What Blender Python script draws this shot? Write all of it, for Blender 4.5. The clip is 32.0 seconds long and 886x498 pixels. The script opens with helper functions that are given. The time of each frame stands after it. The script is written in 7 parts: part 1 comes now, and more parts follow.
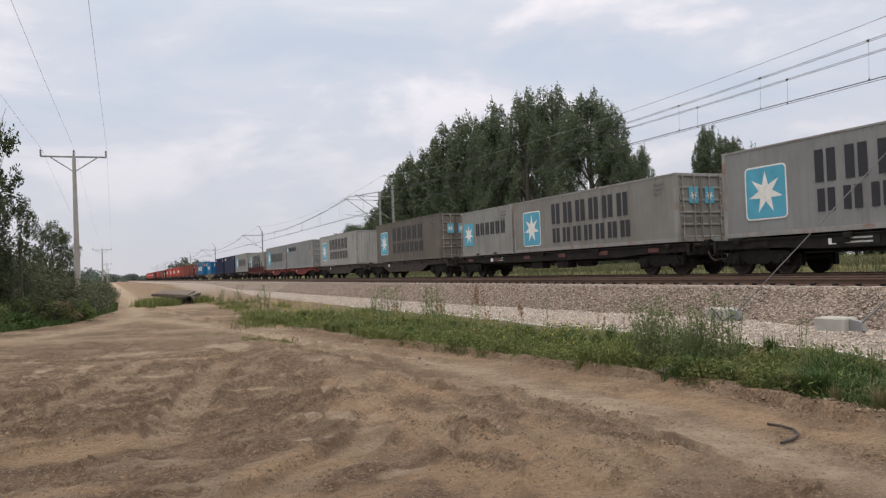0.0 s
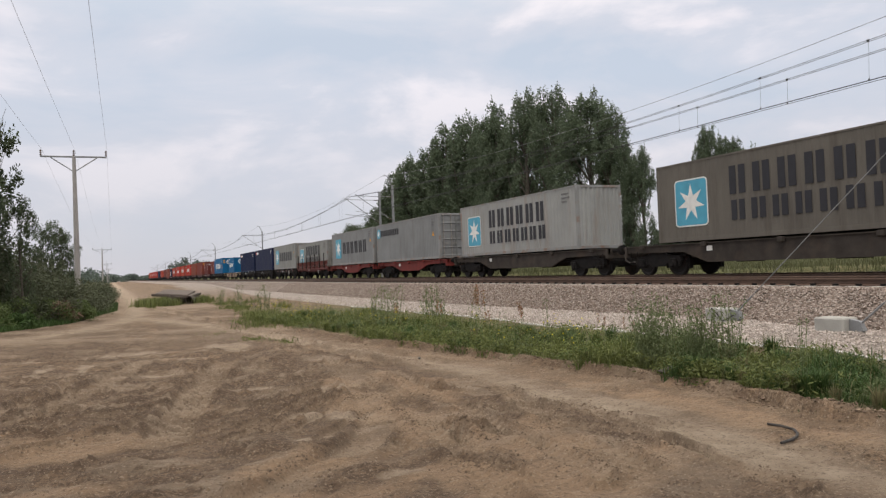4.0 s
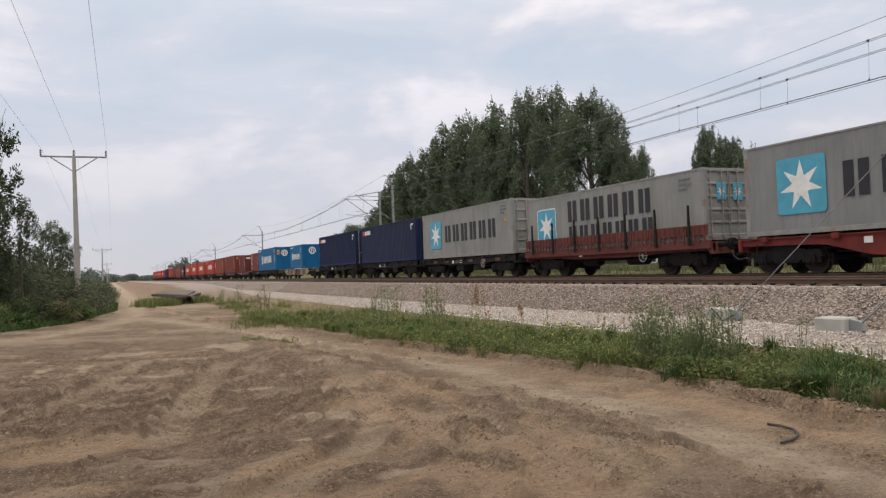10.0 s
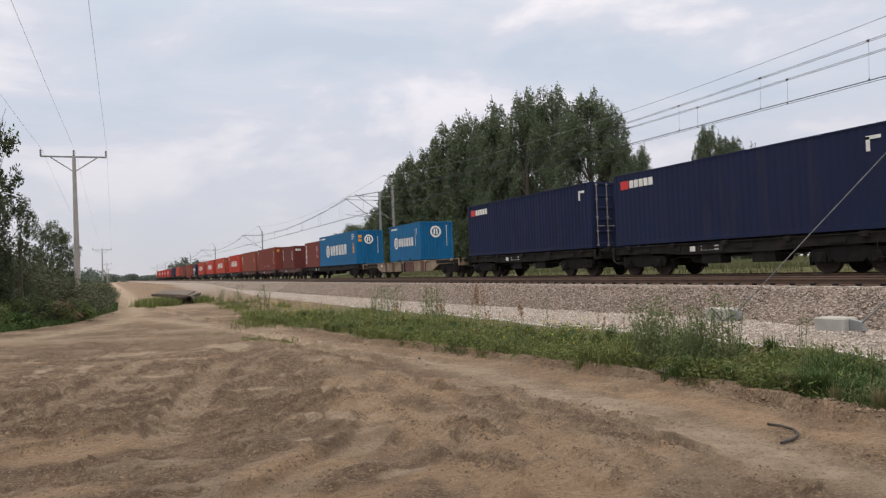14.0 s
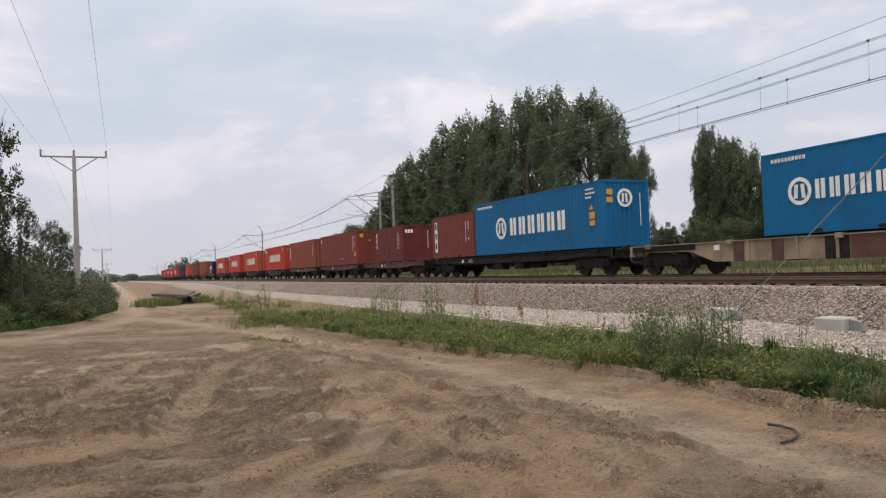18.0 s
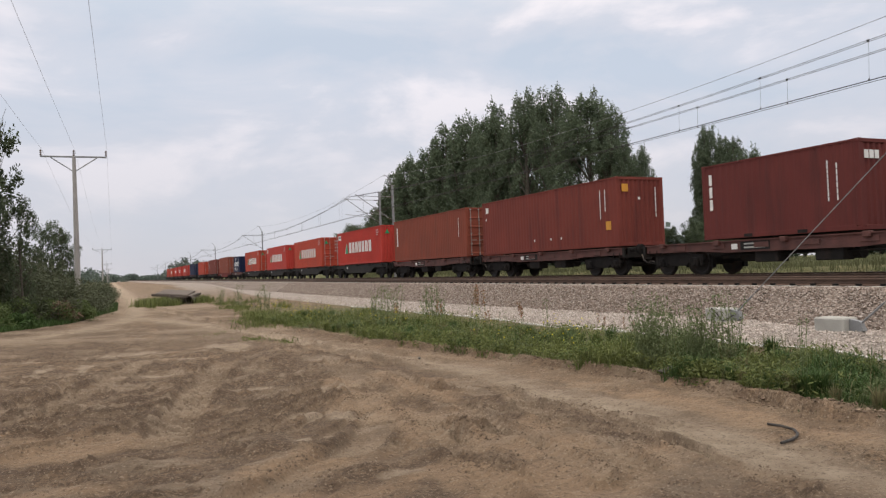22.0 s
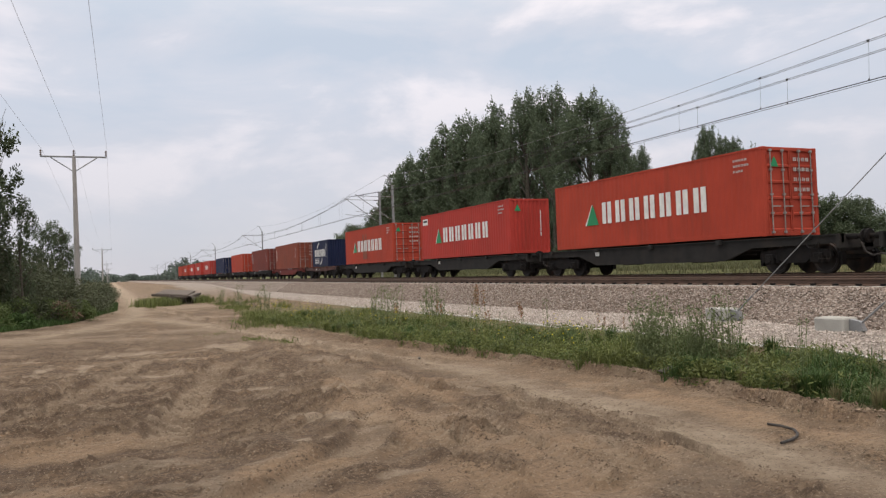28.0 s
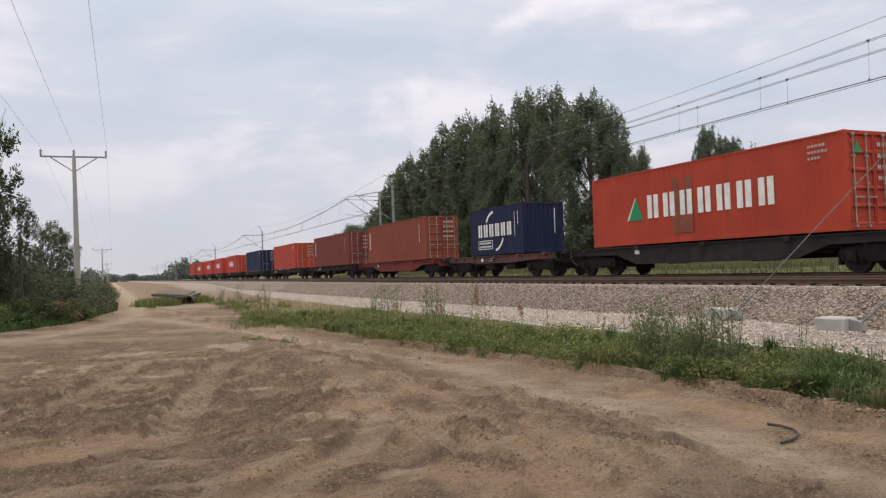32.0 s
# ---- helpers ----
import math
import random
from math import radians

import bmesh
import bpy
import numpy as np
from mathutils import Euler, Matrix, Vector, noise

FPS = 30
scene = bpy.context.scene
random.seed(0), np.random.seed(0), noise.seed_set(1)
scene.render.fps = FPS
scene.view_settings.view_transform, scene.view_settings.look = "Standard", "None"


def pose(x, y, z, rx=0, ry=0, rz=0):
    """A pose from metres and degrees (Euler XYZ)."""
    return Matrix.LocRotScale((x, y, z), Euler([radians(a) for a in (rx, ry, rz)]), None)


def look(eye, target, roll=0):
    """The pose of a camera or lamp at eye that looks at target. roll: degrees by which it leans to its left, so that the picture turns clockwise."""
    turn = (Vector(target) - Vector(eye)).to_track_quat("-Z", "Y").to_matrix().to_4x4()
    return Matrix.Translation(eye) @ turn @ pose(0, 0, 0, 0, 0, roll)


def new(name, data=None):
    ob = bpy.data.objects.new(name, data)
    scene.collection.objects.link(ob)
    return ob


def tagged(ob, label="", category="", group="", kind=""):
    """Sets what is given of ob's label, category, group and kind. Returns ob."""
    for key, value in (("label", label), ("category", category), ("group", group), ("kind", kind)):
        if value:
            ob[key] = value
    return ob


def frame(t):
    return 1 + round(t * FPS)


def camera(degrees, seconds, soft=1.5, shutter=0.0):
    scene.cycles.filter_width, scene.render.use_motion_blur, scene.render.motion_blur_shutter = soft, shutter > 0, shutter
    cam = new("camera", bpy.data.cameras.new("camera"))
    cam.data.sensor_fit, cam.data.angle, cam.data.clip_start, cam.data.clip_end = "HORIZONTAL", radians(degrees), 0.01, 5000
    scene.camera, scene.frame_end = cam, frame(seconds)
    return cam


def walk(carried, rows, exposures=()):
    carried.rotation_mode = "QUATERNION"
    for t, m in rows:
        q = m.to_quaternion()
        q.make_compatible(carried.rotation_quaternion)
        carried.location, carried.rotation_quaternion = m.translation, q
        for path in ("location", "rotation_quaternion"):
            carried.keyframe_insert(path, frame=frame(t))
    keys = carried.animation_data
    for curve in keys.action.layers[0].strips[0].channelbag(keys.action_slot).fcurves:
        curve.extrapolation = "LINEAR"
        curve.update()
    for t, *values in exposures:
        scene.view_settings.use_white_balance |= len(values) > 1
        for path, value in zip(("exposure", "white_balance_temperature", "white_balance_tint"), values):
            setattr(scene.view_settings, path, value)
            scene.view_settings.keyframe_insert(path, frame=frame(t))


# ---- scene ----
cam = camera(61.58, 32.0, soft=1.3)
EYE = Vector((0.0, 0.0, 1.6))
YAW, PITCH, ROLL = radians(24.015), radians(1.495), -2.122
AIM = EYE + 50 * Vector((math.sin(YAW) * math.cos(PITCH), math.cos(YAW) * math.cos(PITCH), math.sin(PITCH)))
walk(cam, [(0.0, look(EYE, AIM, ROLL)), (32.0, look(EYE, AIM, ROLL))], [(0.0, 0.0), (32.0, 0.0)])

# plan: y runs along the railway, x across it, the ground by the camera lies at z = 0
RAIL_Z = 1.025          # top of the rails
DECK_Z = 2.24           # underside of the containers
TRACK_X = 20.306        # middle of the track that the train runs on
NEAR_X = 16.3           # middle of the empty track in front


# ---- world and sun ----
def make_world():
    w = bpy.data.worlds.new("world")
    scene.world = w
    w.use_nodes = True
    nt = w.node_tree
    nt.nodes.clear()
    out = nt.nodes.new("ShaderNodeOutputWorld")
    sky = nt.nodes.new("ShaderNodeTexSky")
    sky.sky_type, sky.sun_disc = "NISHITA", False
    sky.sun_elevation, sky.sun_rotation = radians(48), radians(200)
    bg_sky = nt.nodes.new("ShaderNodeBackground")
    bg_sky.inputs[1].default_value = 0.12
    nt.links.new(sky.outputs[0], bg_sky.inputs[0])
    tc = nt.nodes.new("ShaderNodeTexCoord")
    mp = nt.nodes.new("ShaderNodeMapping")
    mp.inputs["Scale"].default_value = (1.0, 1.0, 2.6)
    nt.links.new(tc.outputs["Generated"], mp.inputs[0])
    n1 = nt.nodes.new("ShaderNodeTexNoise")
    n1.inputs["Scale"].default_value, n1.inputs["Detail"].default_value, n1.inputs["Roughness"].default_value = 3.8, 7, 0.55
    n1.inputs["Distortion"].default_value = 0.4
    nt.links.new(mp.outputs[0], n1.inputs["Vector"])
    ramp = nt.nodes.new("ShaderNodeValToRGB")
    e = ramp.color_ramp.elements
    e[0].position, e[0].color = 0.36, (0.605, 0.668, 0.775, 1)
    e[1].position, e[1].color = 0.62, (0.93, 0.885, 0.93, 1)
    m = e.new(0.5)
    m.color = (0.700, 0.722, 0.805, 1)
    nt.links.new(n1.outputs["Fac"], ramp.inputs[0])
    # an overcast sky grows brighter and whiter towards the zenith
    sep = nt.nodes.new("ShaderNodeSeparateXYZ")
    nt.links.new(tc.outputs["Generated"], sep.inputs[0])
    up = nt.nodes.new("ShaderNodeMapRange")
    up.inputs[1].default_value, up.inputs[2].default_value = 0.30, 1.0
    nt.links.new(sep.outputs[2], up.inputs[0])
    high = nt.nodes.new("ShaderNodeMix")
    high.data_type = "RGBA"
    nt.links.new(up.outputs[0], high.inputs[0])
    # and duller in the thick air low over the land
    low = nt.nodes.new("ShaderNodeMapRange")
    low.inputs[1].default_value, low.inputs[2].default_value = 0.0, 0.24
    low.inputs[3].default_value, low.inputs[4].default_value = 0.85, 0.0
    nt.links.new(sep.outputs[2], low.inputs[0])
    dull = nt.nodes.new("ShaderNodeMix")
    dull.data_type = "RGBA"
    nt.links.new(low.outputs[0], dull.inputs[0])
    nt.links.new(ramp.outputs[0], dull.inputs[6])
    dull.inputs[7].default_value = (0.615, 0.600, 0.655, 1)
    nt.links.new(dull.outputs[2], high.inputs[6])
    high.inputs[7].default_value = (1.95, 1.82, 1.66, 1)
    bg_cloud = nt.nodes.new("ShaderNodeBackground")
    nt.links.new(high.outputs[2], bg_cloud.inputs[0])
    mix = nt.nodes.new("ShaderNodeMixShader")
    mix.inputs[0].default_value = 0.93
    nt.links.new(bg_sky.outputs[0], mix.inputs[1])
    nt.links.new(bg_cloud.outputs[0], mix.inputs[2])
    nt.links.new(mix.outputs[0], out.inputs[0])
    sun = new("sun", bpy.data.lights.new("sun", "SUN"))
    sun.data.energy, sun.data.angle, sun.data.color = 1.35, radians(20), (1.0, 0.92, 0.80)
    sun.matrix_world = look((0, 0, 60), (14, 22, 0))


make_world()


# ---- materials ----
MATS = {}


def mat(name, base, rough=0.6, metal=0.0, var=0.25, scale=6.0, bump=0.15, dirt=None, dirt_amt=0.0, dirt_scale=1.2,
        streak=False, fine=60.0, rnd=0.0, spec=0.4):
    """Surface with coarse and fine variation, and optional dirt or rust patches."""
    if name in MATS:
        return MATS[name]
    m = bpy.data.materials.new(name)
    MATS[name] = m
    m.use_nodes = True
    nt = m.node_tree
    b = nt.nodes["Principled BSDF"]
    b.inputs["Metallic"].default_value = metal
    b.inputs["Specular IOR Level"].default_value = spec
    tc = nt.nodes.new("ShaderNodeTexCoord")
    n1 = nt.nodes.new("ShaderNodeTexNoise")
    n1.inputs["Scale"].default_value, n1.inputs["Detail"].default_value = scale, 5
    n2 = nt.nodes.new("ShaderNodeTexNoise")
    n2.inputs["Scale"].default_value, n2.inputs["Detail"].default_value = fine, 3
    nt.links.new(tc.outputs["Object"], n1.inputs["Vector"])
    nt.links.new(tc.outputs["Object"], n2.inputs["Vector"])
    r1 = nt.nodes.new("ShaderNodeMapRange")
    r1.inputs[1].default_value, r1.inputs[2].default_value = 0.3, 0.7
    r1.inputs[3].default_value, r1.inputs[4].default_value = 1 - var, 1 + var
    nt.links.new(n1.outputs["Fac"], r1.inputs[0])
    r2 = nt.nodes.new("ShaderNodeMapRange")
    r2.inputs[1].default_value, r2.inputs[2].default_value = 0.3, 0.7
    r2.inputs[3].default_value, r2.inputs[4].default_value = 1 - var * 0.4, 1 + var * 0.4
    nt.links.new(n2.outputs["Fac"], r2.inputs[0])
    mul = nt.nodes.new("ShaderNodeMath")
    mul.operation = "MULTIPLY"
    nt.links.new(r1.outputs[0], mul.inputs[0])
    nt.links.new(r2.outputs[0], mul.inputs[1])
    last = mul.outputs[0]
    if rnd:
        oi = nt.nodes.new("ShaderNodeObjectInfo")
        rr = nt.nodes.new("ShaderNodeMapRange")
        rr.inputs[3].default_value, rr.inputs[4].default_value = 1 - rnd, 1 + rnd
        nt.links.new(oi.outputs["Random"], rr.inputs[0])
        m2 = nt.nodes.new("ShaderNodeMath")
        m2.operation = "MULTIPLY"
        nt.links.new(last, m2.inputs[0])
        nt.links.new(rr.outputs[0], m2.inputs[1])
        last = m2.outputs[0]
    sc = nt.nodes.new("ShaderNodeVectorMath")
    sc.operation = "SCALE"
    sc.inputs[0].default_value = base
    nt.links.new(last, sc.inputs["Scale"])
    col = sc.outputs[0]
    if dirt:
        mp = nt.nodes.new("ShaderNodeMapping")
        mp.inputs["Scale"].default_value = (1, 1, 0.12) if streak else (1, 1, 1)
        nt.links.new(tc.outputs["Object"], mp.inputs[0])
        n3 = nt.nodes.new("ShaderNodeTexNoise")
        n3.inputs["Scale"].default_value, n3.inputs["Detail"].default_value, n3.inputs["Roughness"].default_value = dirt_scale, 8, 0.65
        nt.links.new(mp.outputs[0], n3.inputs["Vector"])
        r3 = nt.nodes.new("ShaderNodeMapRange")
        r3.inputs[1].default_value, r3.inputs[2].default_value = 0.5, 0.72
        r3.inputs[3].default_value, r3.inputs[4].default_value = 0, dirt_amt
        nt.links.new(n3.outputs["Fac"], r3.inputs[0])
        mx = nt.nodes.new("ShaderNodeMix")
        mx.data_type = "RGBA"
        nt.links.new(r3.outputs[0], mx.inputs[0])
        nt.links.new(col, mx.inputs[6])
        mx.inputs[7].default_value = (*dirt, 1)
        col = mx.outputs[2]
    nt.links.new(col, b.inputs["Base Color"])
    rg = nt.nodes.new("ShaderNodeMapRange")
    rg.inputs[3].default_value, rg.inputs[4].default_value = max(rough - 0.12, 0.05), min(rough + 0.12, 1)
    nt.links.new(n1.outputs["Fac"], rg.inputs[0])
    nt.links.new(rg.outputs[0], b.inputs["Roughness"])
    if bump:
        bp = nt.nodes.new("ShaderNodeBump")
        bp.inputs["Strength"].default_value, bp.inputs["Distance"].default_value = bump, 0.02
        nt.links.new(n2.outputs["Fac"], bp.inputs["Height"])
        nt.links.new(bp.outputs[0], b.inputs["Normal"])
    return m


RUST = (0.13, 0.055, 0.025)
GRIME = (0.10, 0.085, 0.07)


def paint(name, base, rough=0.5, dirt=GRIME, amt=0.35):
    return mat(name, base, rough + 0.15, 0, 0.13, 0.7, 0.06, dirt, min(amt * 1.5, 0.75), 1.9, True, 25.0, rnd=0.04, spec=0.16)


M_GREY = paint("grey_paint", (0.202, 0.209, 0.212), 0.5, GRIME, 0.22)
M_WORN = paint("weathered_grey_paint", (0.195, 0.192, 0.182), 0.55, (0.11, 0.08, 0.06), 0.3)
M_GREY2 = paint("light_grey_paint", (0.228, 0.232, 0.222), amt=0.24)
M_GREYFRAME = mat("rust_streaked_grey", (0.225, 0.228, 0.225), 0.6, 0, 0.15, 1.2, 0.1, (0.20, 0.085, 0.035), 0.85, 2.2)
M_PALE = paint("pale_grey_paint", (0.285, 0.29, 0.282), 0.5, (0.22, 0.13, 0.08), 0.28)
M_DIRTY = paint("sooty_grey_paint", (0.125, 0.114, 0.10), 0.65, (0.08, 0.07, 0.06), 0.5)
M_NAVY = paint("navy_paint", (0.011, 0.017, 0.050), 0.5, (0.03, 0.03, 0.05), 0.4)
M_BLUE = paint("bright_blue_paint", (0.006, 0.105, 0.25), 0.45, (0.02, 0.08, 0.14), 0.3)
M_BROWN = paint("oxide_brown_paint", (0.16, 0.042, 0.034), 0.6, (0.09, 0.035, 0.03), 0.4)
M_BROWN2 = paint("dark_oxide_paint", (0.16, 0.040, 0.031), 0.6, (0.07, 0.025, 0.025), 0.4)
M_MAROON = paint("maroon_paint", (0.118, 0.031, 0.028), 0.6, (0.06, 0.025, 0.024), 0.4)
M_RUSTY = paint("orange_brown_paint", (0.20, 0.054, 0.035), 0.6, (0.12, 0.05, 0.035), 0.4)
M_RED = paint("red_paint", (0.37, 0.042, 0.032), 0.5, (0.26, 0.045, 0.03), 0.35)
M_ORANGE = paint("orange_red_paint", (0.365, 0.053, 0.031), 0.55, (0.24, 0.05, 0.03), 0.4)
M_FAINT = mat("faded_lettering", (0.15, 0.15, 0.155), 0.7, 0, 0.3, 9, 0.0)
M_WHITE = mat("white_lettering", (0.68, 0.68, 0.66), 0.6, 0, 0.12, 4, 0.03)
M_INK = mat("dark_lettering", (0.020, 0.020, 0.026), 0.6, 0, 0.2, 4, 0.03)
M_SKYBLUE = mat("pale_blue_emblem", (0.070, 0.31, 0.44), 0.55, 0, 0.1, 3, 0.03)
M_GREEN = mat("green_emblem", (0.012, 0.22, 0.085), 0.55, 0, 0.1, 3, 0.03)
M_STENCIL = mat("worn_stencil_white", (0.44, 0.38, 0.36), 0.65, 0, 0.25, 9, 0.0)
M_YELLOW = mat("amber_label", (0.56, 0.26, 0.03), 0.55, 0, 0.12, 4, 0.03)
M_REDLAB = mat("red_label", (0.52, 0.03, 0.03), 0.55, 0, 0.12, 4, 0.03)
M_SMEAR = mat("brown_smear", (0.20, 0.058, 0.032), 0.75, 0, 0.2, 3, 0.03)
M_STEEL = mat("galvanised_steel", (0.24, 0.245, 0.25), 0.6, 0.3, 0.15, 5, 0.05)
M_BAR = mat("worn_rod_steel", (0.31, 0.285, 0.265), 0.55, 0.4, 0.25, 8, 0.05, RUST, 0.4)
M_UNDER = mat("underframe_black", (0.016, 0.0145, 0.014), 0.85, 0.0, 0.35, 3, 0.15, (0.045, 0.03, 0.022), 0.5, 2.5, spec=0.2)
M_BOGIE = mat("bogie_grime", (0.013, 0.012, 0.012), 0.9, 0.0, 0.35, 4, 0.2, (0.028, 0.02, 0.016), 0.5, 3, spec=0.15)
M_WHEEL = mat("wheel_steel", (0.02, 0.017, 0.016), 0.7, 0.3, 0.3, 4, 0.1, RUST, 0.3)
M_DARKFRAME = mat("dark_grey_frame", (0.024, 0.023, 0.0225), 0.8, 0.0, 0.3, 2, 0.1, (0.05, 0.038, 0.03), 0.4, 1.5, spec=0.2)
M_DUSTY = mat("dusty_brown_frame", (0.046, 0.039, 0.034), 0.85, 0.0, 0.3, 2, 0.1, (0.085, 0.06, 0.045), 0.5, 1.5, spec=0.2)
M_REDFRAME = mat("red_oxide_frame", (0.155, 0.030, 0.026), 0.75, 0, 0.25, 2, 0.1, (0.07, 0.028, 0.024), 0.6, 1.5, spec=0.2)
M_STAKE = mat("dull_red_boards", (0.125, 0.042, 0.037), 0.8, 0, 0.3, 2, 0.1, (0.06, 0.028, 0.024), 0.6, 2.0, spec=0.2)
M_BRFRAME = mat("brown_frame", (0.10, 0.04, 0.034), 0.7, 0, 0.3, 2, 0.1, (0.05, 0.03, 0.028), 0.5, 1.5)
M_BEIGE = mat("beige_frame", (0.25, 0.192, 0.128), 0.7, 0, 0.25, 1.6, 0.1, (0.10, 0.06, 0.04), 0.85, 1.2, True)
M_RAIL = mat("rusty_rail", (0.105, 0.067, 0.05), 0.75, 0.2, 0.25, 3, 0.15, (0.07, 0.04, 0.03), 0.5)
M_RAILTOP = mat("rail_running_surface", (0.20, 0.15, 0.12), 0.45, 0.6, 0.2, 3, 0.05)
M_CONC = mat("concrete", (0.36, 0.352, 0.325), 0.85, 0, 0.14, 3, 0.25, (0.24, 0.22, 0.19), 0.4, 2.0, True)
M_POLE = mat("pole_concrete", (0.31, 0.295, 0.285), 0.85, 0, 0.14, 2, 0.2, (0.2, 0.18, 0.17), 0.4, 1.0, True)
M_FEEDER = mat("aluminium_wire", (0.24, 0.24, 0.25), 0.6, 0.0, 0.1, 5, 0.0)
M_WIRE = mat("wire_metal", (0.05, 0.05, 0.05), 0.7, 0.0, 0.1, 5, 0.0)
M_INSUL = mat("brown_porcelain", (0.07, 0.04, 0.03), 0.25, 0, 0.1, 5, 0.0)
M_RUBBER = mat("black_rubber", (0.035, 0.031, 0.03), 0.7, 0, 0.25, 6, 0.1, (0.2, 0.15, 0.1), 0.6, 4)
M_PLANK = mat("weathered_slab", (0.075, 0.060, 0.050), 0.9, 0, 0.3, 3, 0.3, (0.07, 0.05, 0.04), 0.6, 3, rnd=0.25)
M_SLAB = mat("grey_brown_slab", (0.115, 0.094, 0.08), 0.9, 0, 0.25, 2, 0.3, (0.08, 0.065, 0.055), 0.6, 2, rnd=0.2)
M_BARK = mat("bark", (0.10, 0.085, 0.07), 0.95, 0, 0.3, 4, 0.4, (0.05, 0.045, 0.04), 0.5, 3)


def leaf_mat(name, base, var=0.35, trans=0.25, island=True):
    m = bpy.data.materials.new(name)
    m.use_nodes = True
    nt = m.node_tree
    b = nt.nodes["Principled BSDF"]
    out = nt.nodes["Material Output"]
    geo = nt.nodes.new("ShaderNodeNewGeometry")
    nz = nt.nodes.new("ShaderNodeTexNoise")
    nz.inputs["Scale"].default_value, nz.inputs["Detail"].default_value = 0.45, 3
    nt.links.new(geo.outputs["Position"], nz.inputs["Vector"])
    add = nt.nodes.new("ShaderNodeMath")
    add.operation = "ADD"
    nt.links.new(geo.outputs["Random Per Island"], add.inputs[0])
    nt.links.new(nz.outputs["Fac"], add.inputs[1])
    rr = nt.nodes.new("ShaderNodeMapRange")
    rr.inputs[1].default_value, rr.inputs[2].default_value = 0.3, 1.6
    rr.inputs[3].default_value, rr.inputs[4].default_value = 1 - var, 1 + var
    nt.links.new(add.outputs[0], rr.inputs[0])
    sc = nt.nodes.new("ShaderNodeVectorMath")
    sc.operation = "SCALE"
    sc.inputs[0].default_value = base
    nt.links.new(rr.outputs[0], sc.inputs["Scale"])
    nt.links.new(sc.outputs[0], b.inputs["Base Color"])
    b.inputs["Roughness"].default_value = 0.6
    b.inputs["Specular IOR Level"].default_value = 0.25
    tr = nt.nodes.new("ShaderNodeBsdfTranslucent")
    nt.links.new(sc.outputs[0], tr.inputs[0])
    mx = nt.nodes.new("ShaderNodeMixShader")
    mx.inputs[0].default_value = trans
    nt.links.new(b.outputs[0], mx.inputs[1])
    nt.links.new(tr.outputs[0], mx.inputs[2])
    nt.links.new(mx.outputs[0], out.inputs[0])
    return m


L_POPLAR = leaf_mat("poplar_leaf", (0.118, 0.150, 0.095), 0.40, 0.34)
# green made lighter and bluer, with haze mixed into the leaf colour
L_TREE_HAZED = leaf_mat("broadleaf", (0.082, 0.106, 0.060), 0.4, 0.3)
L_HERB = leaf_mat("herb_leaf", (0.058, 0.098, 0.030), 0.45, 0.25)
L_BUSH = leaf_mat("bush_leaf", (0.090, 0.102, 0.060))
L_BUSH2 = leaf_mat("light_bush_leaf", (0.11, 0.145, 0.052))
# paler and bluer than near leaves: distance haze is put into the base colour
L_FAR_HAZED = leaf_mat("hazed_far_leaf", (0.115, 0.145, 0.125))
L_GRASS = leaf_mat("grass_blade", (0.128, 0.148, 0.048), 0.6, 0.3)
L_GRASS2 = leaf_mat("dry_grass_blade", (0.17, 0.155, 0.08), 0.4, 0.3)
L_WEED = leaf_mat("weed_leaf", (0.14, 0.17, 0.078), 0.35, 0.3)
L_FLOWER = leaf_mat("yellow_flower", (0.48, 0.42, 0.03), 0.2, 0.3)
L_FIELD = leaf_mat("field_grass_blade", (0.115, 0.120, 0.060), 0.4, 0.3)
L_DEAD = leaf_mat("dead_leaf", (0.21, 0.15, 0.105), 0.35, 0.2)
L_SORREL = leaf_mat("rusty_seed_head", (0.24, 0.12, 0.065), 0.3, 0.2)


# ---- mesh helpers ----
def box(bm, x0, x1, y0, y1, z0, z1):
    v = [bm.verts.new((x, y, z)) for x in (x0, x1) for y in (y0, y1) for z in (z0, z1)]
    for f in ((0, 1, 3, 2), (4, 6, 7, 5), (0, 4, 5, 1), (2, 3, 7, 6), (0, 2, 6, 4), (1, 5, 7, 3)):
        bm.faces.new([v[i] for i in f])
    return v


def rbox(bm, x0, x1, y0, y1, z0, z1, r=0.01):
    """Box with bevelled edges."""
    t = bmesh.new()
    box(t, x0, x1, y0, y1, z0, z1)
    bmesh.ops.bevel(t, geom=t.edges[:], offset=r, segments=1, affect="EDGES")
    me = bpy.data.meshes.new("tmp")
    t.to_mesh(me)
    t.free()
    bm.from_mesh(me)
    bpy.data.meshes.remove(me)


def tube(bm, pts, radii, seg=8, cap=True):
    """Round tube along a row of points."""
    pts = [Vector(p) for p in pts]
    if not hasattr(radii, "__len__"):
        radii = [radii] * len(pts)
    rings = []
    for i, p in enumerate(pts):
        d = (pts[min(i + 1, len(pts) - 1)] - pts[max(i - 1, 0)]).normalized()
        a = d.cross(Vector((0, 0, 1)) if abs(d.z) < 0.95 else Vector((1, 0, 0))).normalized()
        c = d.cross(a)
        rings.append([bm.verts.new(p + radii[i] * (math.cos(2 * math.pi * k / seg) * a + math.sin(2 * math.pi * k / seg) * c)) for k in range(seg)])
    for r0, r1 in zip(rings, rings[1:]):
        for k in range(seg):
            bm.faces.new((r0[k], r0[(k + 1) % seg], r1[(k + 1) % seg], r1[k]))
    if cap:
        bm.faces.new(rings[0][::-1])
        bm.faces.new(rings[-1])


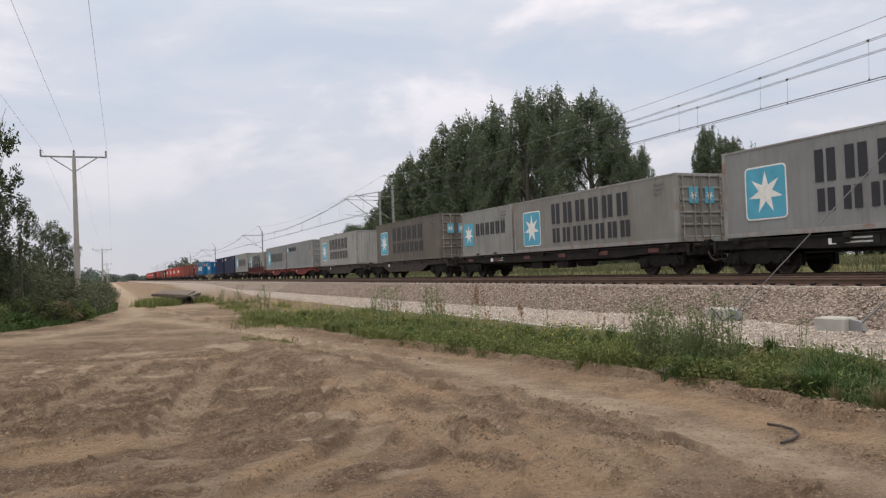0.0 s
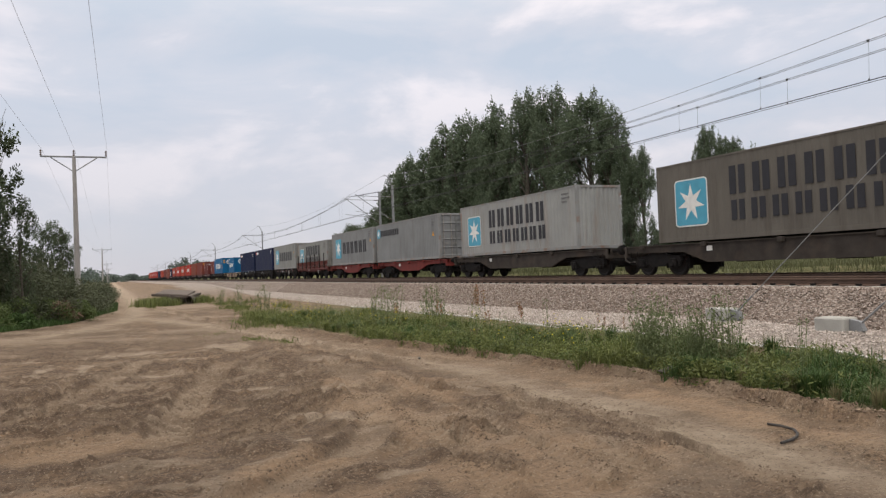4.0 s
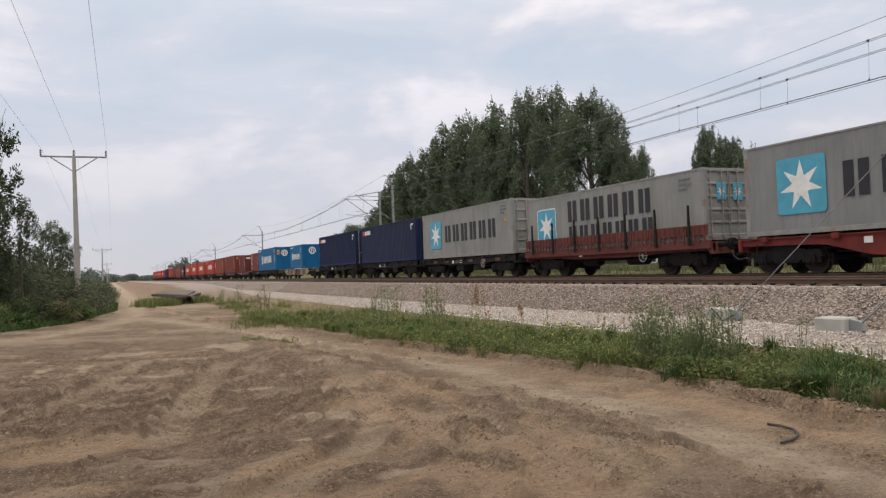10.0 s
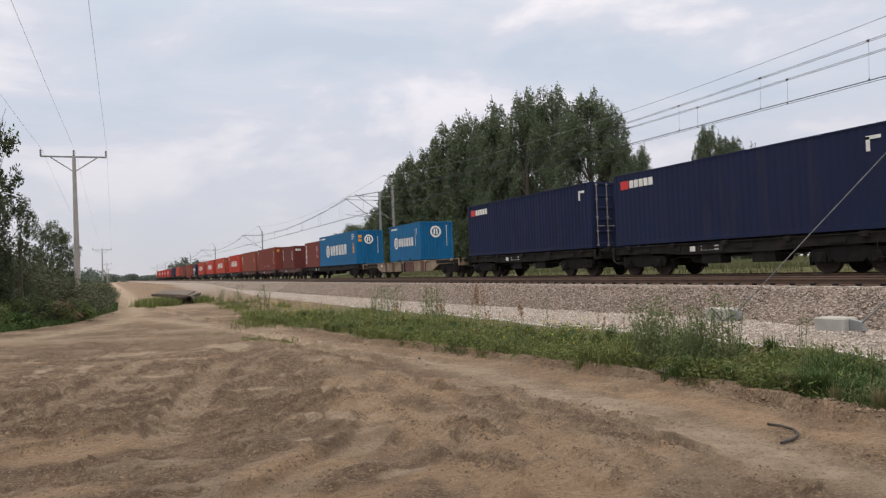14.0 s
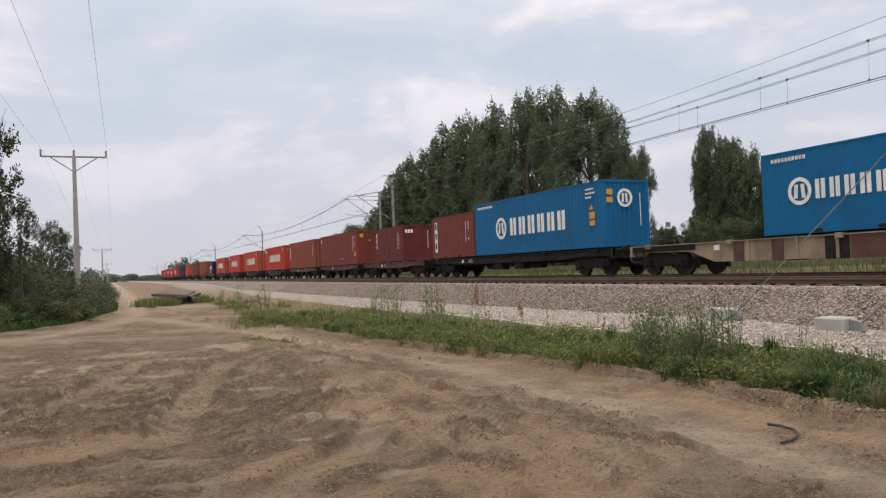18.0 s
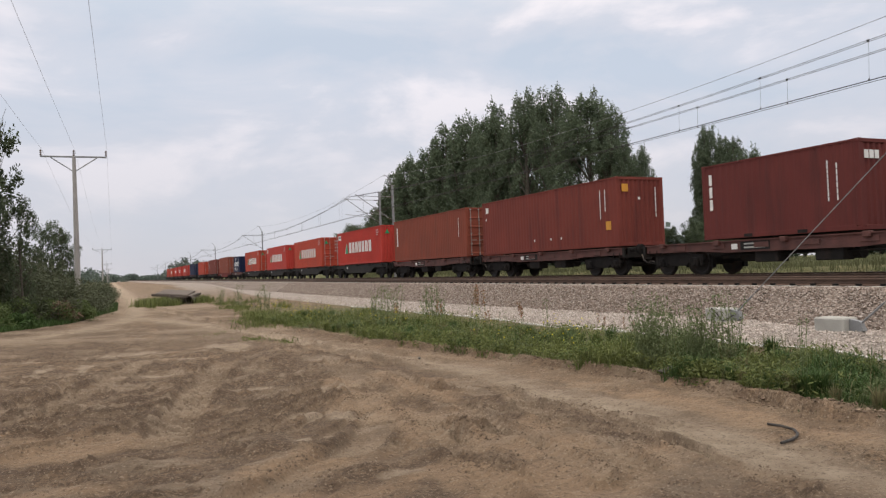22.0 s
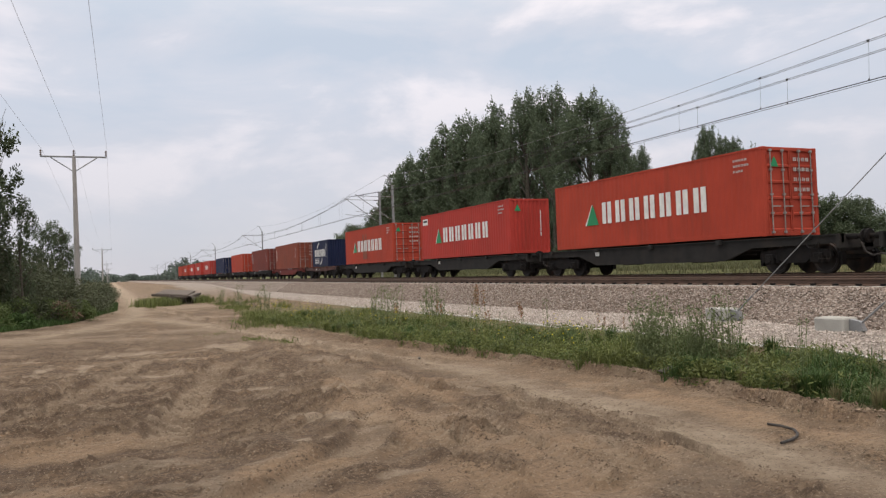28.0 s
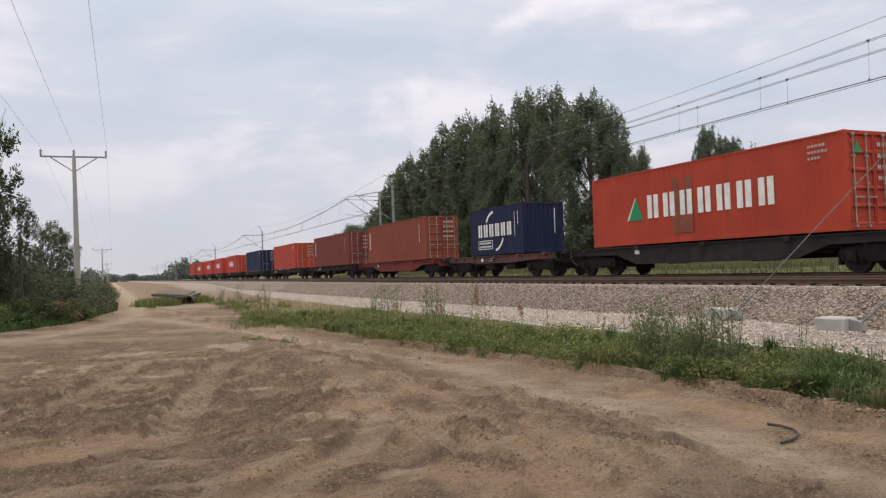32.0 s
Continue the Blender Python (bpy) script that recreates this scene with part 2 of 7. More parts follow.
def prism(bm, poly, lo, hi, axis="x"):
    """Extrude a flat outline (two coordinates) along an axis."""
    def at(a, b, h):
        return {"x": (h, a, b), "y": (a, h, b), "z": (a, b, h)}[axis]
    r0 = [bm.verts.new(at(a, b, lo)) for a, b in poly]
    r1 = [bm.verts.new(at(a, b, hi)) for a, b in poly]
    n = len(poly)
    for k in range(n):
        bm.faces.new((r0[k], r0[(k + 1) % n], r1[(k + 1) % n], r1[k]))
    bm.faces.new(r0[::-1])
    bm.faces.new(r1)


def mesh_of(name, bm, material):
    bmesh.ops.recalc_face_normals(bm, faces=bm.faces[:])
    me = bpy.data.meshes.new(name)
    bm.to_mesh(me)
    bm.free()
    me.materials.append(material)
    return me


def part(name, bm, material, parent, label=""):
    """Link a bmesh (or a ready mesh) as one mesh object under a thing or a part."""
    me = bm if isinstance(bm, bpy.types.Mesh) else mesh_of(name, bm, material)
    ob = new(name, me)
    ob.parent = parent
    if label:
        tagged(ob, label)
    return ob


def fast_mesh(name, verts, faces, material, smooth=False):
    """Mesh from numpy arrays; faces all have one number of corners."""
    me = bpy.data.meshes.new(name)
    n, k = faces.shape
    me.vertices.add(len(verts))
    me.vertices.foreach_set("co", np.ascontiguousarray(verts, dtype=np.float32).ravel())
    me.loops.add(n * k)
    me.loops.foreach_set("vertex_index", np.ascontiguousarray(faces, dtype=np.int32).ravel())
    me.polygons.add(n)
    me.polygons.foreach_set("loop_start", np.arange(0, n * k, k, dtype=np.int32))
    me.polygons.foreach_set("use_smooth", np.full(n, smooth))
    me.update(calc_edges=True)
    me.validate()
    me.materials.append(material)
    return me


RS = np.random.RandomState(7)
LAT = RS.rand(256, 256)


def vnoise(x, y):
    """Smooth value noise on arrays, 0 to 1."""
    xi, yi = np.floor(x).astype(int), np.floor(y).astype(int)
    fx, fy = x - xi, y - yi
    fx, fy = fx * fx * (3 - 2 * fx), fy * fy * (3 - 2 * fy)
    a, b = LAT[xi % 256, yi % 256], LAT[(xi + 1) % 256, yi % 256]
    c, d = LAT[xi % 256, (yi + 1) % 256], LAT[(xi + 1) % 256, (yi + 1) % 256]
    return (a * (1 - fx) + b * fx) * (1 - fy) + (c * (1 - fx) + d * fx) * fy


def fbm(x, y, s, n=4):
    out, amp, tot = 0, 1.0, 0
    for k in range(n):
        out = out + amp * vnoise(x / s + 17.3 * k, y / s + 9.1 * k)
        tot += amp
        amp, s = amp * 0.5, s * 0.5
    return out / tot


def sstep(a, b, x):
    t = np.clip((x - a) / (b - a), 0, 1)
    return t * t * (3 - 2 * t)


# ---- ground ----
def dirt_edge(y):
    """x of the line where bare earth gives way to the grass strip."""
    return np.interp(y, [0, 4.8, 5.7, 6.6, 8.2, 9.6, 11, 17.4, 26, 38, 60, 120], [6.45, 6.42, 6.38, 6.48, 6.58, 6.2, 6.0, 4.95, 4.4, 5.2, 5.0, 4.6])


# tyre tracks: start, bend, end (x, y), depth, width, height of the lug marks
FURROWS = (
    ((1.99, 14.9), (0.75, 9.6), (0.38, 7.6), 0.035, 0.50, 0.013),
    ((0.5, 15.6), (-0.4, 11.7), (-0.8, 10.0), 0.03, 0.46, 0.011),
    ((1.20, 7.95), (2.07, 9.25), (2.80, 10.0), 0.032, 0.155, 0.0),
    ((1.36, 7.75), (2.20, 8.95), (2.95, 9.7), 0.032, 0.155, 0.0),
    ((1.60, 7.6), (2.25, 8.6), (2.9, 9.2), 0.032, 0.155, 0.004),
    ((1.75, 7.2), (2.25, 7.85), (2.7, 8.3), 0.032, 0.155, 0.0),
    ((0.70, 7.8), (1.18, 8.25), (1.55, 8.6), 0.032, 0.155, 0.0),
    ((0.95, 7.5), (1.4, 7.95), (1.8, 8.3), 0.032, 0.155, 0.0))
RUTS = (
    ((3.5, 13.0), (3.15, 9.3), (2.55, 7.6), 0.04, 0.46, 0.0),
    ((2.55, 7.6), (2.1, 6.4), (0.9, 5.5), 0.05, 0.46, 0.0),
    ((3.6, 12.3), (3.3, 8.0), (2.4, 4.4), 0.04, 0.34, 0.007),
    ((4.0, 11.0), (3.7, 8.0), (3.25, 4.4), 0.035, 0.22, 0.006),
    ((4.5, 8.6), (4.05, 6.0), (3.6, 4.6), 0.03, 0.38, 0.014),
    ((4.7, 7.2), (4.3, 5.2), (4.2, 3.6), 0.045, 0.20, 0.006),
    ((3.0, 6.6), (2.95, 5.8), (2.7, 4.8), 0.045, 0.22, 0.008))
CROSSINGS = (
    ((-7.0, 11.0), (-2.0, 12.5), (3.0, 11.2), 0.035, 0.36, 0.006),
    ((-7.0, 13.0), (-2.0, 14.3), (2.6, 13.0), 0.035, 0.36, 0.006),
    ((-2.4, 7.2), (-0.6, 8.3), (1.0, 8.9), 0.04, 0.26, 0.006),
    ((-3.6, 6.6), (-1.3, 9.4), (-0.6, 13.0), 0.035, 0.36, 0.008),
    ((5.0, 11.0), (4.7, 15.0), (3.6, 21.0), 0.03, 0.40, 0.008),
    ((-2.6, 9.0), (0.6, 10.2), (2.7, 14.5), 0.03, 0.34, 0.006),
    ((4.2, 12.0), (3.3, 24.0), (1.8, 48.0), 0.04, 0.50, 0.006))
FRESH_RUTS = (
    ((0.75, 9.15), (1.9, 9.0), (2.7, 10.3), 0.035, 0.16, 0.0),
    ((0.45, 8.9), (1.75, 8.75), (2.55, 10.6), 0.03, 0.16, 0.0),
    ((2.9, 7.3), (3.35, 6.6), (3.5, 5.6), 0.05, 0.20, 0.007),
    ((3.35, 8.5), (4.1, 7.0), (4.35, 5.4), 0.045, 0.18, 0.006),
    ((3.75, 9.2), (4.5, 7.4), (4.75, 5.6), 0.04, 0.2, 0.006),
    ((2.35, 6.5), (2.75, 5.7), (2.8, 4.9), 0.05, 0.18, 0.007),
    ((-3.5, 9.9), (-1.0, 9.5), (1.2, 10.4), 0.03, 0.22, 0.008),
    ((-3.5, 9.0), (-1.0, 8.9), (0.9, 9.8), 0.03, 0.2, 0.008))
TRACKS = FURROWS + RUTS + CROSSINGS + FRESH_RUTS
# pale dried patches, smooth tan patches and dark heaps of crumbs: middle (x, y), half widths
PALE = ((0.6, 13.25, 0.52, 0.40), (1.32, 15.7, 0.36, 0.34), (-0.5, 15.1, 0.16, 0.55), (-1.2, 15.4, 0.17, 0.6), (0.2, 17.6, 0.8, 0.5), (-2.2, 12.9, 0.5, 0.3), (2.4, 17.5, 0.5, 0.9), (2.02, 8.35, 0.28, 0.14), (2.38, 8.1, 0.22, 0.12), (1.68, 7.25, 0.28, 0.10), (2.75, 9.8, 0.26, 0.18), (1.8, 10.6, 0.3, 0.2), (2.02, 5.6, 0.2, 0.12), (4.6, 4.5, 0.35, 0.5), (4.75, 5.3, 0.2, 0.5))
SMOOTH = ((-0.25, 7.95, 0.62, 0.50), (1.6, 6.2, 0.9, 0.35), (3.4, 5.6, 0.55, 1.5), (-0.8, 6.3, 0.8, 0.22), (2.9, 9.6, 0.35, 1.6), (3.7, 9.5, 0.5, 1.5), (5.7, 6.0, 0.35, 2.0), (2.4, 5.2, 0.35, 0.6), (1.2, 5.2, 1.3, 0.45), (3.5, 4.6, 1.5, 0.6), (-0.9, 8.0, 1.0, 0.4), (2.9, 7.0, 0.35, 0.7), (2.7, 8.6, 0.4, 0.9))
HEAPS = ((3.0, 14.4, 1.0, 0.7), (-0.4, 8.75, 0.9, 0.22), (-0.2, 7.15, 0.5, 0.25), (1.2, 6.9, 0.5, 0.4), (4.2, 5.1, 0.16, 0.45), (3.95, 6.5, 0.14, 0.4), (-1.6, 12.2, 1.2, 0.5), (0.9, 11.6, 1.0, 0.4), (-1.0, 18.0, 1.7, 1.5), (-3.2, 14.5, 1.6, 1.6), (1.2, 19.6, 1.1, 1.3), (0.2, 9.8, 0.7, 0.4))


def patches(spots, x, y):
    """Ragged spots, 0 to 1."""
    out = np.zeros(x.shape)
    warp = (fbm(x + 70, y + 14, 0.5, 3) - 0.5) * 1.9
    for cx, cy, rx, ry in spots:
        out = np.maximum(out, sstep(1.25, 0.55, np.hypot((x - cx) / rx, (y - cy) / ry) + warp))
    return out


def lane_field(x, y):
    """Pale compacted lanes: along the grass strip, and the one that bends away by the bushes."""
    wob = fbm(x, y, 1.3, 3) - 0.5
    a = np.interp(y, [2.5, 5.6, 8.45, 12.3, 18.6, 25, 34], [4.65, 4.85, 5.0, 4.9, 4.0, 2.9, 0.9])
    lane = np.exp(-((x - a - wob * 0.5) / np.interp(y, [4, 8, 14, 30], [0.42, 0.40, 0.30, 0.6])) ** 2) * sstep(2.0, 4.0, y) * sstep(36, 30, y)
    c = np.interp(y, [14, 23.1, 27.2, 32, 38, 45, 67, 300], [-8.0, -2.8, -0.87, 0.4, 1.0, 1.2, 1.3, 0.9])
    return np.clip(lane + np.exp(-((x - c - wob * 0.6) / np.interp(y, [15, 27, 40, 90], [0.7, 0.75, 0.55, 0.9])) ** 2) * sstep(14, 20, y), 0, 1)


def track_fields(x, y):
    """Relief of the tyre tracks, with their pressed pale soil, damp crumbled rims, and shade tinted into the lug gaps.
    """
    h, pale, damp_and_gaps = np.zeros(x.shape), np.zeros(x.shape), np.zeros(x.shape)
    for (ax, ay), (bx, by), (cx, cy), dep, wid, lugs in TRACKS:
        near = (x > min(ax, bx, cx) - 1) & (x < max(ax, bx, cx) + 1) & (y > min(ay, by, cy) - 1) & (y < max(ay, by, cy) + 1)
        if not near.any():
            continue
        gx, gy = x[near], y[near]
        best = np.full(gx.shape, 1e9)
        along = np.zeros(gx.shape)
        side = np.zeros(gx.shape)
        run = 0.0
        for k in range(24):
            u = (k + 0.5) / 24
            px, py = (1 - u) ** 2 * ax + 2 * u * (1 - u) * bx + u * u * cx, (1 - u) ** 2 * ay + 2 * u * (1 - u) * by + u * u * cy
            tx, ty = 2 * (1 - u) * (bx - ax) + 2 * u * (cx - bx), 2 * (1 - u) * (by - ay) + 2 * u * (cy - by)
            ln = math.hypot(tx, ty)
            run += ln / 48
            dx, dy = gx - px, gy - py
            s = (dx * tx + dy * ty) / ln
            w = (dx * ty - dy * tx) / ln
            d = np.abs(w) + np.maximum(np.abs(s) - ln / 42, 0) * 3
            hit = d < best
            along[hit] = s[hit] + run
            side[hit] = w[hit]
            best[hit] = d[hit]
            run += ln / 48
        best = best + (fbm(gx + 5, gy + 8, 0.4, 2) - 0.5) * 0.10
        inside = sstep(wid * 0.54, wid * 0.38, best)
        rim = np.exp(-((best - wid * 0.62) / 0.055) ** 2)
        broken = sstep(0.30, 0.72, fbm(gx * 1.3, gy * 1.3, 1.1, 2))
        if wid < 0.17:   # furrows
            broken = 0.6 + 0.4 * broken
        lug = np.sin(along * 2 * math.pi / 0.135 + 3.0 * np.abs(side) / wid + 1.2 * fbm(gx, gy, 0.5, 2)) * inside * sstep(0.25, 0.5, fbm(gx + 31, gy, 0.9, 2))
        groove = (fbm(side * 9 + ax * 7, along * 0.8, 0.5, 2) - 0.5) * 0.03 * inside
        h[near] += (0.3 + 0.9 * broken) * (-dep * inside + dep * (0.75 if wid > 0.17 else 0.3) * rim) + lug * lugs + groove
        # lug tops paled and gaps darkened: tread shading painted in; rims are damp crumbs
        pale[near] = np.maximum(pale[near], inside * (0.45 + 0.55 * broken) * (0.65 + 0.35 * lug * (lugs > 0)))
        damp_and_gaps[near] = np.maximum(damp_and_gaps[near], rim * sstep(0.25, 0.8, broken) * (0.95 if wid > 0.17 else 0.6) + 0.9 * sstep(-0.1, 0.7, -lug) * (lugs > 0.005))
    return h, pale, damp_and_gaps


def drag_field(x, y):
    """Soil dragged into ribs: across the view on the open side, along the lane on the other. -1 to 1."""
    wx, wy = x + (fbm(x + 12, y, 1.6, 2) - 0.5) * 0.9, y + (fbm(x, y + 27, 1.6, 2) - 0.5) * 0.9

    def ribs(turn, wide, long, seed):
        c, s = math.cos(radians(turn)), math.sin(radians(turn))
        u, v = wx * c + wy * s, wy * c - wx * s
        return 0.65 * (fbm(u / long + seed, v / wide + seed, 1.0, 3) - 0.5) + 0.35 * (fbm(u / long * 2.3 + seed, v / wide * 2.3, 1.0, 2) - 0.5)

    left, mid, lane = ribs(-8, 0.26, 1.5, 3.0), ribs(42, 0.30, 1.3, 31.0), ribs(-68, 0.24, 1.6, 57.0)
    a = sstep(0.1, 1.5, x - 0.09 * (y - 8)) * sstep(0.25, 0.6, fbm(x, y, 2.2, 2) + 0.15)
    b = sstep(2.2, 3.4, x - 0.04 * (y - 8))
    return np.clip(((left * (1 - a) + mid * a) * (1 - b) + lane * b) * 4.2, -1, 1)


def crumb_field(x, y):
    e = dirt_edge(y)
    c = sstep(0.42, 0.62, fbm(x + 9, y + 40, 1.7, 2)) * 0.8
    c = np.maximum(c, patches(HEAPS, x, y)) * (1 - 0.6 * patches(SMOOTH, x, y)) * (1 - 0.9 * patches(PALE, x, y)) * (1 - 0.85 * lane_field(x, y))
    return c * sstep(e - 0.2, e - 1.4, x) * sstep(40, 22, y)


def ground_height(x, y):
    e = dirt_edge(y)
    crumb = crumb_field(x, y)
    ridge = 1 - 2 * np.abs(fbm(x + 21, y * 1.3 + 4, 0.55, 3) - 0.5)
    lump = (fbm(x, y, 2.6, 3) - 0.5) * 0.10 + (fbm(x + 50, y, 0.6, 3) - 0.5) * 0.035
    drag = fbm((x * 0.82 + y * 0.57) * 0.5 + 3, (y * 0.82 - x * 0.57) * 2.0, 0.42, 3) - 0.5
    lump = lump + (0.06 + 0.9 * crumb) * drag * 0.07
    lump = lump + (0.22 + crumb) * ((ridge ** 6) * 0.03 + (fbm(x, y + 80, 0.17, 3) - 0.5) * 0.075)
    lump = lump + (0.20 + crumb) * 0.026 * sstep(0.55, 0.68, fbm(x + 3, y + 12, 0.09, 2))
    rib = drag_field(x, y) * (0.35 + 0.65 * sstep(0.35, 0.6, fbm(x + 44, y + 9, 1.8, 2))) * (1 - 0.6 * lane_field(x, y))
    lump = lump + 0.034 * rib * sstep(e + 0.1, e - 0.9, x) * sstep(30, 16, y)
    wgt = sstep(e + 0.5, e - 0.6, x) * sstep(60, 25, y)
    h = lump * (0.25 + 0.75 * wgt)
    h = h + 1.5 * track_fields(x, y)[0]
    # lip and strip of grass, gravel bench, field
    rag = (fbm(x + 8, y * 1.7, 0.55, 3) - 0.5) * 0.5
    h = h + (0.085 * sstep(e - 0.05, e + 0.05, x + rag) + 0.05 * np.exp(-((x + rag - e - 0.08) / 0.12) ** 2)) * (0.35 + fbm(x, y, 0.8, 2)) * sstep(30, 14, y)
    h = h + sstep(e, e + 2.2, x) * 0.05 + sstep(9.0, 10.0, x) * 0.02
    h = h + 0.85 * sstep(52, 95, y) * sstep(2.3, 5.0, x) * sstep(12.5, 9.5, x)
    h = h + 1.0 * sstep(23.7, 26.5, x) + 0.2 * sstep(26, 60, x)
    h = h + 0.15 * sstep(-1.5, -4.5, x) * sstep(15, 26, y)
    far = sstep(250, 900, np.hypot(x, y))
    return h * (1 - far)


def ground_mat():
    m = bpy.data.materials.new("bare_earth")
    m.use_nodes = True
    nt = m.node_tree
    b = nt.nodes["Principled BSDF"]
    b.inputs["Roughness"].default_value = 0.95
    b.inputs["Specular IOR Level"].default_value = 0.15
    geo = nt.nodes.new("ShaderNodeNewGeometry")

    def noise(scale, detail=5, rough=0.6):
        n = nt.nodes.new("ShaderNodeTexNoise")
        n.inputs["Scale"].default_value, n.inputs["Detail"].default_value, n.inputs["Roughness"].default_value = scale, detail, rough
        nt.links.new(geo.outputs["Position"], n.inputs["Vector"])
        return n.outputs["Fac"]

    def mix(fac, a, c):
        n = nt.nodes.new("ShaderNodeMix")
        n.data_type = "RGBA"
        for s, v in ((0, fac), (6, a), (7, c)):
            if hasattr(v, "links"):
                nt.links.new(v, n.inputs[s])
            else:
                n.inputs[s].default_value = v if s == 0 else (*v, 1)
        return n.outputs[2]

    def ramp(v, lo, hi, to=(0, 1)):
        r = nt.nodes.new("ShaderNodeMapRange")
        r.inputs[1].default_value, r.inputs[2].default_value = lo, hi
        r.inputs[3].default_value, r.inputs[4].default_value = to
        nt.links.new(v, r.inputs[0])
        return r.outputs[0]

    def attr(name):
        a = nt.nodes.new("ShaderNodeAttribute")
        a.attribute_name = name
        return a.outputs["Fac"]

    soil = mix(ramp(noise(0.55), 0.38, 0.62), (0.282, 0.193, 0.126), (0.328, 0.222, 0.140))
    soil = mix(ramp(noise(2.3, 8, 0.7), 0.47, 0.62, (0, 0.7)), soil, (0.20, 0.140, 0.095))
    soil = mix(ramp(noise(5.0, 8, 0.7), 0.54, 0.68, (0, 0.5)), soil, (0.34, 0.25, 0.17))

    def streak(turn, scale, sx, sy):
        mp = nt.nodes.new("ShaderNodeMapping")
        mp.inputs["Scale"].default_value, mp.inputs["Rotation"].default_value = (sx, sy, 1.0), (0, 0, radians(turn))
        nt.links.new(geo.outputs["Position"], mp.inputs[0])
        n = nt.nodes.new("ShaderNodeTexNoise")
        n.inputs["Scale"].default_value, n.inputs["Detail"].default_value, n.inputs["Roughness"].default_value = scale, 9, 0.72
        nt.links.new(mp.outputs[0], n.inputs["Vector"])
        return n.outputs["Fac"]

    d1, d2 = streak(35, 3.0, 1.0, 4.5), streak(-40, 4.0, 1.0, 3.5)
    soil = mix(ramp(d1, 0.53, 0.62, (0, 0.5)), soil, (0.120, 0.088, 0.064))
    soil = mix(ramp(d1, 0.45, 0.36, (0, 0.6)), soil, (0.42, 0.325, 0.23))
    soil = mix(ramp(d2, 0.55, 0.64, (0, 0.45)), soil, (0.135, 0.098, 0.070))
    soil = mix(ramp(d2, 0.44, 0.36, (0, 0.4)), soil, (0.36, 0.275, 0.195))
    spot = nt.nodes.new("ShaderNodeMath")
    spot.operation = "MULTIPLY"
    nt.links.new(ramp(noise(14.0, 8, 0.8), 0.49, 0.57, (0, 0.95)), spot.inputs[0])
    nt.links.new(ramp(attr("crumb"), 0.0, 1.0, (0.45, 1.0)), spot.inputs[1])
    soil = mix(spot.outputs[0], soil, (0.070, 0.052, 0.040))
    soil = mix(ramp(noise(19.0, 8, 0.8), 0.56, 0.63, (0, 0.5)), soil, (0.36, 0.275, 0.195))
    soil = mix(ramp(noise(1.5, 10, 0.76), 0.52, 0.57, (0, 0.6)), soil, (0.155, 0.110, 0.078))
    soil = mix(ramp(noise(1.15, 10, 0.76), 0.54, 0.60, (0, 0.5)), soil, (0.43, 0.34, 0.245))
    soil = mix(ramp(noise(0.95, 6, 0.65), 0.50, 0.62, (0, 0.45)), soil, (0.165, 0.118, 0.084))
    for k, (turn, scale, sx, sy) in enumerate(((8, 3.4, 1.0, 3.6), (-42, 3.0, 1.0, 3.8), (68, 3.2, 1.0, 3.4))):
        f = streak(turn, scale, sx, sy)
        dist = nt.nodes.new("ShaderNodeMath")
        dist.operation = "SUBTRACT"
        nt.links.new(f, dist.inputs[0])
        dist.inputs[1].default_value = 0.5
        ab = nt.nodes.new("ShaderNodeMath")
        ab.operation = "ABSOLUTE"
        nt.links.new(dist.outputs[0], ab.inputs[0])
        cut = nt.nodes.new("ShaderNodeMath")
        cut.operation = "MULTIPLY"
        nt.links.new(ramp(ab.outputs[0], 0.026, 0.010, (0, 0.9)), cut.inputs[0])
        nt.links.new(ramp(noise(1.3 + 0.3 * k, 4), 0.46, 0.54), cut.inputs[1])
        soil = mix(cut.outputs[0], soil, (0.085, 0.062, 0.046))
    # damp and dark soil, with shade of troughs, lug gaps and grass lip mixed in
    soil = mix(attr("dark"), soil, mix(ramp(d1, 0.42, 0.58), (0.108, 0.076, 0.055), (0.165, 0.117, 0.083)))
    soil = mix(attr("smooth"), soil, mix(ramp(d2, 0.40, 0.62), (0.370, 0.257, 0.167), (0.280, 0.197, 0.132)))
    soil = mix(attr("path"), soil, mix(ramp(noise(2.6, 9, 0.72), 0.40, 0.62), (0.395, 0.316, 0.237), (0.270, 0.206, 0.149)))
    soil = mix(ramp(noise(26.0, 6, 0.8), 0.54, 0.59, (0, 0.6)), soil, (0.085, 0.063, 0.047))
    soil = mix(ramp(noise(38.0, 4), 0.57, 0.66, (0, 0.6)), soil, (0.42, 0.335, 0.25))
    # gravel: cells of mixed grey, pink and tan stone
    vo = nt.nodes.new("ShaderNodeTexVoronoi")
    vo.inputs["Scale"].default_value = 26
    nt.links.new(geo.outputs["Position"], vo.inputs["Vector"])
    sep = nt.nodes.new("ShaderNodeSeparateColor")
    nt.links.new(vo.outputs["Color"], sep.inputs[0])
    grav = mix(sep.outputs[0], (0.31, 0.265, 0.235), (0.44, 0.39, 0.352))
    grav = mix(ramp(vo.outputs["Distance"], 0.40, 0.75), grav, (0.22, 0.188, 0.166))
    soil = mix(attr("gravel"), soil, grav)
    turf = mix(ramp(noise(0.35, 6), 0.35, 0.65), (0.115, 0.125, 0.052), (0.175, 0.150, 0.080))
    turf = mix(ramp(noise(6.0, 6), 0.4, 0.7), turf, (0.055, 0.075, 0.03))
    soil = mix(attr("turf"), soil, turf)
    nt.links.new(soil, b.inputs["Base Color"])
    ad = nt.nodes.new("ShaderNodeMath")
    ad.operation = "ADD"
    nt.links.new(noise(42.0, 7, 0.75), ad.inputs[0])
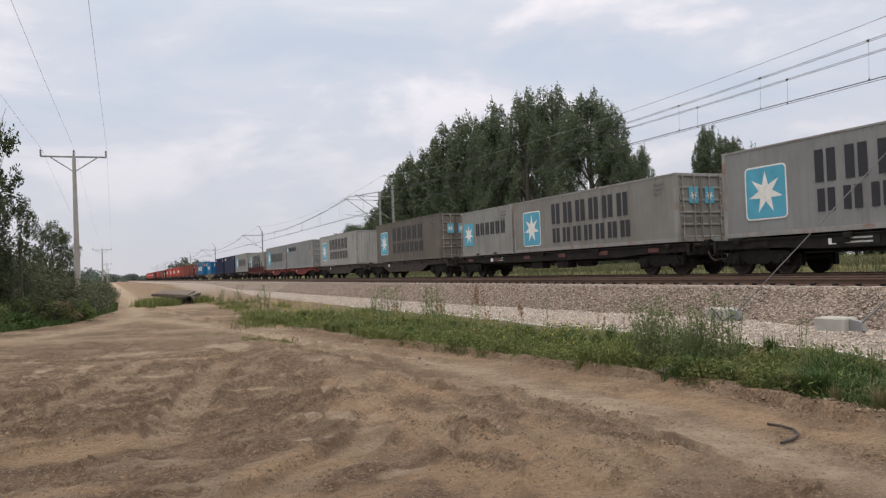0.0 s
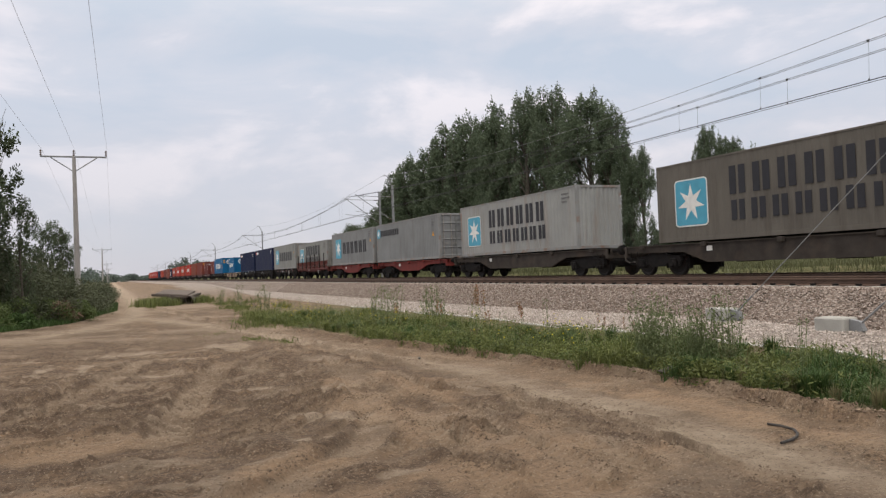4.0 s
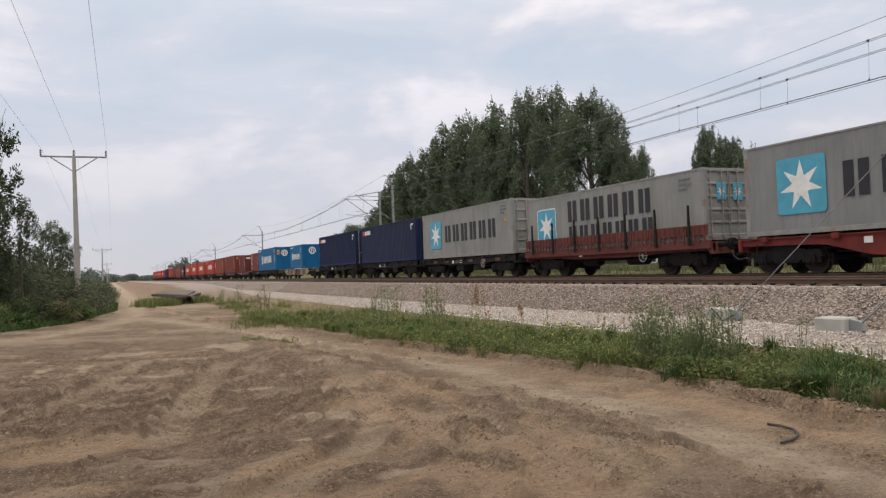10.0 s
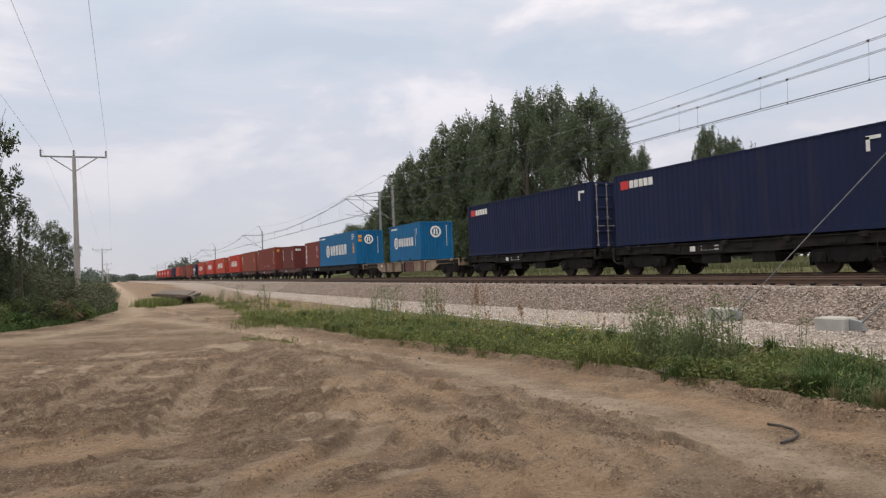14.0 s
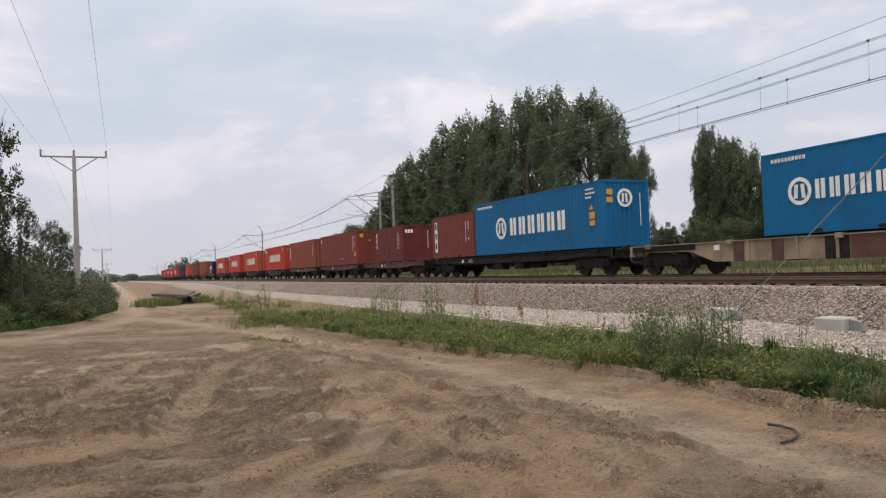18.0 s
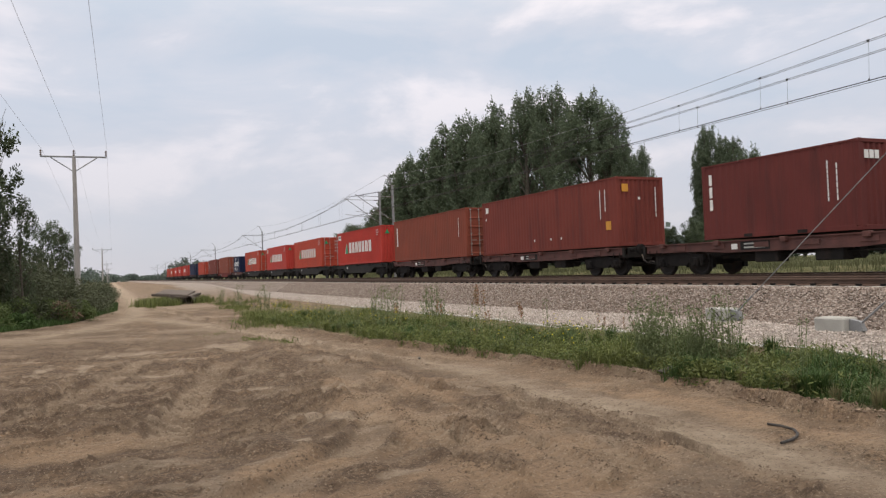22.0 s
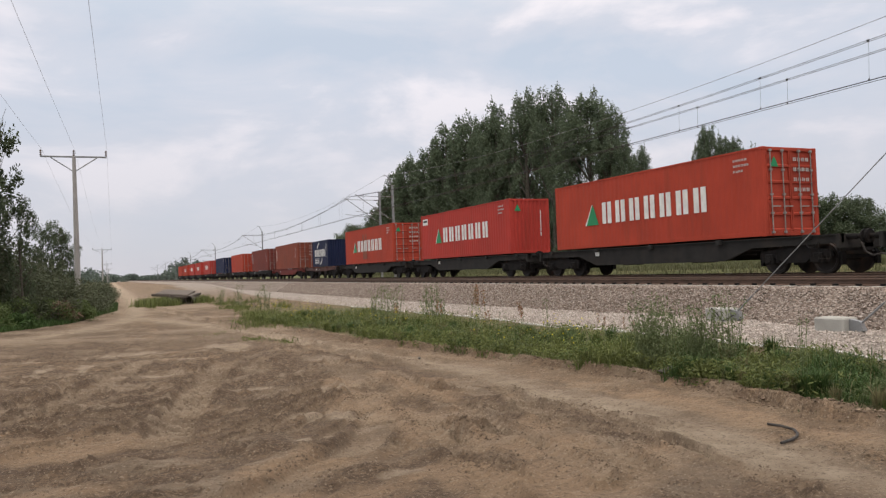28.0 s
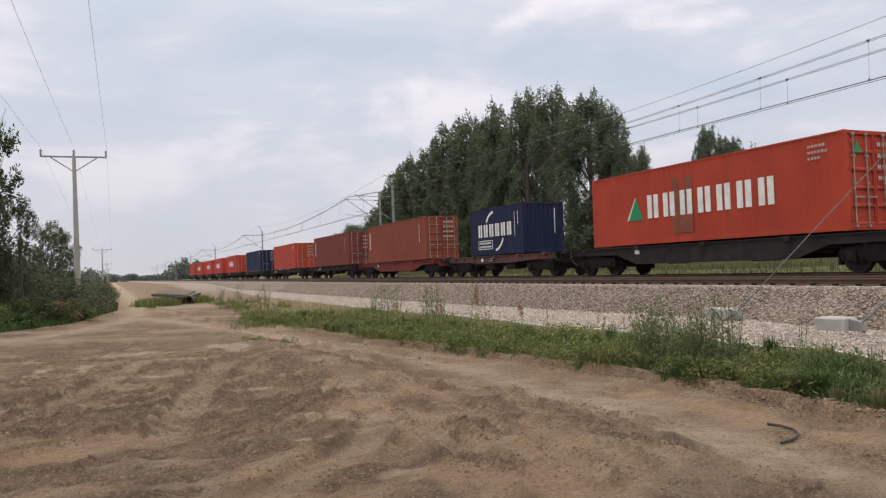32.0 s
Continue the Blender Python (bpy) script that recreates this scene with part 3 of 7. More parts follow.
    nt.links.new(noise(7.0, 4, 0.6), ad.inputs[1])
    bp = nt.nodes.new("ShaderNodeBump")
    bp.inputs["Strength"].default_value, bp.inputs["Distance"].default_value = 0.9, 0.06
    nt.links.new(ad.outputs[0], bp.inputs["Height"])
    nt.links.new(bp.outputs[0], b.inputs["Normal"])
    return m


def steps(lo, hi, fine_lo, fine_hi, fine, grow=1.12, slow=None, until=0.0):
    a = list(np.arange(fine_lo, fine_hi, fine))
    s, v = fine, a[-1]
    while v < hi:
        s *= slow if slow and s < until else grow
        v += s
        a.append(v)
    s, v = fine, a[0]
    while v > lo:
        s *= grow
        v -= s
        a.insert(0, v)
    return np.array(a)


def make_ground():
    xs = steps(-3500, 3500, -2.6, 6.9, 0.027, 1.07)
    ys = steps(-3500, 3500, 3.3, 9.0, 0.027, 1.06, 1.011, 0.11)
    x, y = np.meshgrid(xs, ys, indexing="ij")
    z = ground_height(x, y)
    nx, ny = x.shape
    idx = np.arange(nx * ny).reshape(nx, ny)
    faces = np.stack([idx[:-1, :-1], idx[1:, :-1], idx[1:, 1:], idx[:-1, 1:]], -1).reshape(-1, 4)
    me = fast_mesh("ground", np.stack([x, y, z], -1).reshape(-1, 3), faces, ground_mat(), True)
    e = dirt_edge(y)
    wob = (fbm(x, y, 1.3, 3) - 0.5)
    lane = lane_field(x, y) * (0.5 + 0.8 * fbm(x, y, 0.6, 3))
    patch = sstep(0.60, 0.68, fbm(x * 0.6 + 31, y * 1.4 + 5, 0.9, 4)) * sstep(30, 14, y) * 0.3
    patch = np.maximum(patch, patches(PALE, x, y) * 0.92)
    path = np.clip(lane * 1.0 + patch + 0.12 * sstep(26, 45, y) * (x < e) * sstep(-2.5, 0.5, x), 0, 1)
    smooth = np.clip(patches(SMOOTH, x, y) * (0.45 + 0.5 * fbm(x + 61, y + 17, 0.45, 3)) + 0.3 * sstep(0.9, 0.2, np.abs(x - e + 0.45)) * sstep(20, 14, y), 0, 1)
    grv = sstep(9.55, 9.75, x + wob * 0.15) * sstep(24.6, 24.2, x)
    grv = np.maximum(grv, sstep(50, 85, y) * sstep(5.6, 6.8, x + wob) * sstep(24.6, 24.2, x) * 0.8)
    turf = sstep(24.3, 25.2, x) + sstep(-0.7, -1.4, x - np.interp(y, [10, 27, 33, 43, 60, 300], [-9, -2.6, -0.8, 0.9, 1.1, -0.4])) * sstep(20, 26, y)
    turf = turf + (0.45 + 0.5 * sstep(0.35, 0.55, fbm(x, y, 0.9, 3))) * sstep(e + 0.05, e + 0.35, x + wob * 0.4) * sstep(9.7, 9.5, x) * sstep(40, 28, y)
    turf = np.maximum(turf, sstep(-10, -14, x))
    turf = np.maximum(turf, sstep(0, -12, y))
    crumb = crumb_field(x, y)
    dark = np.clip(sstep(0.50, 0.64, fbm(x * 0.8 + 11, y * 0.8 + 60, 2.2, 3)) * sstep(1.0, 3.0, e - x) * sstep(46, 26, y), 0, 0.45)
    dark = np.maximum(dark, 0.75 * sstep(0.46, 0.60, fbm(x * 1.6 + 3, y * 0.55, 1.1, 4)) * sstep(15, 21, y) * sstep(60, 45, y) * (1 - lane_field(x, y)) * (x < e))
    dark = np.maximum(dark, 0.6 * patches(HEAPS, x, y)) * (1 - 0.8 * smooth)
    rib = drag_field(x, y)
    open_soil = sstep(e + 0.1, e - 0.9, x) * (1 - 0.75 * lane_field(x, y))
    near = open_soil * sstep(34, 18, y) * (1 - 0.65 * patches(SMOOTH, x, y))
    # rib troughs darkened and crests paled: relief shading put into the soil colour
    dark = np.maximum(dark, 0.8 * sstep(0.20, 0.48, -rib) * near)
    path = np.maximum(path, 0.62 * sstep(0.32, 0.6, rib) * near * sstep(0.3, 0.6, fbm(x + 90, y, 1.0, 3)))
    # trodden and damp soil on the far side, in bands along the lane
    band = fbm(x * 1.5 + 20, y * 0.22, 1.4, 4)
    dark = np.maximum(dark, 0.45 * sstep(0.46, 0.60, band) * sstep(30, 42, y) * sstep(190, 120, y) * (1 - 0.85 * lane_field(x, y)) * (x > -3) * (x < 9.3))
    # shade at the foot of the grass lip, painted as a dark line
    dark = np.maximum(dark, 0.8 * np.exp(-((x - e + 0.02) / 0.07) ** 2) * sstep(24, 14, y))
    ruts = sstep(0.50, 0.60, fbm(x * 0.35 + 7, y * 0.8 + 0.25 * x, 1.1, 4)) * sstep(17, 24, y) * sstep(75, 50, y) * (x < e) * (x > -3.5)
    path = np.maximum(path, 0.6 * ruts)
    dark = dark * (1 - 0.8 * ruts)
    _, pale, damp_and_gaps = track_fields(x, y)
    path = np.maximum(path, pale * 0.85 * sstep(0.25, 0.42, fbm(x + 80, y, 1.4, 2)))
    smooth = np.maximum(smooth, pale * 0.45)
    dark = np.maximum(dark, np.clip(damp_and_gaps, 0, 0.85))
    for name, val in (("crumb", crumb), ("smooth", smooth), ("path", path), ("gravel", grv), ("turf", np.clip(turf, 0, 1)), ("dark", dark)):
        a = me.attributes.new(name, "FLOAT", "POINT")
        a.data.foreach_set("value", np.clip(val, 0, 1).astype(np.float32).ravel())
    g = new("ground", me)
    tagged(g, "bare sandy brown earth with tyre ruts, turf beyond the railway", "ground", kind="structure")


make_ground()


# ---- railway bed ----
def stones(name, xy_z, sizes, material, seed):
    """Loose broken stones: squashed octahedra, one mesh."""
    r = np.random.RandomState(seed)
    n = len(xy_z)
    base = np.array([[1, 0, 0], [-1, 0, 0], [0, 1, 0], [0, -1, 0], [0, 0, 1], [0, 0, -1]], float)
    f = np.array([[0, 2, 4], [2, 1, 4], [1, 3, 4], [3, 0, 4], [2, 0, 5], [1, 2, 5], [3, 1, 5], [0, 3, 5]])
    v = base[None] * (0.6 + 0.7 * r.rand(n, 6, 1)) * np.array([1, 1, 0.75]) + (r.rand(n, 6, 3) - 0.5) * 0.7
    a = r.rand(n) * 6.283
    c, s = np.cos(a)[:, None], np.sin(a)[:, None]
    v = np.stack([v[..., 0] * c - v[..., 1] * s, v[..., 0] * s + v[..., 1] * c, v[..., 2]], -1)
    v = v * sizes[:, None, None] + xy_z[:, None, :]
    faces = (f[None] + 6 * np.arange(n)[:, None, None]).reshape(-1, 3)
    return new(name, fast_mesh(name, v.reshape(-1, 3), faces, material))


def stone_mat(name, c1, c2, c3):
    m = bpy.data.materials.new(name)
    m.use_nodes = True
    nt = m.node_tree
    b = nt.nodes["Principled BSDF"]
    b.inputs["Roughness"].default_value = 0.9
    b.inputs["Specular IOR Level"].default_value = 0.2
    geo = nt.nodes.new("ShaderNodeNewGeometry")
    rp = nt.nodes.new("ShaderNodeValToRGB")
    e = rp.color_ramp.elements
    e[0].color, e[1].color = (*c1, 1), (*c3, 1)
    e.new(0.5).color = (*c2, 1)
    nt.links.new(geo.outputs["Random Per Island"], rp.inputs[0])
    nz = nt.nodes.new("ShaderNodeTexNoise")
    nz.inputs["Scale"].default_value = 40
    nt.links.new(geo.outputs["Position"], nz.inputs["Vector"])
    mr = nt.nodes.new("ShaderNodeMapRange")
    mr.inputs[3].default_value, mr.inputs[4].default_value = 0.75, 1.25
    nt.links.new(nz.outputs["Fac"], mr.inputs[0])
    sc = nt.nodes.new("ShaderNodeVectorMath")
    sc.operation = "SCALE"
    nt.links.new(rp.outputs[0], sc.inputs[0])
    nt.links.new(mr.outputs[0], sc.inputs["Scale"])
    nt.links.new(sc.outputs[0], b.inputs["Base Color"])
    return m


def bed_mat():
    """Ballast seen as a mass: cells of stone with dark joints."""
    m = bpy.data.materials.new("ballast_mass")
    m.use_nodes = True
    nt = m.node_tree
    b = nt.nodes["Principled BSDF"]
    b.inputs["Roughness"].default_value = 0.95
    b.inputs["Specular IOR Level"].default_value = 0.15
    geo = nt.nodes.new("ShaderNodeNewGeometry")
    vo = nt.nodes.new("ShaderNodeTexVoronoi")
    vo.inputs["Scale"].default_value = 17
    nt.links.new(geo.outputs["Position"], vo.inputs["Vector"])
    sep = nt.nodes.new("ShaderNodeSeparateColor")
    nt.links.new(vo.outputs["Color"], sep.inputs[0])
    rp = nt.nodes.new("ShaderNodeValToRGB")
    e = rp.color_ramp.elements
    e[0].color, e[1].color = (0.22, 0.172, 0.145, 1), (0.40, 0.345, 0.305, 1)
    e.new(0.5).color = (0.31, 0.25, 0.212, 1)
    nt.links.new(sep.outputs[0], rp.inputs[0])
    mr = nt.nodes.new("ShaderNodeMapRange")
    mr.inputs[1].default_value, mr.inputs[2].default_value = 0.3, 0.8
    nt.links.new(vo.outputs["Distance"], mr.inputs[0])
    mx = nt.nodes.new("ShaderNodeMix")
    mx.data_type = "RGBA"
    nt.links.new(mr.outputs[0], mx.inputs[0])
    nt.links.new(rp.outputs[0], mx.inputs[6])
    mx.inputs[7].default_value = (0.10, 0.082, 0.07, 1)
    nt.links.new(mx.outputs[2], b.inputs["Base Color"])
    bp = nt.nodes.new("ShaderNodeBump")
    bp.invert = True
    bp.inputs["Strength"].default_value, bp.inputs["Distance"].default_value = 0.9, 0.05
    nt.links.new(vo.outputs["Distance"], bp.inputs["Height"])
    nt.links.new(bp.outputs[0], b.inputs["Normal"])
    return m


BED_TOP = 0.83


def bed_profile(x):
    return np.interp(x, [13.0, 13.1, 14.25, 14.5, 22.1, 22.4, 23.7, 23.8], [0.0, 0.10, 0.80, BED_TOP, BED_TOP, 0.80, 0.05, -0.1])


def make_bed():
    xs = np.concatenate([np.arange(13.0, 14.8, 0.1), np.arange(14.8, 23.9, 0.45), [23.85]])
    ys = steps(-150, 2600, 2.0, 40.0, 0.12, 1.04)
    x, y = np.meshgrid(xs, ys, indexing="ij")
    z = bed_profile(x) + (fbm(x, y, 0.35, 3) - 0.5) * 0.07 + (fbm(x, y, 3.0, 2) - 0.5) * 0.06
    z = np.where(x < 13.05, -0.05, z)
    nx, ny = x.shape
    idx = np.arange(nx * ny).reshape(nx, ny)
    faces = np.stack([idx[:-1, :-1], idx[1:, :-1], idx[1:, 1:], idx[:-1, 1:]], -1).reshape(-1, 4)
    bed = new("ballast_bed", fast_mesh("ballast_bed", np.stack([x, y, z], -1).reshape(-1, 3), faces, bed_mat(), True))
    tagged(bed, "railway bed of coarse tan and grey crushed stone", "ballast", kind="structure")
    r = np.random.RandomState(3)
    n = 62000
    y = 3.5 + 62 * r.rand(n) ** 1.5
    x = 12.95 + 1.75 * r.rand(n) ** 0.9
    p = np.stack([x, y, bed_profile(x) + r.rand(n) * 0.03 + 0.005], -1)
    tagged(stones("ballast_stones", p, 0.016 + 0.020 * r.rand(n), stone_mat("crushed_stone", (0.145, 0.110, 0.092), (0.275, 0.218, 0.184), (0.425, 0.372, 0.335)), 4),
           "loose crushed tan and grey stones on the track shoulder", "stones", kind="stuff")
    n = 30000
    y = 3.5 + 45 * r.rand(n) ** 1.6
    x = 9.6 + 3.5 * r.rand(n)
    p = np.stack([x, y, ground_height(x, y) + 0.008], -1)
    tagged(stones("bench_gravel", p, 0.014 + 0.02 * r.rand(n), stone_mat("pale_gravel", (0.26, 0.218, 0.19), (0.39, 0.338, 0.30), (0.53, 0.478, 0.435)), 5),
           "pale pinkish gravel on the level bench beside the track", "gravel", kind="stuff")
    # edge of white fabric under the gravel
    bm = bmesh.new()
    prev = None
    for k in range(64):
        yy = 2.0 + k * 0.35 + 0.002 * k * k
        xx = 9.62 + 0.07 * math.sin(k * 0.9) + 0.05 * math.sin(k * 2.3)
        zz = float(ground_height(np.array([xx]), np.array([yy]))[0]) + 0.018 + 0.014 * math.sin(k * 1.7)
        ring = [bm.verts.new((xx + a, yy, zz + b)) for a, b in ((-0.02, -0.035), (-0.022, 0.006), (0.05, 0.010), (0.05, -0.035))]
        if prev:
            for i in range(4):
                bm.faces.new((prev[i], prev[(i + 1) % 4], ring[(i + 1) % 4], ring[i]))
        prev = ring
    cloth = new("fabric_edge", mesh_of("fabric_edge", bm, mat("white_fabric", (0.50, 0.48, 0.455), 0.9, 0, 0.2, 5, 0.1)))
    tagged(cloth, "white fabric liner edge along the gravel bench", "liner")


make_bed()

RAIL_PROFILE = ((-0.075, -0.172), (0.075, -0.172), (0.075, -0.16), (0.012, -0.135), (0.010, -0.045), (0.036, -0.035), (0.036, -0.006), (0.028, 0.0),
                (-0.028, 0.0), (-0.036, -0.006), (-0.036, -0.035), (-0.010, -0.045), (-0.012, -0.135), (-0.075, -0.16))


def make_track(cx, near, label):
    track = tagged(new("railway_track"), label, "track", kind="structure")
    for s in (-0.7535, 0.7535):
        bm = bmesh.new()
        prism(bm, [(cx + s + a, RAIL_Z + b) for a, b in RAIL_PROFILE], -150, 2600, "y")
        rail = part("rail", bm, M_RAIL, track)
        if not near:
            rail.data.materials.append(M_RAILTOP)
            for f in rail.data.polygons:
                if f.normal.z > 0.9 and f.center.z > RAIL_Z - 0.01:
                    f.material_index = 1
    # sleepers: nearest ones each a part, the rest joined
    z0, z1 = RAIL_Z - 0.172 - 0.19, RAIL_Z - 0.172
    bm = bmesh.new()
    prism(bm, ((-0.15, z0), (0.15, z0), (0.12, z1), (-0.12, z1)), -1.3, 1.3, "x")
    me = mesh_of("sleeper", bm, M_CONC)
    count = 150 if near else 60
    for k in range(count):
        sl = new("sleeper", me)
        sl.parent, sl.location = track, (cx, -4.0 + 0.6 * k, 0)
    bm = bmesh.new()
    for k in range(count, count + 500):
        y = -4.0 + 0.6 * k
        box(bm, cx - 1.3, cx + 1.3, y - 0.12, y + 0.12, z0, z1)
    tagged(part("far_sleepers", bm, M_CONC, track), kind="stuff")
    if near:   # rail clips on the visible near rail
        bm = bmesh.new()
        for k in range(110):
            y = -4.0 + 0.6 * k
            for s in (-1, 1):
                box(bm, cx - 0.7535 + s * 0.095 - 0.04, cx - 0.7535 + s * 0.095 + 0.04, y - 0.055, y + 0.055, z1, z1 + 0.055)
        tagged(part("rail_clips", bm, M_BOGIE, track), kind="stuff")


make_track(NEAR_X, True, "empty track with rusty rails on concrete sleepers")
make_track(TRACK_X, False, "worn track with polished rails under the train")


# ---- containers ----
# local frame: x across (near side at -1.219), y along (the end that leads at -y), z up from the underside
HALF = 1.219
CACHE = {}


def cached(key, build, material):
    k = (key, material.name)
    if k not in CACHE:
        bm = bmesh.new()
        build(bm)
        CACHE[k] = mesh_of(key[0], bm, material)
    return CACHE[k]


def waves(lo, hi, pitch, depth):
    """Trapezoid corrugation from lo to hi: (place, inset)."""
    n = max(1, round((hi - lo) / pitch))
    p = (hi - lo) / n
    out = []
    for k in range(n):
        a = lo + k * p
        out += [(a, 0.0), (a + 0.27 * p, 0.0), (a + 0.5 * p, depth), (a + 0.77 * p, depth)]
    return out + [(hi, 0.0)]


def sheet(bm, prof, z0, z1, put, back):
    """Corrugated slab; put(place, inset, z) gives the vertex; back is the inset of its inner face."""
    rows = [[bm.verts.new(put(a, d, z)) for a, d in prof] for z in (z0, z1)]
    inner = [[bm.verts.new(put(a, back, z)) for a, d in prof] for z in (z0, z1)]
    for i in range(len(prof) - 1):
        bm.faces.new((rows[0][i], rows[0][i + 1], rows[1][i + 1], rows[1][i]))
        bm.faces.new((inner[0][i + 1], inner[0][i], inner[1][i], inner[1][i + 1]))
        for k in (0, 1):
            bm.faces.new((rows[k][i], rows[k][i + 1], inner[k][i + 1], inner[k][i]))
    for i in (0, -1):
        bm.faces.new((rows[0][i], rows[1][i], inner[1][i], inner[0][i]))


def make_container(name, L, H, material, doors, label, frame_mat=None, lumpy=0.020):
    c = tagged(new(name), label, "container", "containers on the train")
    fm = frame_mat or material
    h = L / 2
    pt = lambda key, build, m=material, lab="": part(key[0], cached(key, build, m), m, c, lab)
    for s in (-1, 1):
        pt(("side_panel", L, H, s, lumpy), lambda bm: sheet(bm, waves(-h + 0.15, h - 0.15, 0.278, lumpy), 0.15, H - 0.06,
                                                    lambda a, d, z: (s * (HALF - 0.012 - d), a, z), 0.07))
        pt(("bottom_rail", L, s), lambda bm: rbox(bm, *sorted((s * HALF, s * (HALF - 0.06))), -h + 0.16, h - 0.16, 0.012, 0.16, 0.006), fm)
        pt(("top_rail", L, H, s), lambda bm: rbox(bm, *sorted((s * HALF, s * (HALF - 0.06))), -h + 0.16, h - 0.16, H - 0.07, H - 0.008, 0.006), fm)
        for e in (-1, 1):
            pt(("corner_post", L, H, s, e), lambda bm: rbox(bm, *sorted((s * HALF, s * (HALF - 0.15))), *sorted((e * h, e * (h - 0.15))), 0.115, H - 0.115, 0.012), fm)
            for top in (0, 1):
                z0 = H - 0.118 if top else 0.0
                pt(("corner_casting", L, H, s, e, top), lambda bm: rbox(bm, *sorted((s * (HALF + 0.002), s * (HALF - 0.162))),
                                                                 *sorted((e * (h + 0.002), e * (h - 0.178))), z0, z0 + 0.118, 0.012), fm)
    for e in (-1, 1):
        pt(("end_sill", L, e), lambda bm: rbox(bm, -HALF + 0.16, HALF - 0.16, *sorted((e * h, e * (h - 0.09))), 0.012, 0.15, 0.008), fm)
        pt(("end_header", L, H, e), lambda bm: rbox(bm, -HALF + 0.16, HALF - 0.16, *sorted((e * h, e * (h - 0.09))), H - 0.12, H - 0.008, 0.008), fm)
        if (e == -1) == doors:
            for s in (-1, 1):
                d = pt(("door", L, H, e, s), lambda bm: door_leaf(bm, s, e, h, H))
                for k, u in enumerate((0.32, 0.86)):
                    x = s * (0.05 + u * 1.0)
                    rod = part("lock_rod", cached(("lock_rod", H, e, s, k, L), lambda bm: lock_rod(bm, x, e * (h + 0.028), H), M_BAR), M_BAR, d)
        else:
            pt(("end_panel", L, H, e), lambda bm: sheet(bm, waves(-HALF + 0.15, HALF - 0.15, 0.25, 0.046), 0.15, H - 0.12,
                                                        lambda a, d, z: (a, e * (h - 0.012 - d), z), 0.09))
    def roof(bm):
        prof = waves(-h + 0.1, h - 0.1, 0.21, 0.018)
        sheet(bm, prof, -HALF + 0.055, HALF - 0.055, lambda a, d, z: (z, a, H - 0.012 - d), 0.05)
    pt(("roof", L, H), roof)
    pt(("floor", L), lambda bm: box(bm, -HALF + 0.065, HALF - 0.065, -h + 0.1, h - 0.1, 0.03, 0.15), M_UNDER)
    if L < 7:
        for u in (-1.05, 1.05):
            pt(("fork_pocket", u), lambda bm: rbox(bm, -HALF - 0.004, -HALF + 0.05, u - 0.18, u + 0.18, 0.03, 0.14, 0.006), M_UNDER)
    return c


def door_leaf(bm, s, e, h, H):
    z0, z1 = 0.16, H - 0.125
    n = 5
    prof = []
    p = (z1 - z0) / n
    for k in range(n):
        a = z0 + k * p
        prof += [(a, 0.0), (a + 0.11 * p, 0.0), (a + 0.18 * p, 0.035), (a + 0.93 * p, 0.035)]
    prof.append((z1, 0.0))
    x0, x1 = sorted((s * 0.012, s * (HALF - 0.155)))
    sheet(bm, prof, x0 + 0.03, x1 - 0.03, lambda a, d, z: (z, e * (h - 0.01 - d), a), 0.08)
    for a, b in ((x0, x0 + 0.05), (x1 - 0.05, x1)):
        box(bm, a, b, *sorted((e * (h - 0.005), e * (h - 0.08))), z0, z1)
    for k in range(4):   # hinges
        z = z0 + 0.2 + k * (z1 - z0 - 0.4) / 3
        xo = x1 if s > 0 else x0
        box(bm, *sorted((xo, xo - s * 0.16)), *sorted((e * (h - 0.004), e * (h + 0.012))), z - 0.05, z + 0.05)


def lock_rod(bm, x, y, H):
    tube(bm, [(x, y, 0.09), (x, y, H - 0.07)], 0.021, 6)
    for z in (0.13, 0.75, 1.35, H - 0.75, H - 0.12):
        box(bm, x - 0.05, x + 0.05, y - 0.03, y + 0.03, z - 0.035, z + 0.035)
    box(bm, x - 0.02, x + 0.36, y - 0.02, y + 0.02, 0.95, 0.985)   # handle


OUT = -HALF - 0.004      # plane just in front of the near side


def on_side(bm, L, s0, s1, z0, z1):
    """Thin plate on the near side; s runs from the trailing end."""
    box(bm, OUT, OUT + 0.008, L / 2 - s1, L / 2 - s0, z0, z1)


def on_end(bm, L, a0, a1, z0, z1):
    """Thin plate on the leading end; a runs from the near edge."""
    box(bm, -HALF + a0, -HALF + a1, -L / 2 - 0.004, -L / 2 + 0.004, z0, z1)


def flat(bm, poly, L, side=True):
    if side:
        prism(bm, [(L / 2 - s, z) for s, z in poly], OUT - 0.004, OUT + 0.004, "x")
    else:
        prism(bm, [(-HALF + s, z) for s, z in poly], -L / 2 - 0.012, -L / 2 - 0.004, "y")


def bars(bm, L, s0, s1, z0, z1, n, side=True, solid=False):
    """A word as plain upright bars, two to a character."""
    put = on_side if side else on_end
    p = (s1 - s0) / n
    for k in range(n):
        a = s0 + k * p
        if solid:
            put(bm, L, a + 0.06 * p, a + 0.88 * p, z0, z1)
        else:
            put(bm, L, a + 0.05 * p, a + 0.33 * p, z0, z1)
            put(bm, L, a + 0.45 * p, a + 0.73 * p, z0, z1)


def stack(bm, L, s0, s1, z0, z1, n, side=True):
    """A column of plain blocks."""
    put = on_side if side else on_end
    p = (z1 - z0) / n
    for k in range(n):
        put(bm, L, s0 + (s1 - s0) * 0.2, s1 - (s1 - s0) * 0.2, z0 + k * p + 0.04 * p, z0 + k * p + 0.9 * p)


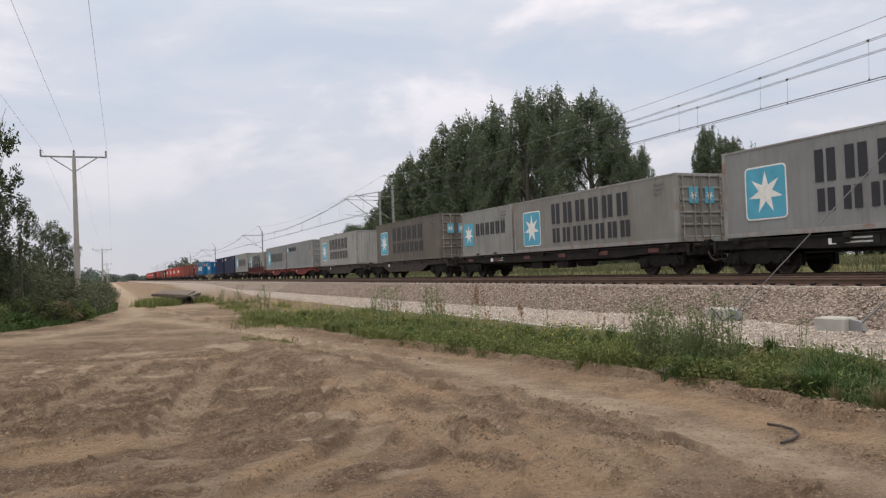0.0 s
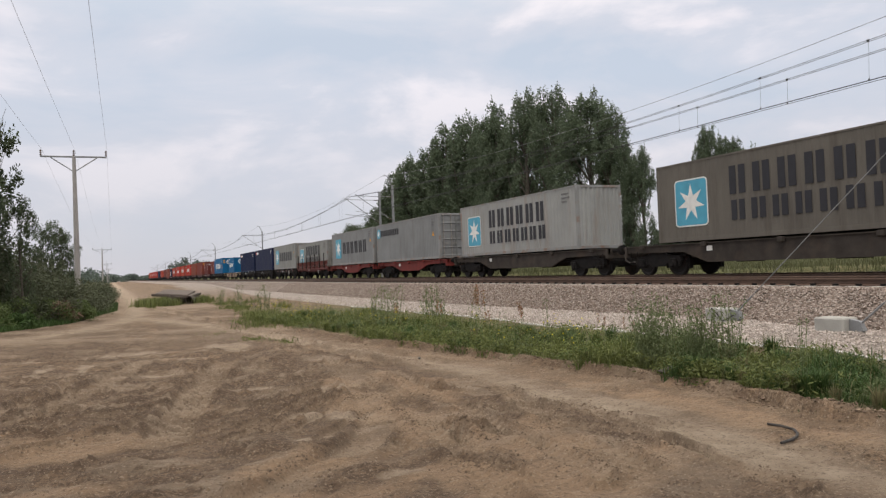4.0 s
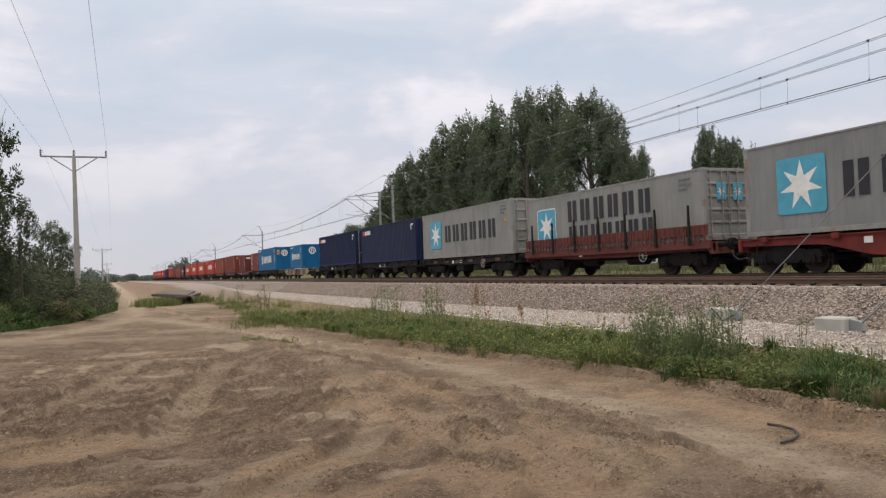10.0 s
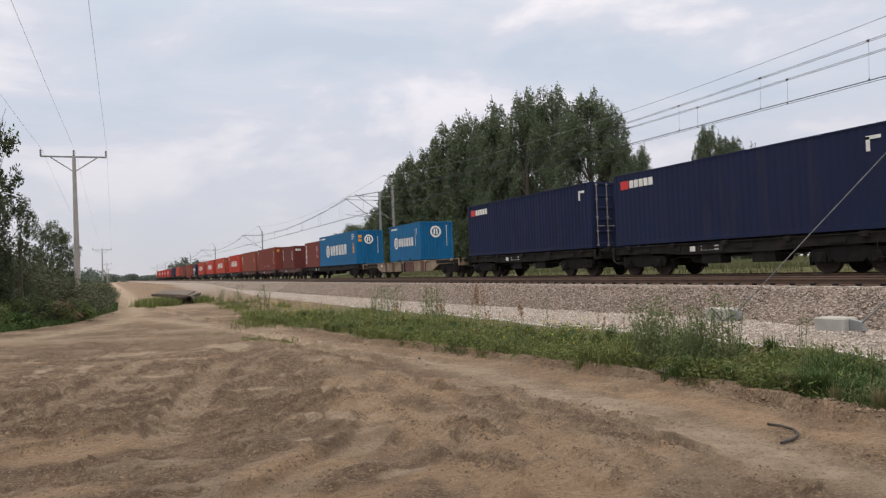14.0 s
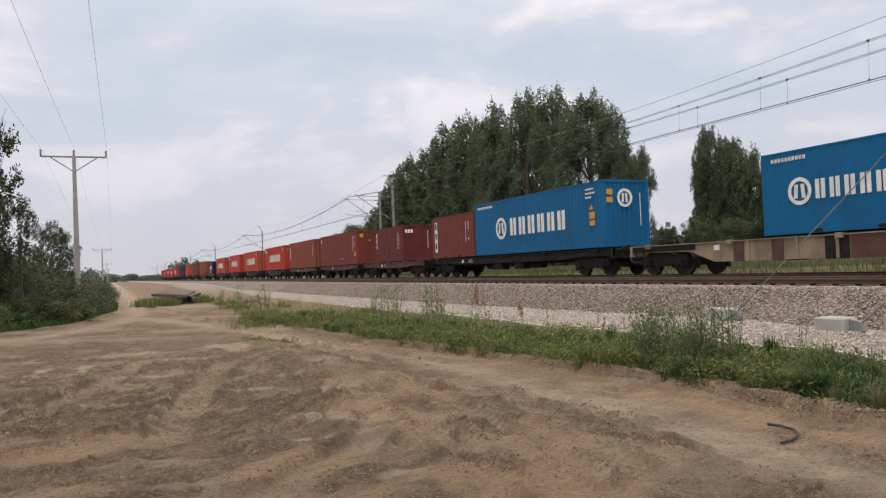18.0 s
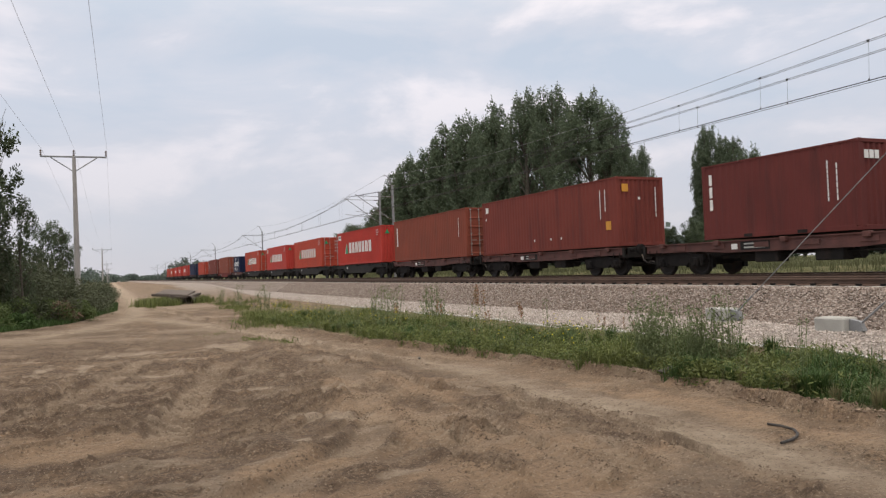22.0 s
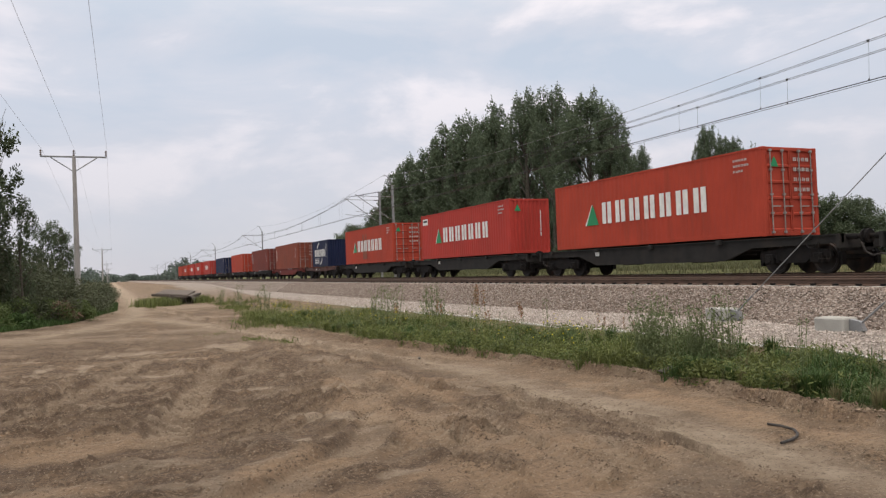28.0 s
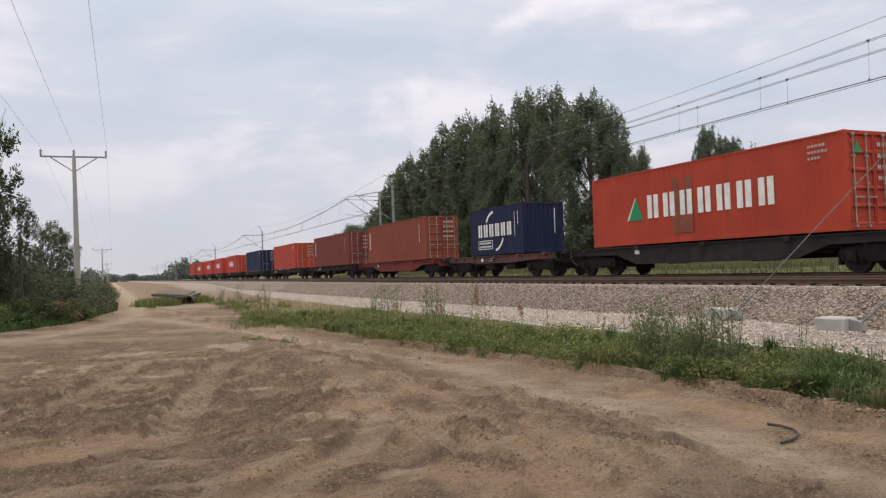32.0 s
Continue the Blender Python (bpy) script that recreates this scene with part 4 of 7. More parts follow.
def star(cx, cz, r, n=7):
    return [(cx + (r if k % 2 == 0 else r * 0.40) * math.sin(math.pi * k / n), cz + (r if k % 2 == 0 else r * 0.40) * math.cos(math.pi * k / n)) for k in range(2 * n)]


def rounded(s0, s1, z0, z1, r=0.12):
    out = []
    for cx, cz, a in ((s1 - r, z1 - r, 0), (s0 + r, z1 - r, 90), (s0 + r, z0 + r, 180), (s1 - r, z0 + r, 270)):
        out += [(cx + r * math.cos(radians(a + d)), cz + r * math.sin(radians(a + d))) for d in (0, 30, 60, 90)]
    return out


def ring(bm, L, cs, cz, ro, ri, side=True, a0=0, a1=360):
    """Flat ring or arc with thickness, one piece."""
    closed = a1 - a0 >= 360
    n = max(6, int(28 * (a1 - a0) / 360))
    rows = []
    for k in range(n if closed else n + 1):
        a = radians(a0 + (a1 - a0) * k / n)
        row = []
        for rad, dep in ((ro, 0.0), (ri, 0.0), (ri, 0.008), (ro, 0.008)):
            s, z = cs + rad * math.cos(a), cz + rad * math.sin(a)
            row.append(bm.verts.new((OUT - 0.004 + dep, L / 2 - s, z) if side else (-HALF + s, -L / 2 - 0.012 + dep, z)))
        rows.append(row)
    for r0, r1 in zip(rows, rows[1:] + (rows[:1] if closed else [])):
        for i in range(4):
            bm.faces.new((r0[i], r0[(i + 1) % 4], r1[(i + 1) % 4], r1[i]))
    if not closed:
        bm.faces.new(rows[0])
        bm.faces.new(rows[-1][::-1])


def mark(c, name, material, build, label=""):
    bm = bmesh.new()
    build(bm)
    return part(name, bm, material, c, label)


def star_emblem(c, L, s0, s1, z0, z1, border=True):
    if border:
        mark(c, "emblem_border", M_WHITE, lambda bm: prism(bm, [(L / 2 - s, z) for s, z in rounded(s0 - 0.05, s1 + 0.05, z0 - 0.05, z1 + 0.05, 0.16)], OUT - 0.001, OUT + 0.004, "x"))
    mark(c, "emblem_panel", M_SKYBLUE, lambda bm: prism(bm, [(L / 2 - s, z) for s, z in rounded(s0, s1, z0, z1)], OUT - 0.006, OUT + 0.003, "x"), "pale blue emblem panel")
    mark(c, "emblem_star", M_WHITE, lambda bm: prism(bm, [(L / 2 - s, z) for s, z in star((s0 + s1) / 2, (z0 + z1) / 2, (s1 - s0) * 0.44)], OUT - 0.012, OUT - 0.004, "x"), "white star")


def codes(c, L, H, m=M_STENCIL):
    mark(c, "code_marks", m, lambda bm: [bars(bm, L, L - 1.25, L - (0.62, 0.55, 0.8)[k], H - 0.36 - 0.18 * k, H - 0.285 - 0.18 * k, (5, 6, 4)[k]) for k in range(3)], "small stencilled markings")


def door_marks(c, L, H, m=M_STENCIL, n=4):
    mark(c, "door_marks", m, lambda bm: [bars(bm, L, 1.35, 2.1, H - 0.45 - 0.33 * k, H - 0.33 - 0.33 * k, 4, False) for k in range(n)], "small stencilled markings")


def grey_two(c, L, H):
    z = (H - 2.59) * 0.8
    star_emblem(c, L, 1.03, 2.58, 0.34 + z, 1.96 + z)
    mark(c, "lettering", M_INK, lambda bm: bars(bm, L, 3.6, 9.6, 1.25 + z, 2.2 + z, 6), "row of dark bars")
    mark(c, "lettering", M_INK, lambda bm: bars(bm, L, 3.65, 9.65, 0.38 + z, 1.05 + z, 7), "row of smaller dark bars")
    codes(c, L, H, M_FAINT)


def door_emblems(c, L, H):
    for a in (0.62, 1.4):
        mark(c, "emblem_panel", M_SKYBLUE, lambda bm: on_end(bm, L, a, a + 0.44, H * 0.56, H * 0.56 + 0.62), "pale blue emblem panel")
        mark(c, "emblem_star", M_WHITE, lambda bm: flat(bm, star(a + 0.22, H * 0.56 + 0.31, 0.2), L, False), "white star")


def grey_one(c, L, H):
    if L > 7:
        star_emblem(c, L, 1.3, 3.05, 0.62, 2.35, False)
        mark(c, "lettering", M_INK, lambda bm: bars(bm, L, 3.55, 10.6, 0.98, 2.0, 6), "row of dark bars")
        mark(c, "warning_label", M_YELLOW, lambda bm: flat(bm, [(11.35, 1.75), (11.65, 1.75), (11.5, 2.0)], L))
    else:
        star_emblem(c, L, 0.3, 1.55, 0.6, 1.9, False)
        mark(c, "lettering", M_INK, lambda bm: bars(bm, L, 1.8, 5.4, 1.15, 1.82, 6), "row of dark bars")
    codes(c, L, H, M_FAINT)


def grey_small(c, L, H):
    star_emblem(c, L, 0.15, 0.85, 1.85, 2.55, False)
    mark(c, "lettering", M_INK, lambda bm: bars(bm, L, 0.95, 4.9, 1.98, 2.42, 10), "short row of dark bars")
    mark(c, "warning_label", M_YELLOW, lambda bm: flat(bm, [(11.05, 1.5), (11.4, 1.5), (11.22, 1.8)], L))
    codes(c, L, H, M_FAINT)


def navy_small(c, L, H):
    mark(c, "red_label", M_REDLAB, lambda bm: on_side(bm, L, 0.45, 0.95, 2.28, 2.62))
    mark(c, "lettering", M_WHITE, lambda bm: bars(bm, L, 1.0, 2.45, 2.3, 2.6, 5, True, True), "short row of white bars")
    mark(c, "code_marks", M_WHITE, lambda bm: (on_side(bm, L, 11.3, 11.42, 2.15, 2.55), on_side(bm, L, 11.3, 11.75, 2.47, 2.57)), "small stencilled markings")


def blue_ring(c, L, H):
    big = L > 7
    cs, cz, r = (3.1, 1.38, 0.58) if big else (1.42, 1.3, 0.42)
    mark(c, "ring_emblem", M_WHITE, lambda bm: (ring(bm, L, cs, cz, r, r * 0.72), flat(bm, [(cs - r * .5, cz - r * .5), (cs - r * .2, cz - r * .5), (cs - r * .1, cz + r * .5), (cs - r * .4, cz + r * .5)], L),
                                               flat(bm, [(cs + r * .2, cz - r * .5), (cs + r * .5, cz - r * .5), (cs + r * .4, cz + r * .5), (cs + r * .1, cz + r * .5)], L)), "white ring emblem")
    if big:
        mark(c, "lettering", M_WHITE, lambda bm: bars(bm, L, 4.05, 9.5, 0.95, 1.85, 6), "row of white bars")
        mark(c, "amber_labels", M_YELLOW, lambda bm: (flat(bm, [(11.2, 1.68), (11.5, 1.68), (11.35, 1.9)], L), on_side(bm, L, 11.2, 11.58, 1.27, 1.58), on_side(bm, L, 11.2, 11.58, 0.98, 1.2)))
        codes(c, L, H, M_WHITE)
    else:
        mark(c, "lettering", M_WHITE, lambda bm: bars(bm, L, 1.95, 4.85, 1.02, 1.6, 6), "row of white bars")
        mark(c, "code_marks", M_WHITE, lambda bm: (stack(bm, L, 5.12, 5.19, 0.95, 2.2, 8), stack(bm, L, 5.42, 5.5, 1.75, 2.2, 3)), "small stencilled markings")
    mark(c, "address_marks", M_WHITE, lambda bm: bars(bm, L, 0.4, 2.2 if big else 1.7, H - 0.32, H - 0.2, 10), "thin line of white bars")
    zc = 1.9 if not big else 2.12
    mark(c, "end_emblem", M_WHITE, lambda bm: (ring(bm, L, 1.15, zc, 0.4, 0.28, False), flat(bm, [(0.98, zc - .2), (1.09, zc - .2), (1.12, zc + .2), (1.01, zc + .2)], L, False),
                                              flat(bm, [(1.2, zc - .2), (1.31, zc - .2), (1.28, zc + .2), (1.17, zc + .2)], L, False)), "white ring emblem")
    mark(c, "end_marks", M_WHITE, lambda bm: stack(bm, L, 1.93, 2.0, 0.9, 2.35, 7, False), "column of white marks")
    if big:
        mark(c, "amber_labels", M_YELLOW, lambda bm: (on_end(bm, L, 0.2, 0.52, 2.25, 2.5), on_end(bm, L, 0.2, 0.52, 1.92, 2.15)))


def column_word(c, L, H, s0, s1, z0, z1, n):
    mark(c, "lettering", M_WHITE, lambda bm: stack(bm, L, s0, s1, z0, z1, n), "upright column of white blocks")


def brown_panel(c, L, H):
    mark(c, "white_panel", M_WHITE, lambda bm: on_side(bm, L, 0.42, 0.80, 0.38, 2.3), "white upright panel")
    mark(c, "lettering", M_INK, lambda bm: [prism(bm, [(L / 2 - 0.50, 0.6 + k * .62), (L / 2 - 0.72, 0.6 + k * .62), (L / 2 - 0.72, 0.98 + k * .62), (L / 2 - 0.50, 0.98 + k * .62)], OUT - 0.005, OUT + 0.002, "x") for k in range(3)], "three dark blocks")
    mark(c, "code_marks", M_WHITE, lambda bm: (stack(bm, L, 4.95, 5.02, 0.9, 2.1, 9), stack(bm, L, 5.28, 5.36, 1.6, 2.1, 4), on_side(bm, L, 5.28, 5.38, 1.0, 1.12)), "small stencilled markings")


def brown_short(c, L, H):
    column_word(c, L, H, 0.3, 0.52, 1.0, 2.3, 3)
    mark(c, "end_marks", M_WHITE, lambda bm: (bars(bm, L, 0.2, 0.85, 2.02, 2.26, 3, False, True), stack(bm, L, 1.95, 2.02, 0.9, 2.2, 6, False)), "white marks")
    mark(c, "code_marks", M_WHITE, lambda bm: (stack(bm, L, 5.0, 5.07, 0.9, 2.1, 9), stack(bm, L, 5.3, 5.37, 0.9, 2.0, 6)), "small stencilled markings")


def brown_long(c, L, H):
    mark(c, "corner_label", M_WHITE, lambda bm: on_side(bm, L, 0.45, 0.75, 2.3, 2.6))
    mark(c, "code_marks", M_WHITE, lambda bm: (stack(bm, L, 11.0, 11.08, 1.2, 2.45, 8), stack(bm, L, 11.35, 11.43, 1.5, 2.45, 4), on_side(bm, L, 5.5, 5.6, 0.5, 0.6), on_side(bm, L, 7.0, 7.1, 0.5, 0.6), on_side(bm, L, 7.9, 8.0, 0.5, 0.6),
                                               on_side(bm, L, 0.4, 0.5, 1.9, 2.0)), "small white marks")
    mark(c, "amber_label", M_YELLOW, lambda bm: (on_side(bm, L, 11.4, 11.75, 0.72, 1.08), on_end(bm, L, 0.28, 0.6, 2.28, 2.6)))
    mark(c, "end_marks", M_WHITE, lambda bm: (stack(bm, L, 1.98, 2.05, 1.2, 2.5, 6, False), on_end(bm, L, 1.1, 1.2, 1.95, 2.05)), "white marks")


def red_long(c, L, H, label=False):
    mark(c, "triangle_emblem", M_GREEN, lambda bm: flat(bm, [(2.45, 0.98), (3.32, 0.98), (2.93, 1.86)], L), "green triangle")
    mark(c, "triangle_edge", M_WHITE, lambda bm: flat(bm, [(2.34, 0.98), (2.43, 0.98), (2.91, 1.86), (2.87, 1.86)], L))
    mark(c, "lettering", M_WHITE, lambda bm: bars(bm, L, 3.55, 9.9, 1.0, 1.9, 7), "row of white bars")
    if label:
        mark(c, "corner_label", M_WHITE, lambda bm: on_side(bm, L, 0.3, 1.15, 2.25, 2.65), "white corner label")
        mark(c, "label_marks", M_INK, lambda bm: prism(bm, [(L / 2 - 0.42, 2.42), (L / 2 - 1.05, 2.42), (L / 2 - 1.05, 2.55), (L / 2 - 0.42, 2.55)], OUT - 0.005, OUT + 0.002, "x"))
        mark(c, "end_marks", M_WHITE, lambda bm: stack(bm, L, 1.85, 1.93, 0.9, 2.3, 6, False), "white marks")
    codes(c, L, H)
    mark(c, "end_emblem", M_GREEN, lambda bm: flat(bm, [(0.3, 2.25), (0.68, 2.25), (0.5, 2.6)], L, False), "green triangle")


def red_label(c, L, H):
    red_long(c, L, H, True)


def red_smear(c, L, H):
    mark(c, "paint_smear", M_SMEAR, lambda bm: (prism(bm, [(L / 2 - a, z) for a, z in ((4.98, 0.35), (6.05, 0.35), (6.05, 2.35), (5.70, 2.4), (5.66, 1.9), (5.36, 1.9), (5.32, 2.42), (4.98, 2.4))], OUT + 0.001, OUT + 0.007, "x")), "brown weathered paint smear")
    red_long(c, L, H)


def navy_arcs(c, L, H):
    mark(c, "lettering", M_WHITE, lambda bm: bars(bm, L, 1.0, 5.0, 1.0, 1.7, 6), "row of white bars")
    mark(c, "arc_emblem", M_WHITE, lambda bm: (ring(bm, L, 2.95, 1.3, 1.12, 0.98, True, 95, 150), ring(bm, L, 2.95, 1.3, 1.12, 0.98, True, 275, 335)), "white arcs")
    mark(c, "outlined_label", M_WHITE, lambda bm: (on_side(bm, L, 1.0, 2.7, 0.78, 0.82), on_side(bm, L, 1.0, 2.7, 0.32, 0.36), on_side(bm, L, 1.0, 1.05, 0.32, 0.8), on_side(bm, L, 2.65, 2.7, 0.32, 0.8),
                                                   bars(bm, L, 1.15, 2.55, 0.62, 0.72, 10), bars(bm, L, 1.15, 2.55, 0.42, 0.52, 10)), "outlined label")
    mark(c, "code_marks", M_WHITE, lambda bm: (stack(bm, L, 5.15, 5.22, 0.9, 2.2, 8), stack(bm, L, 5.5, 5.57, 1.5, 2.2, 3)), "small stencilled markings")
    mark(c, "end_marks", M_WHITE, lambda bm: stack(bm, L, 1.85, 1.93, 1.0, 2.3, 6, False), "white marks")


def rusty_column(c, L, H):
    column_word(c, L, H, 0.5, 0.78, 1.05, 2.4, 6)
    mark(c, "code_marks", M_WHITE, lambda bm: stack(bm, L, 11.1, 11.18, 1.2, 2.4, 7), "small stencilled markings")


def red_far(c, L, H):
    mark(c, "lettering", M_WHITE, lambda bm: bars(bm, L, 3.8, 8.6, 1.05, 1.9, 6), "row of white bars")


def plain_far(c, L, H):
    codes(c, L, H)


L40, L20, HC, STD = 12.19, 6.06, 2.90, 2.59
# place along the train, length, height, paint, doors lead, markings, label
LOAD = (
    (7.02, L40, HC, M_GREY, False, grey_two, "grey forty-foot container with pale blue star emblem"),
    (21.52, L40, STD, M_WORN, True, grey_two, "weathered grey container with star emblem, doors ahead"),
    (33.89, L20, STD, M_GREY2, False, grey_one, "short light grey container with blue emblem"),
    (43.43, L40, HC, M_DIRTY, True, grey_two, "soot-darkened grey container with star emblem"),
    (60.98, L40, HC, M_PALE, False, grey_two, "pale grey container with rust-streaked corrugated end"),
    (76.42, L40, HC, M_GREY, True, grey_small, "plain grey container with small emblem, on red wagon"),
    (89.53, L40, HC, M_GREY, False, grey_one, "grey container with blue star panel, on red wagon"),
    (103.60, L40, STD, M_GREY2, True, grey_two, "light grey container set down inside a stake wagon"),
    (117.34, L40, HC, M_GREY2, True, grey_one, "beige-grey container with star panel and dark bars"),
    (130.84, L40, HC, M_NAVY, False, navy_small, "navy blue container with small red and white mark"),
    (144.72, L40, HC, M_NAVY, True, navy_small, "navy blue ribbed container with doors ahead"),
    (164.39, L20, STD, M_BLUE, False, blue_ring, "short bright blue container with white ring emblem"),
    (178.90, L40, HC, M_BLUE, False, blue_ring, "long bright blue container with white ring emblem"),
    (191.28, L20, STD, M_BROWN, False, brown_panel, "short brown container with white upright panel"),
    (202.83, L20, STD, M_MAROON, False, brown_short, "short dark brown container with white end marks"),
    (213.76, L40, HC, M_BROWN2, False, brown_long, "long oxide-brown container with amber labels"),
    (228.10, L40, HC, M_RUSTY, True, rusty_column, "long orange-brown container with column of white blocks"),
    (243.22, L40, HC, M_RED, False, red_label, "ribbed red container with green triangle and corner label"),
    (261.23, L40, HC, M_ORANGE, True, red_long, "orange-red container with green triangle, doors ahead"),
    (277.88, L40, HC, M_RED, False, red_label, "red container with corrugated end and corner label"),
    (295.77, L40, HC, M_ORANGE, True, red_smear, "orange-red container with brown smear across the lettering"),
    (313.98, L20, STD, M_NAVY, False, navy_arcs, "short navy container with white arcs and lettering"),
    (326.90, L40, HC, M_RUSTY, True, rusty_column, "orange-brown container with doors ahead"),
    (344.57, L40, HC, M_BROWN, True, rusty_column, "brown container with doors ahead"),
    (365.63, L40, HC, M_ORANGE, True, plain_far, "plain orange container with doors ahead"),
    (387.24, L40, HC, M_NAVY, True, plain_far, "plain dark blue container with doors ahead"),
    (409.5, L40, HC, M_RED, True, red_far, "red container with doors ahead"),
    (427.5, L40, HC, M_RED, False, red_far, "red container with white bars"),
    (443.5, L40, HC, M_RED, True, red_far, "red container with white bars"),
    (462.5, L40, HC, M_ORANGE, False, red_far, "orange-red container with white bars"),
    (480.5, L40, HC, M_ORANGE, True, plain_far, "orange-red container at the tail of the train"),
)


# ---- wagons ----
# local frame: x across, y along, z up from the rail top
def wheel(bm, x, s):
    prof = ((0.02, 0.0), (0.09, 0.0), (0.11, -0.02 * s), (0.36, 0.02 * s), (0.40, 0.055 * s), (0.46, 0.06 * s), (0.46, -0.055 * s), (0.485, -0.06 * s), (0.485, -0.085 * s), (0.40, -0.07 * s), (0.10, -0.06 * s), (0.02, -0.06 * s))
    n = 20
    rings = [[bm.verts.new((x + d, r * math.cos(2 * math.pi * k / n), r * math.sin(2 * math.pi * k / n))) for k in range(n)] for r, d in prof]
    for a, b in zip(rings, rings[1:]):
        for k in range(n):
            bm.faces.new((a[k], a[(k + 1) % n], b[(k + 1) % n], b[k]))
    bm.faces.new(rings[0])
    bm.faces.new(rings[-1][::-1])


def wheelset_mesh(bm):
    for s in (-1, 1):
        wheel(bm, s * 0.75, s)
    tube(bm, [(-1.0, 0, 0), (1.0, 0, 0)], 0.085, 10)


def bogie_frame(bm):
    for s in (-1, 1):
        x0, x1 = sorted((s * 0.93, s * 1.06))
        prism(bm, ((-1.32, 0.52), (-1.25, 0.72), (-0.55, 0.78), (-0.4, 0.9), (0.4, 0.9), (0.55, 0.78), (1.25, 0.72), (1.32, 0.52), (0.62, 0.50), (0.42, 0.34), (-0.42, 0.34), (-0.62, 0.50)), x0, x1, "x")
        for a in (-0.9, 0.9):
            rbox(bm, *sorted((s * 0.9, s * 1.14)), a - 0.16, a + 0.16, 0.31, 0.64, 0.03)
            tube(bm, [(s * 1.1, a, 0.46), (s * 1.19, a, 0.46)], 0.11, 10)
            for d in (-0.27, 0.27):
                tube(bm, [(s * 1.0, a + d, 0.36), (s * 1.0, a + d, 0.62)], 0.075, 8)
        box(bm, *sorted((s * 0.66, s * 0.84)), -1.5, -1.4, 0.25, 0.62)
        box(bm, *sorted((s * 0.66, s * 0.84)), 1.4, 1.5, 0.25, 0.62)
    box(bm, -0.95, 0.95, -0.22, 0.22, 0.52, 0.86)
    box(bm, -0.9, 0.9, -1.45, -1.36, 0.45, 0.55)
    box(bm, -0.9, 0.9, 1.36, 1.45, 0.45, 0.55)


def buffer_mesh(bm, x, e, y):
    tube(bm, [(x, y, 1.06), (x, y + e * 0.3, 1.06)], 0.09, 10)
    tube(bm, [(x, y + e * 0.24, 1.06), (x, y + e * 0.5, 1.06)], 0.065, 10)
    tube(bm, [(x, y + e * 0.5, 1.06), (x, y + e * 0.56, 1.06)], [0.2, 0.21], 14)


def sill(kind, hb, s):
    """Outline (y, z) of a side sill; hb is half the length between the headstocks."""
    top = DECK_Z - RAIL_Z - 0.06
    if kind in ("belly", "beige"):
        return ((-hb, top), (hb, top), (hb, top - 0.26), (hb - 3.3, top - 0.30), (hb - 4.5, 0.46), (-hb + 4.5, 0.46), (-hb + 3.3, top - 0.30), (-hb, top - 0.26))
    if kind == "arch":
        pts = [(-hb, top), (hb, top), (hb, top - 0.24)]
        for k in range(7):
            u = k / 6
            pts.append((hb - 2.9 - 2.2 * u, top - 0.27 - (top - 0.27 - 0.5) * (u * u * (3 - 2 * u))))
        for k in range(7):
            u = 1 - k / 6
            pts.append((-hb + 2.9 + 2.2 * u, top - 0.27 - (top - 0.27 - 0.5) * (u * u * (3 - 2 * u))))
        return tuple(pts + [(-hb, top - 0.24)])
    return ((-hb, top), (hb, top), (hb, top - 0.30), (hb - 3.0, top - 0.32), (hb - 4.2, top - 0.40), (-hb + 4.2, top - 0.40), (-hb + 3.0, top - 0.32), (-hb, top - 0.30))


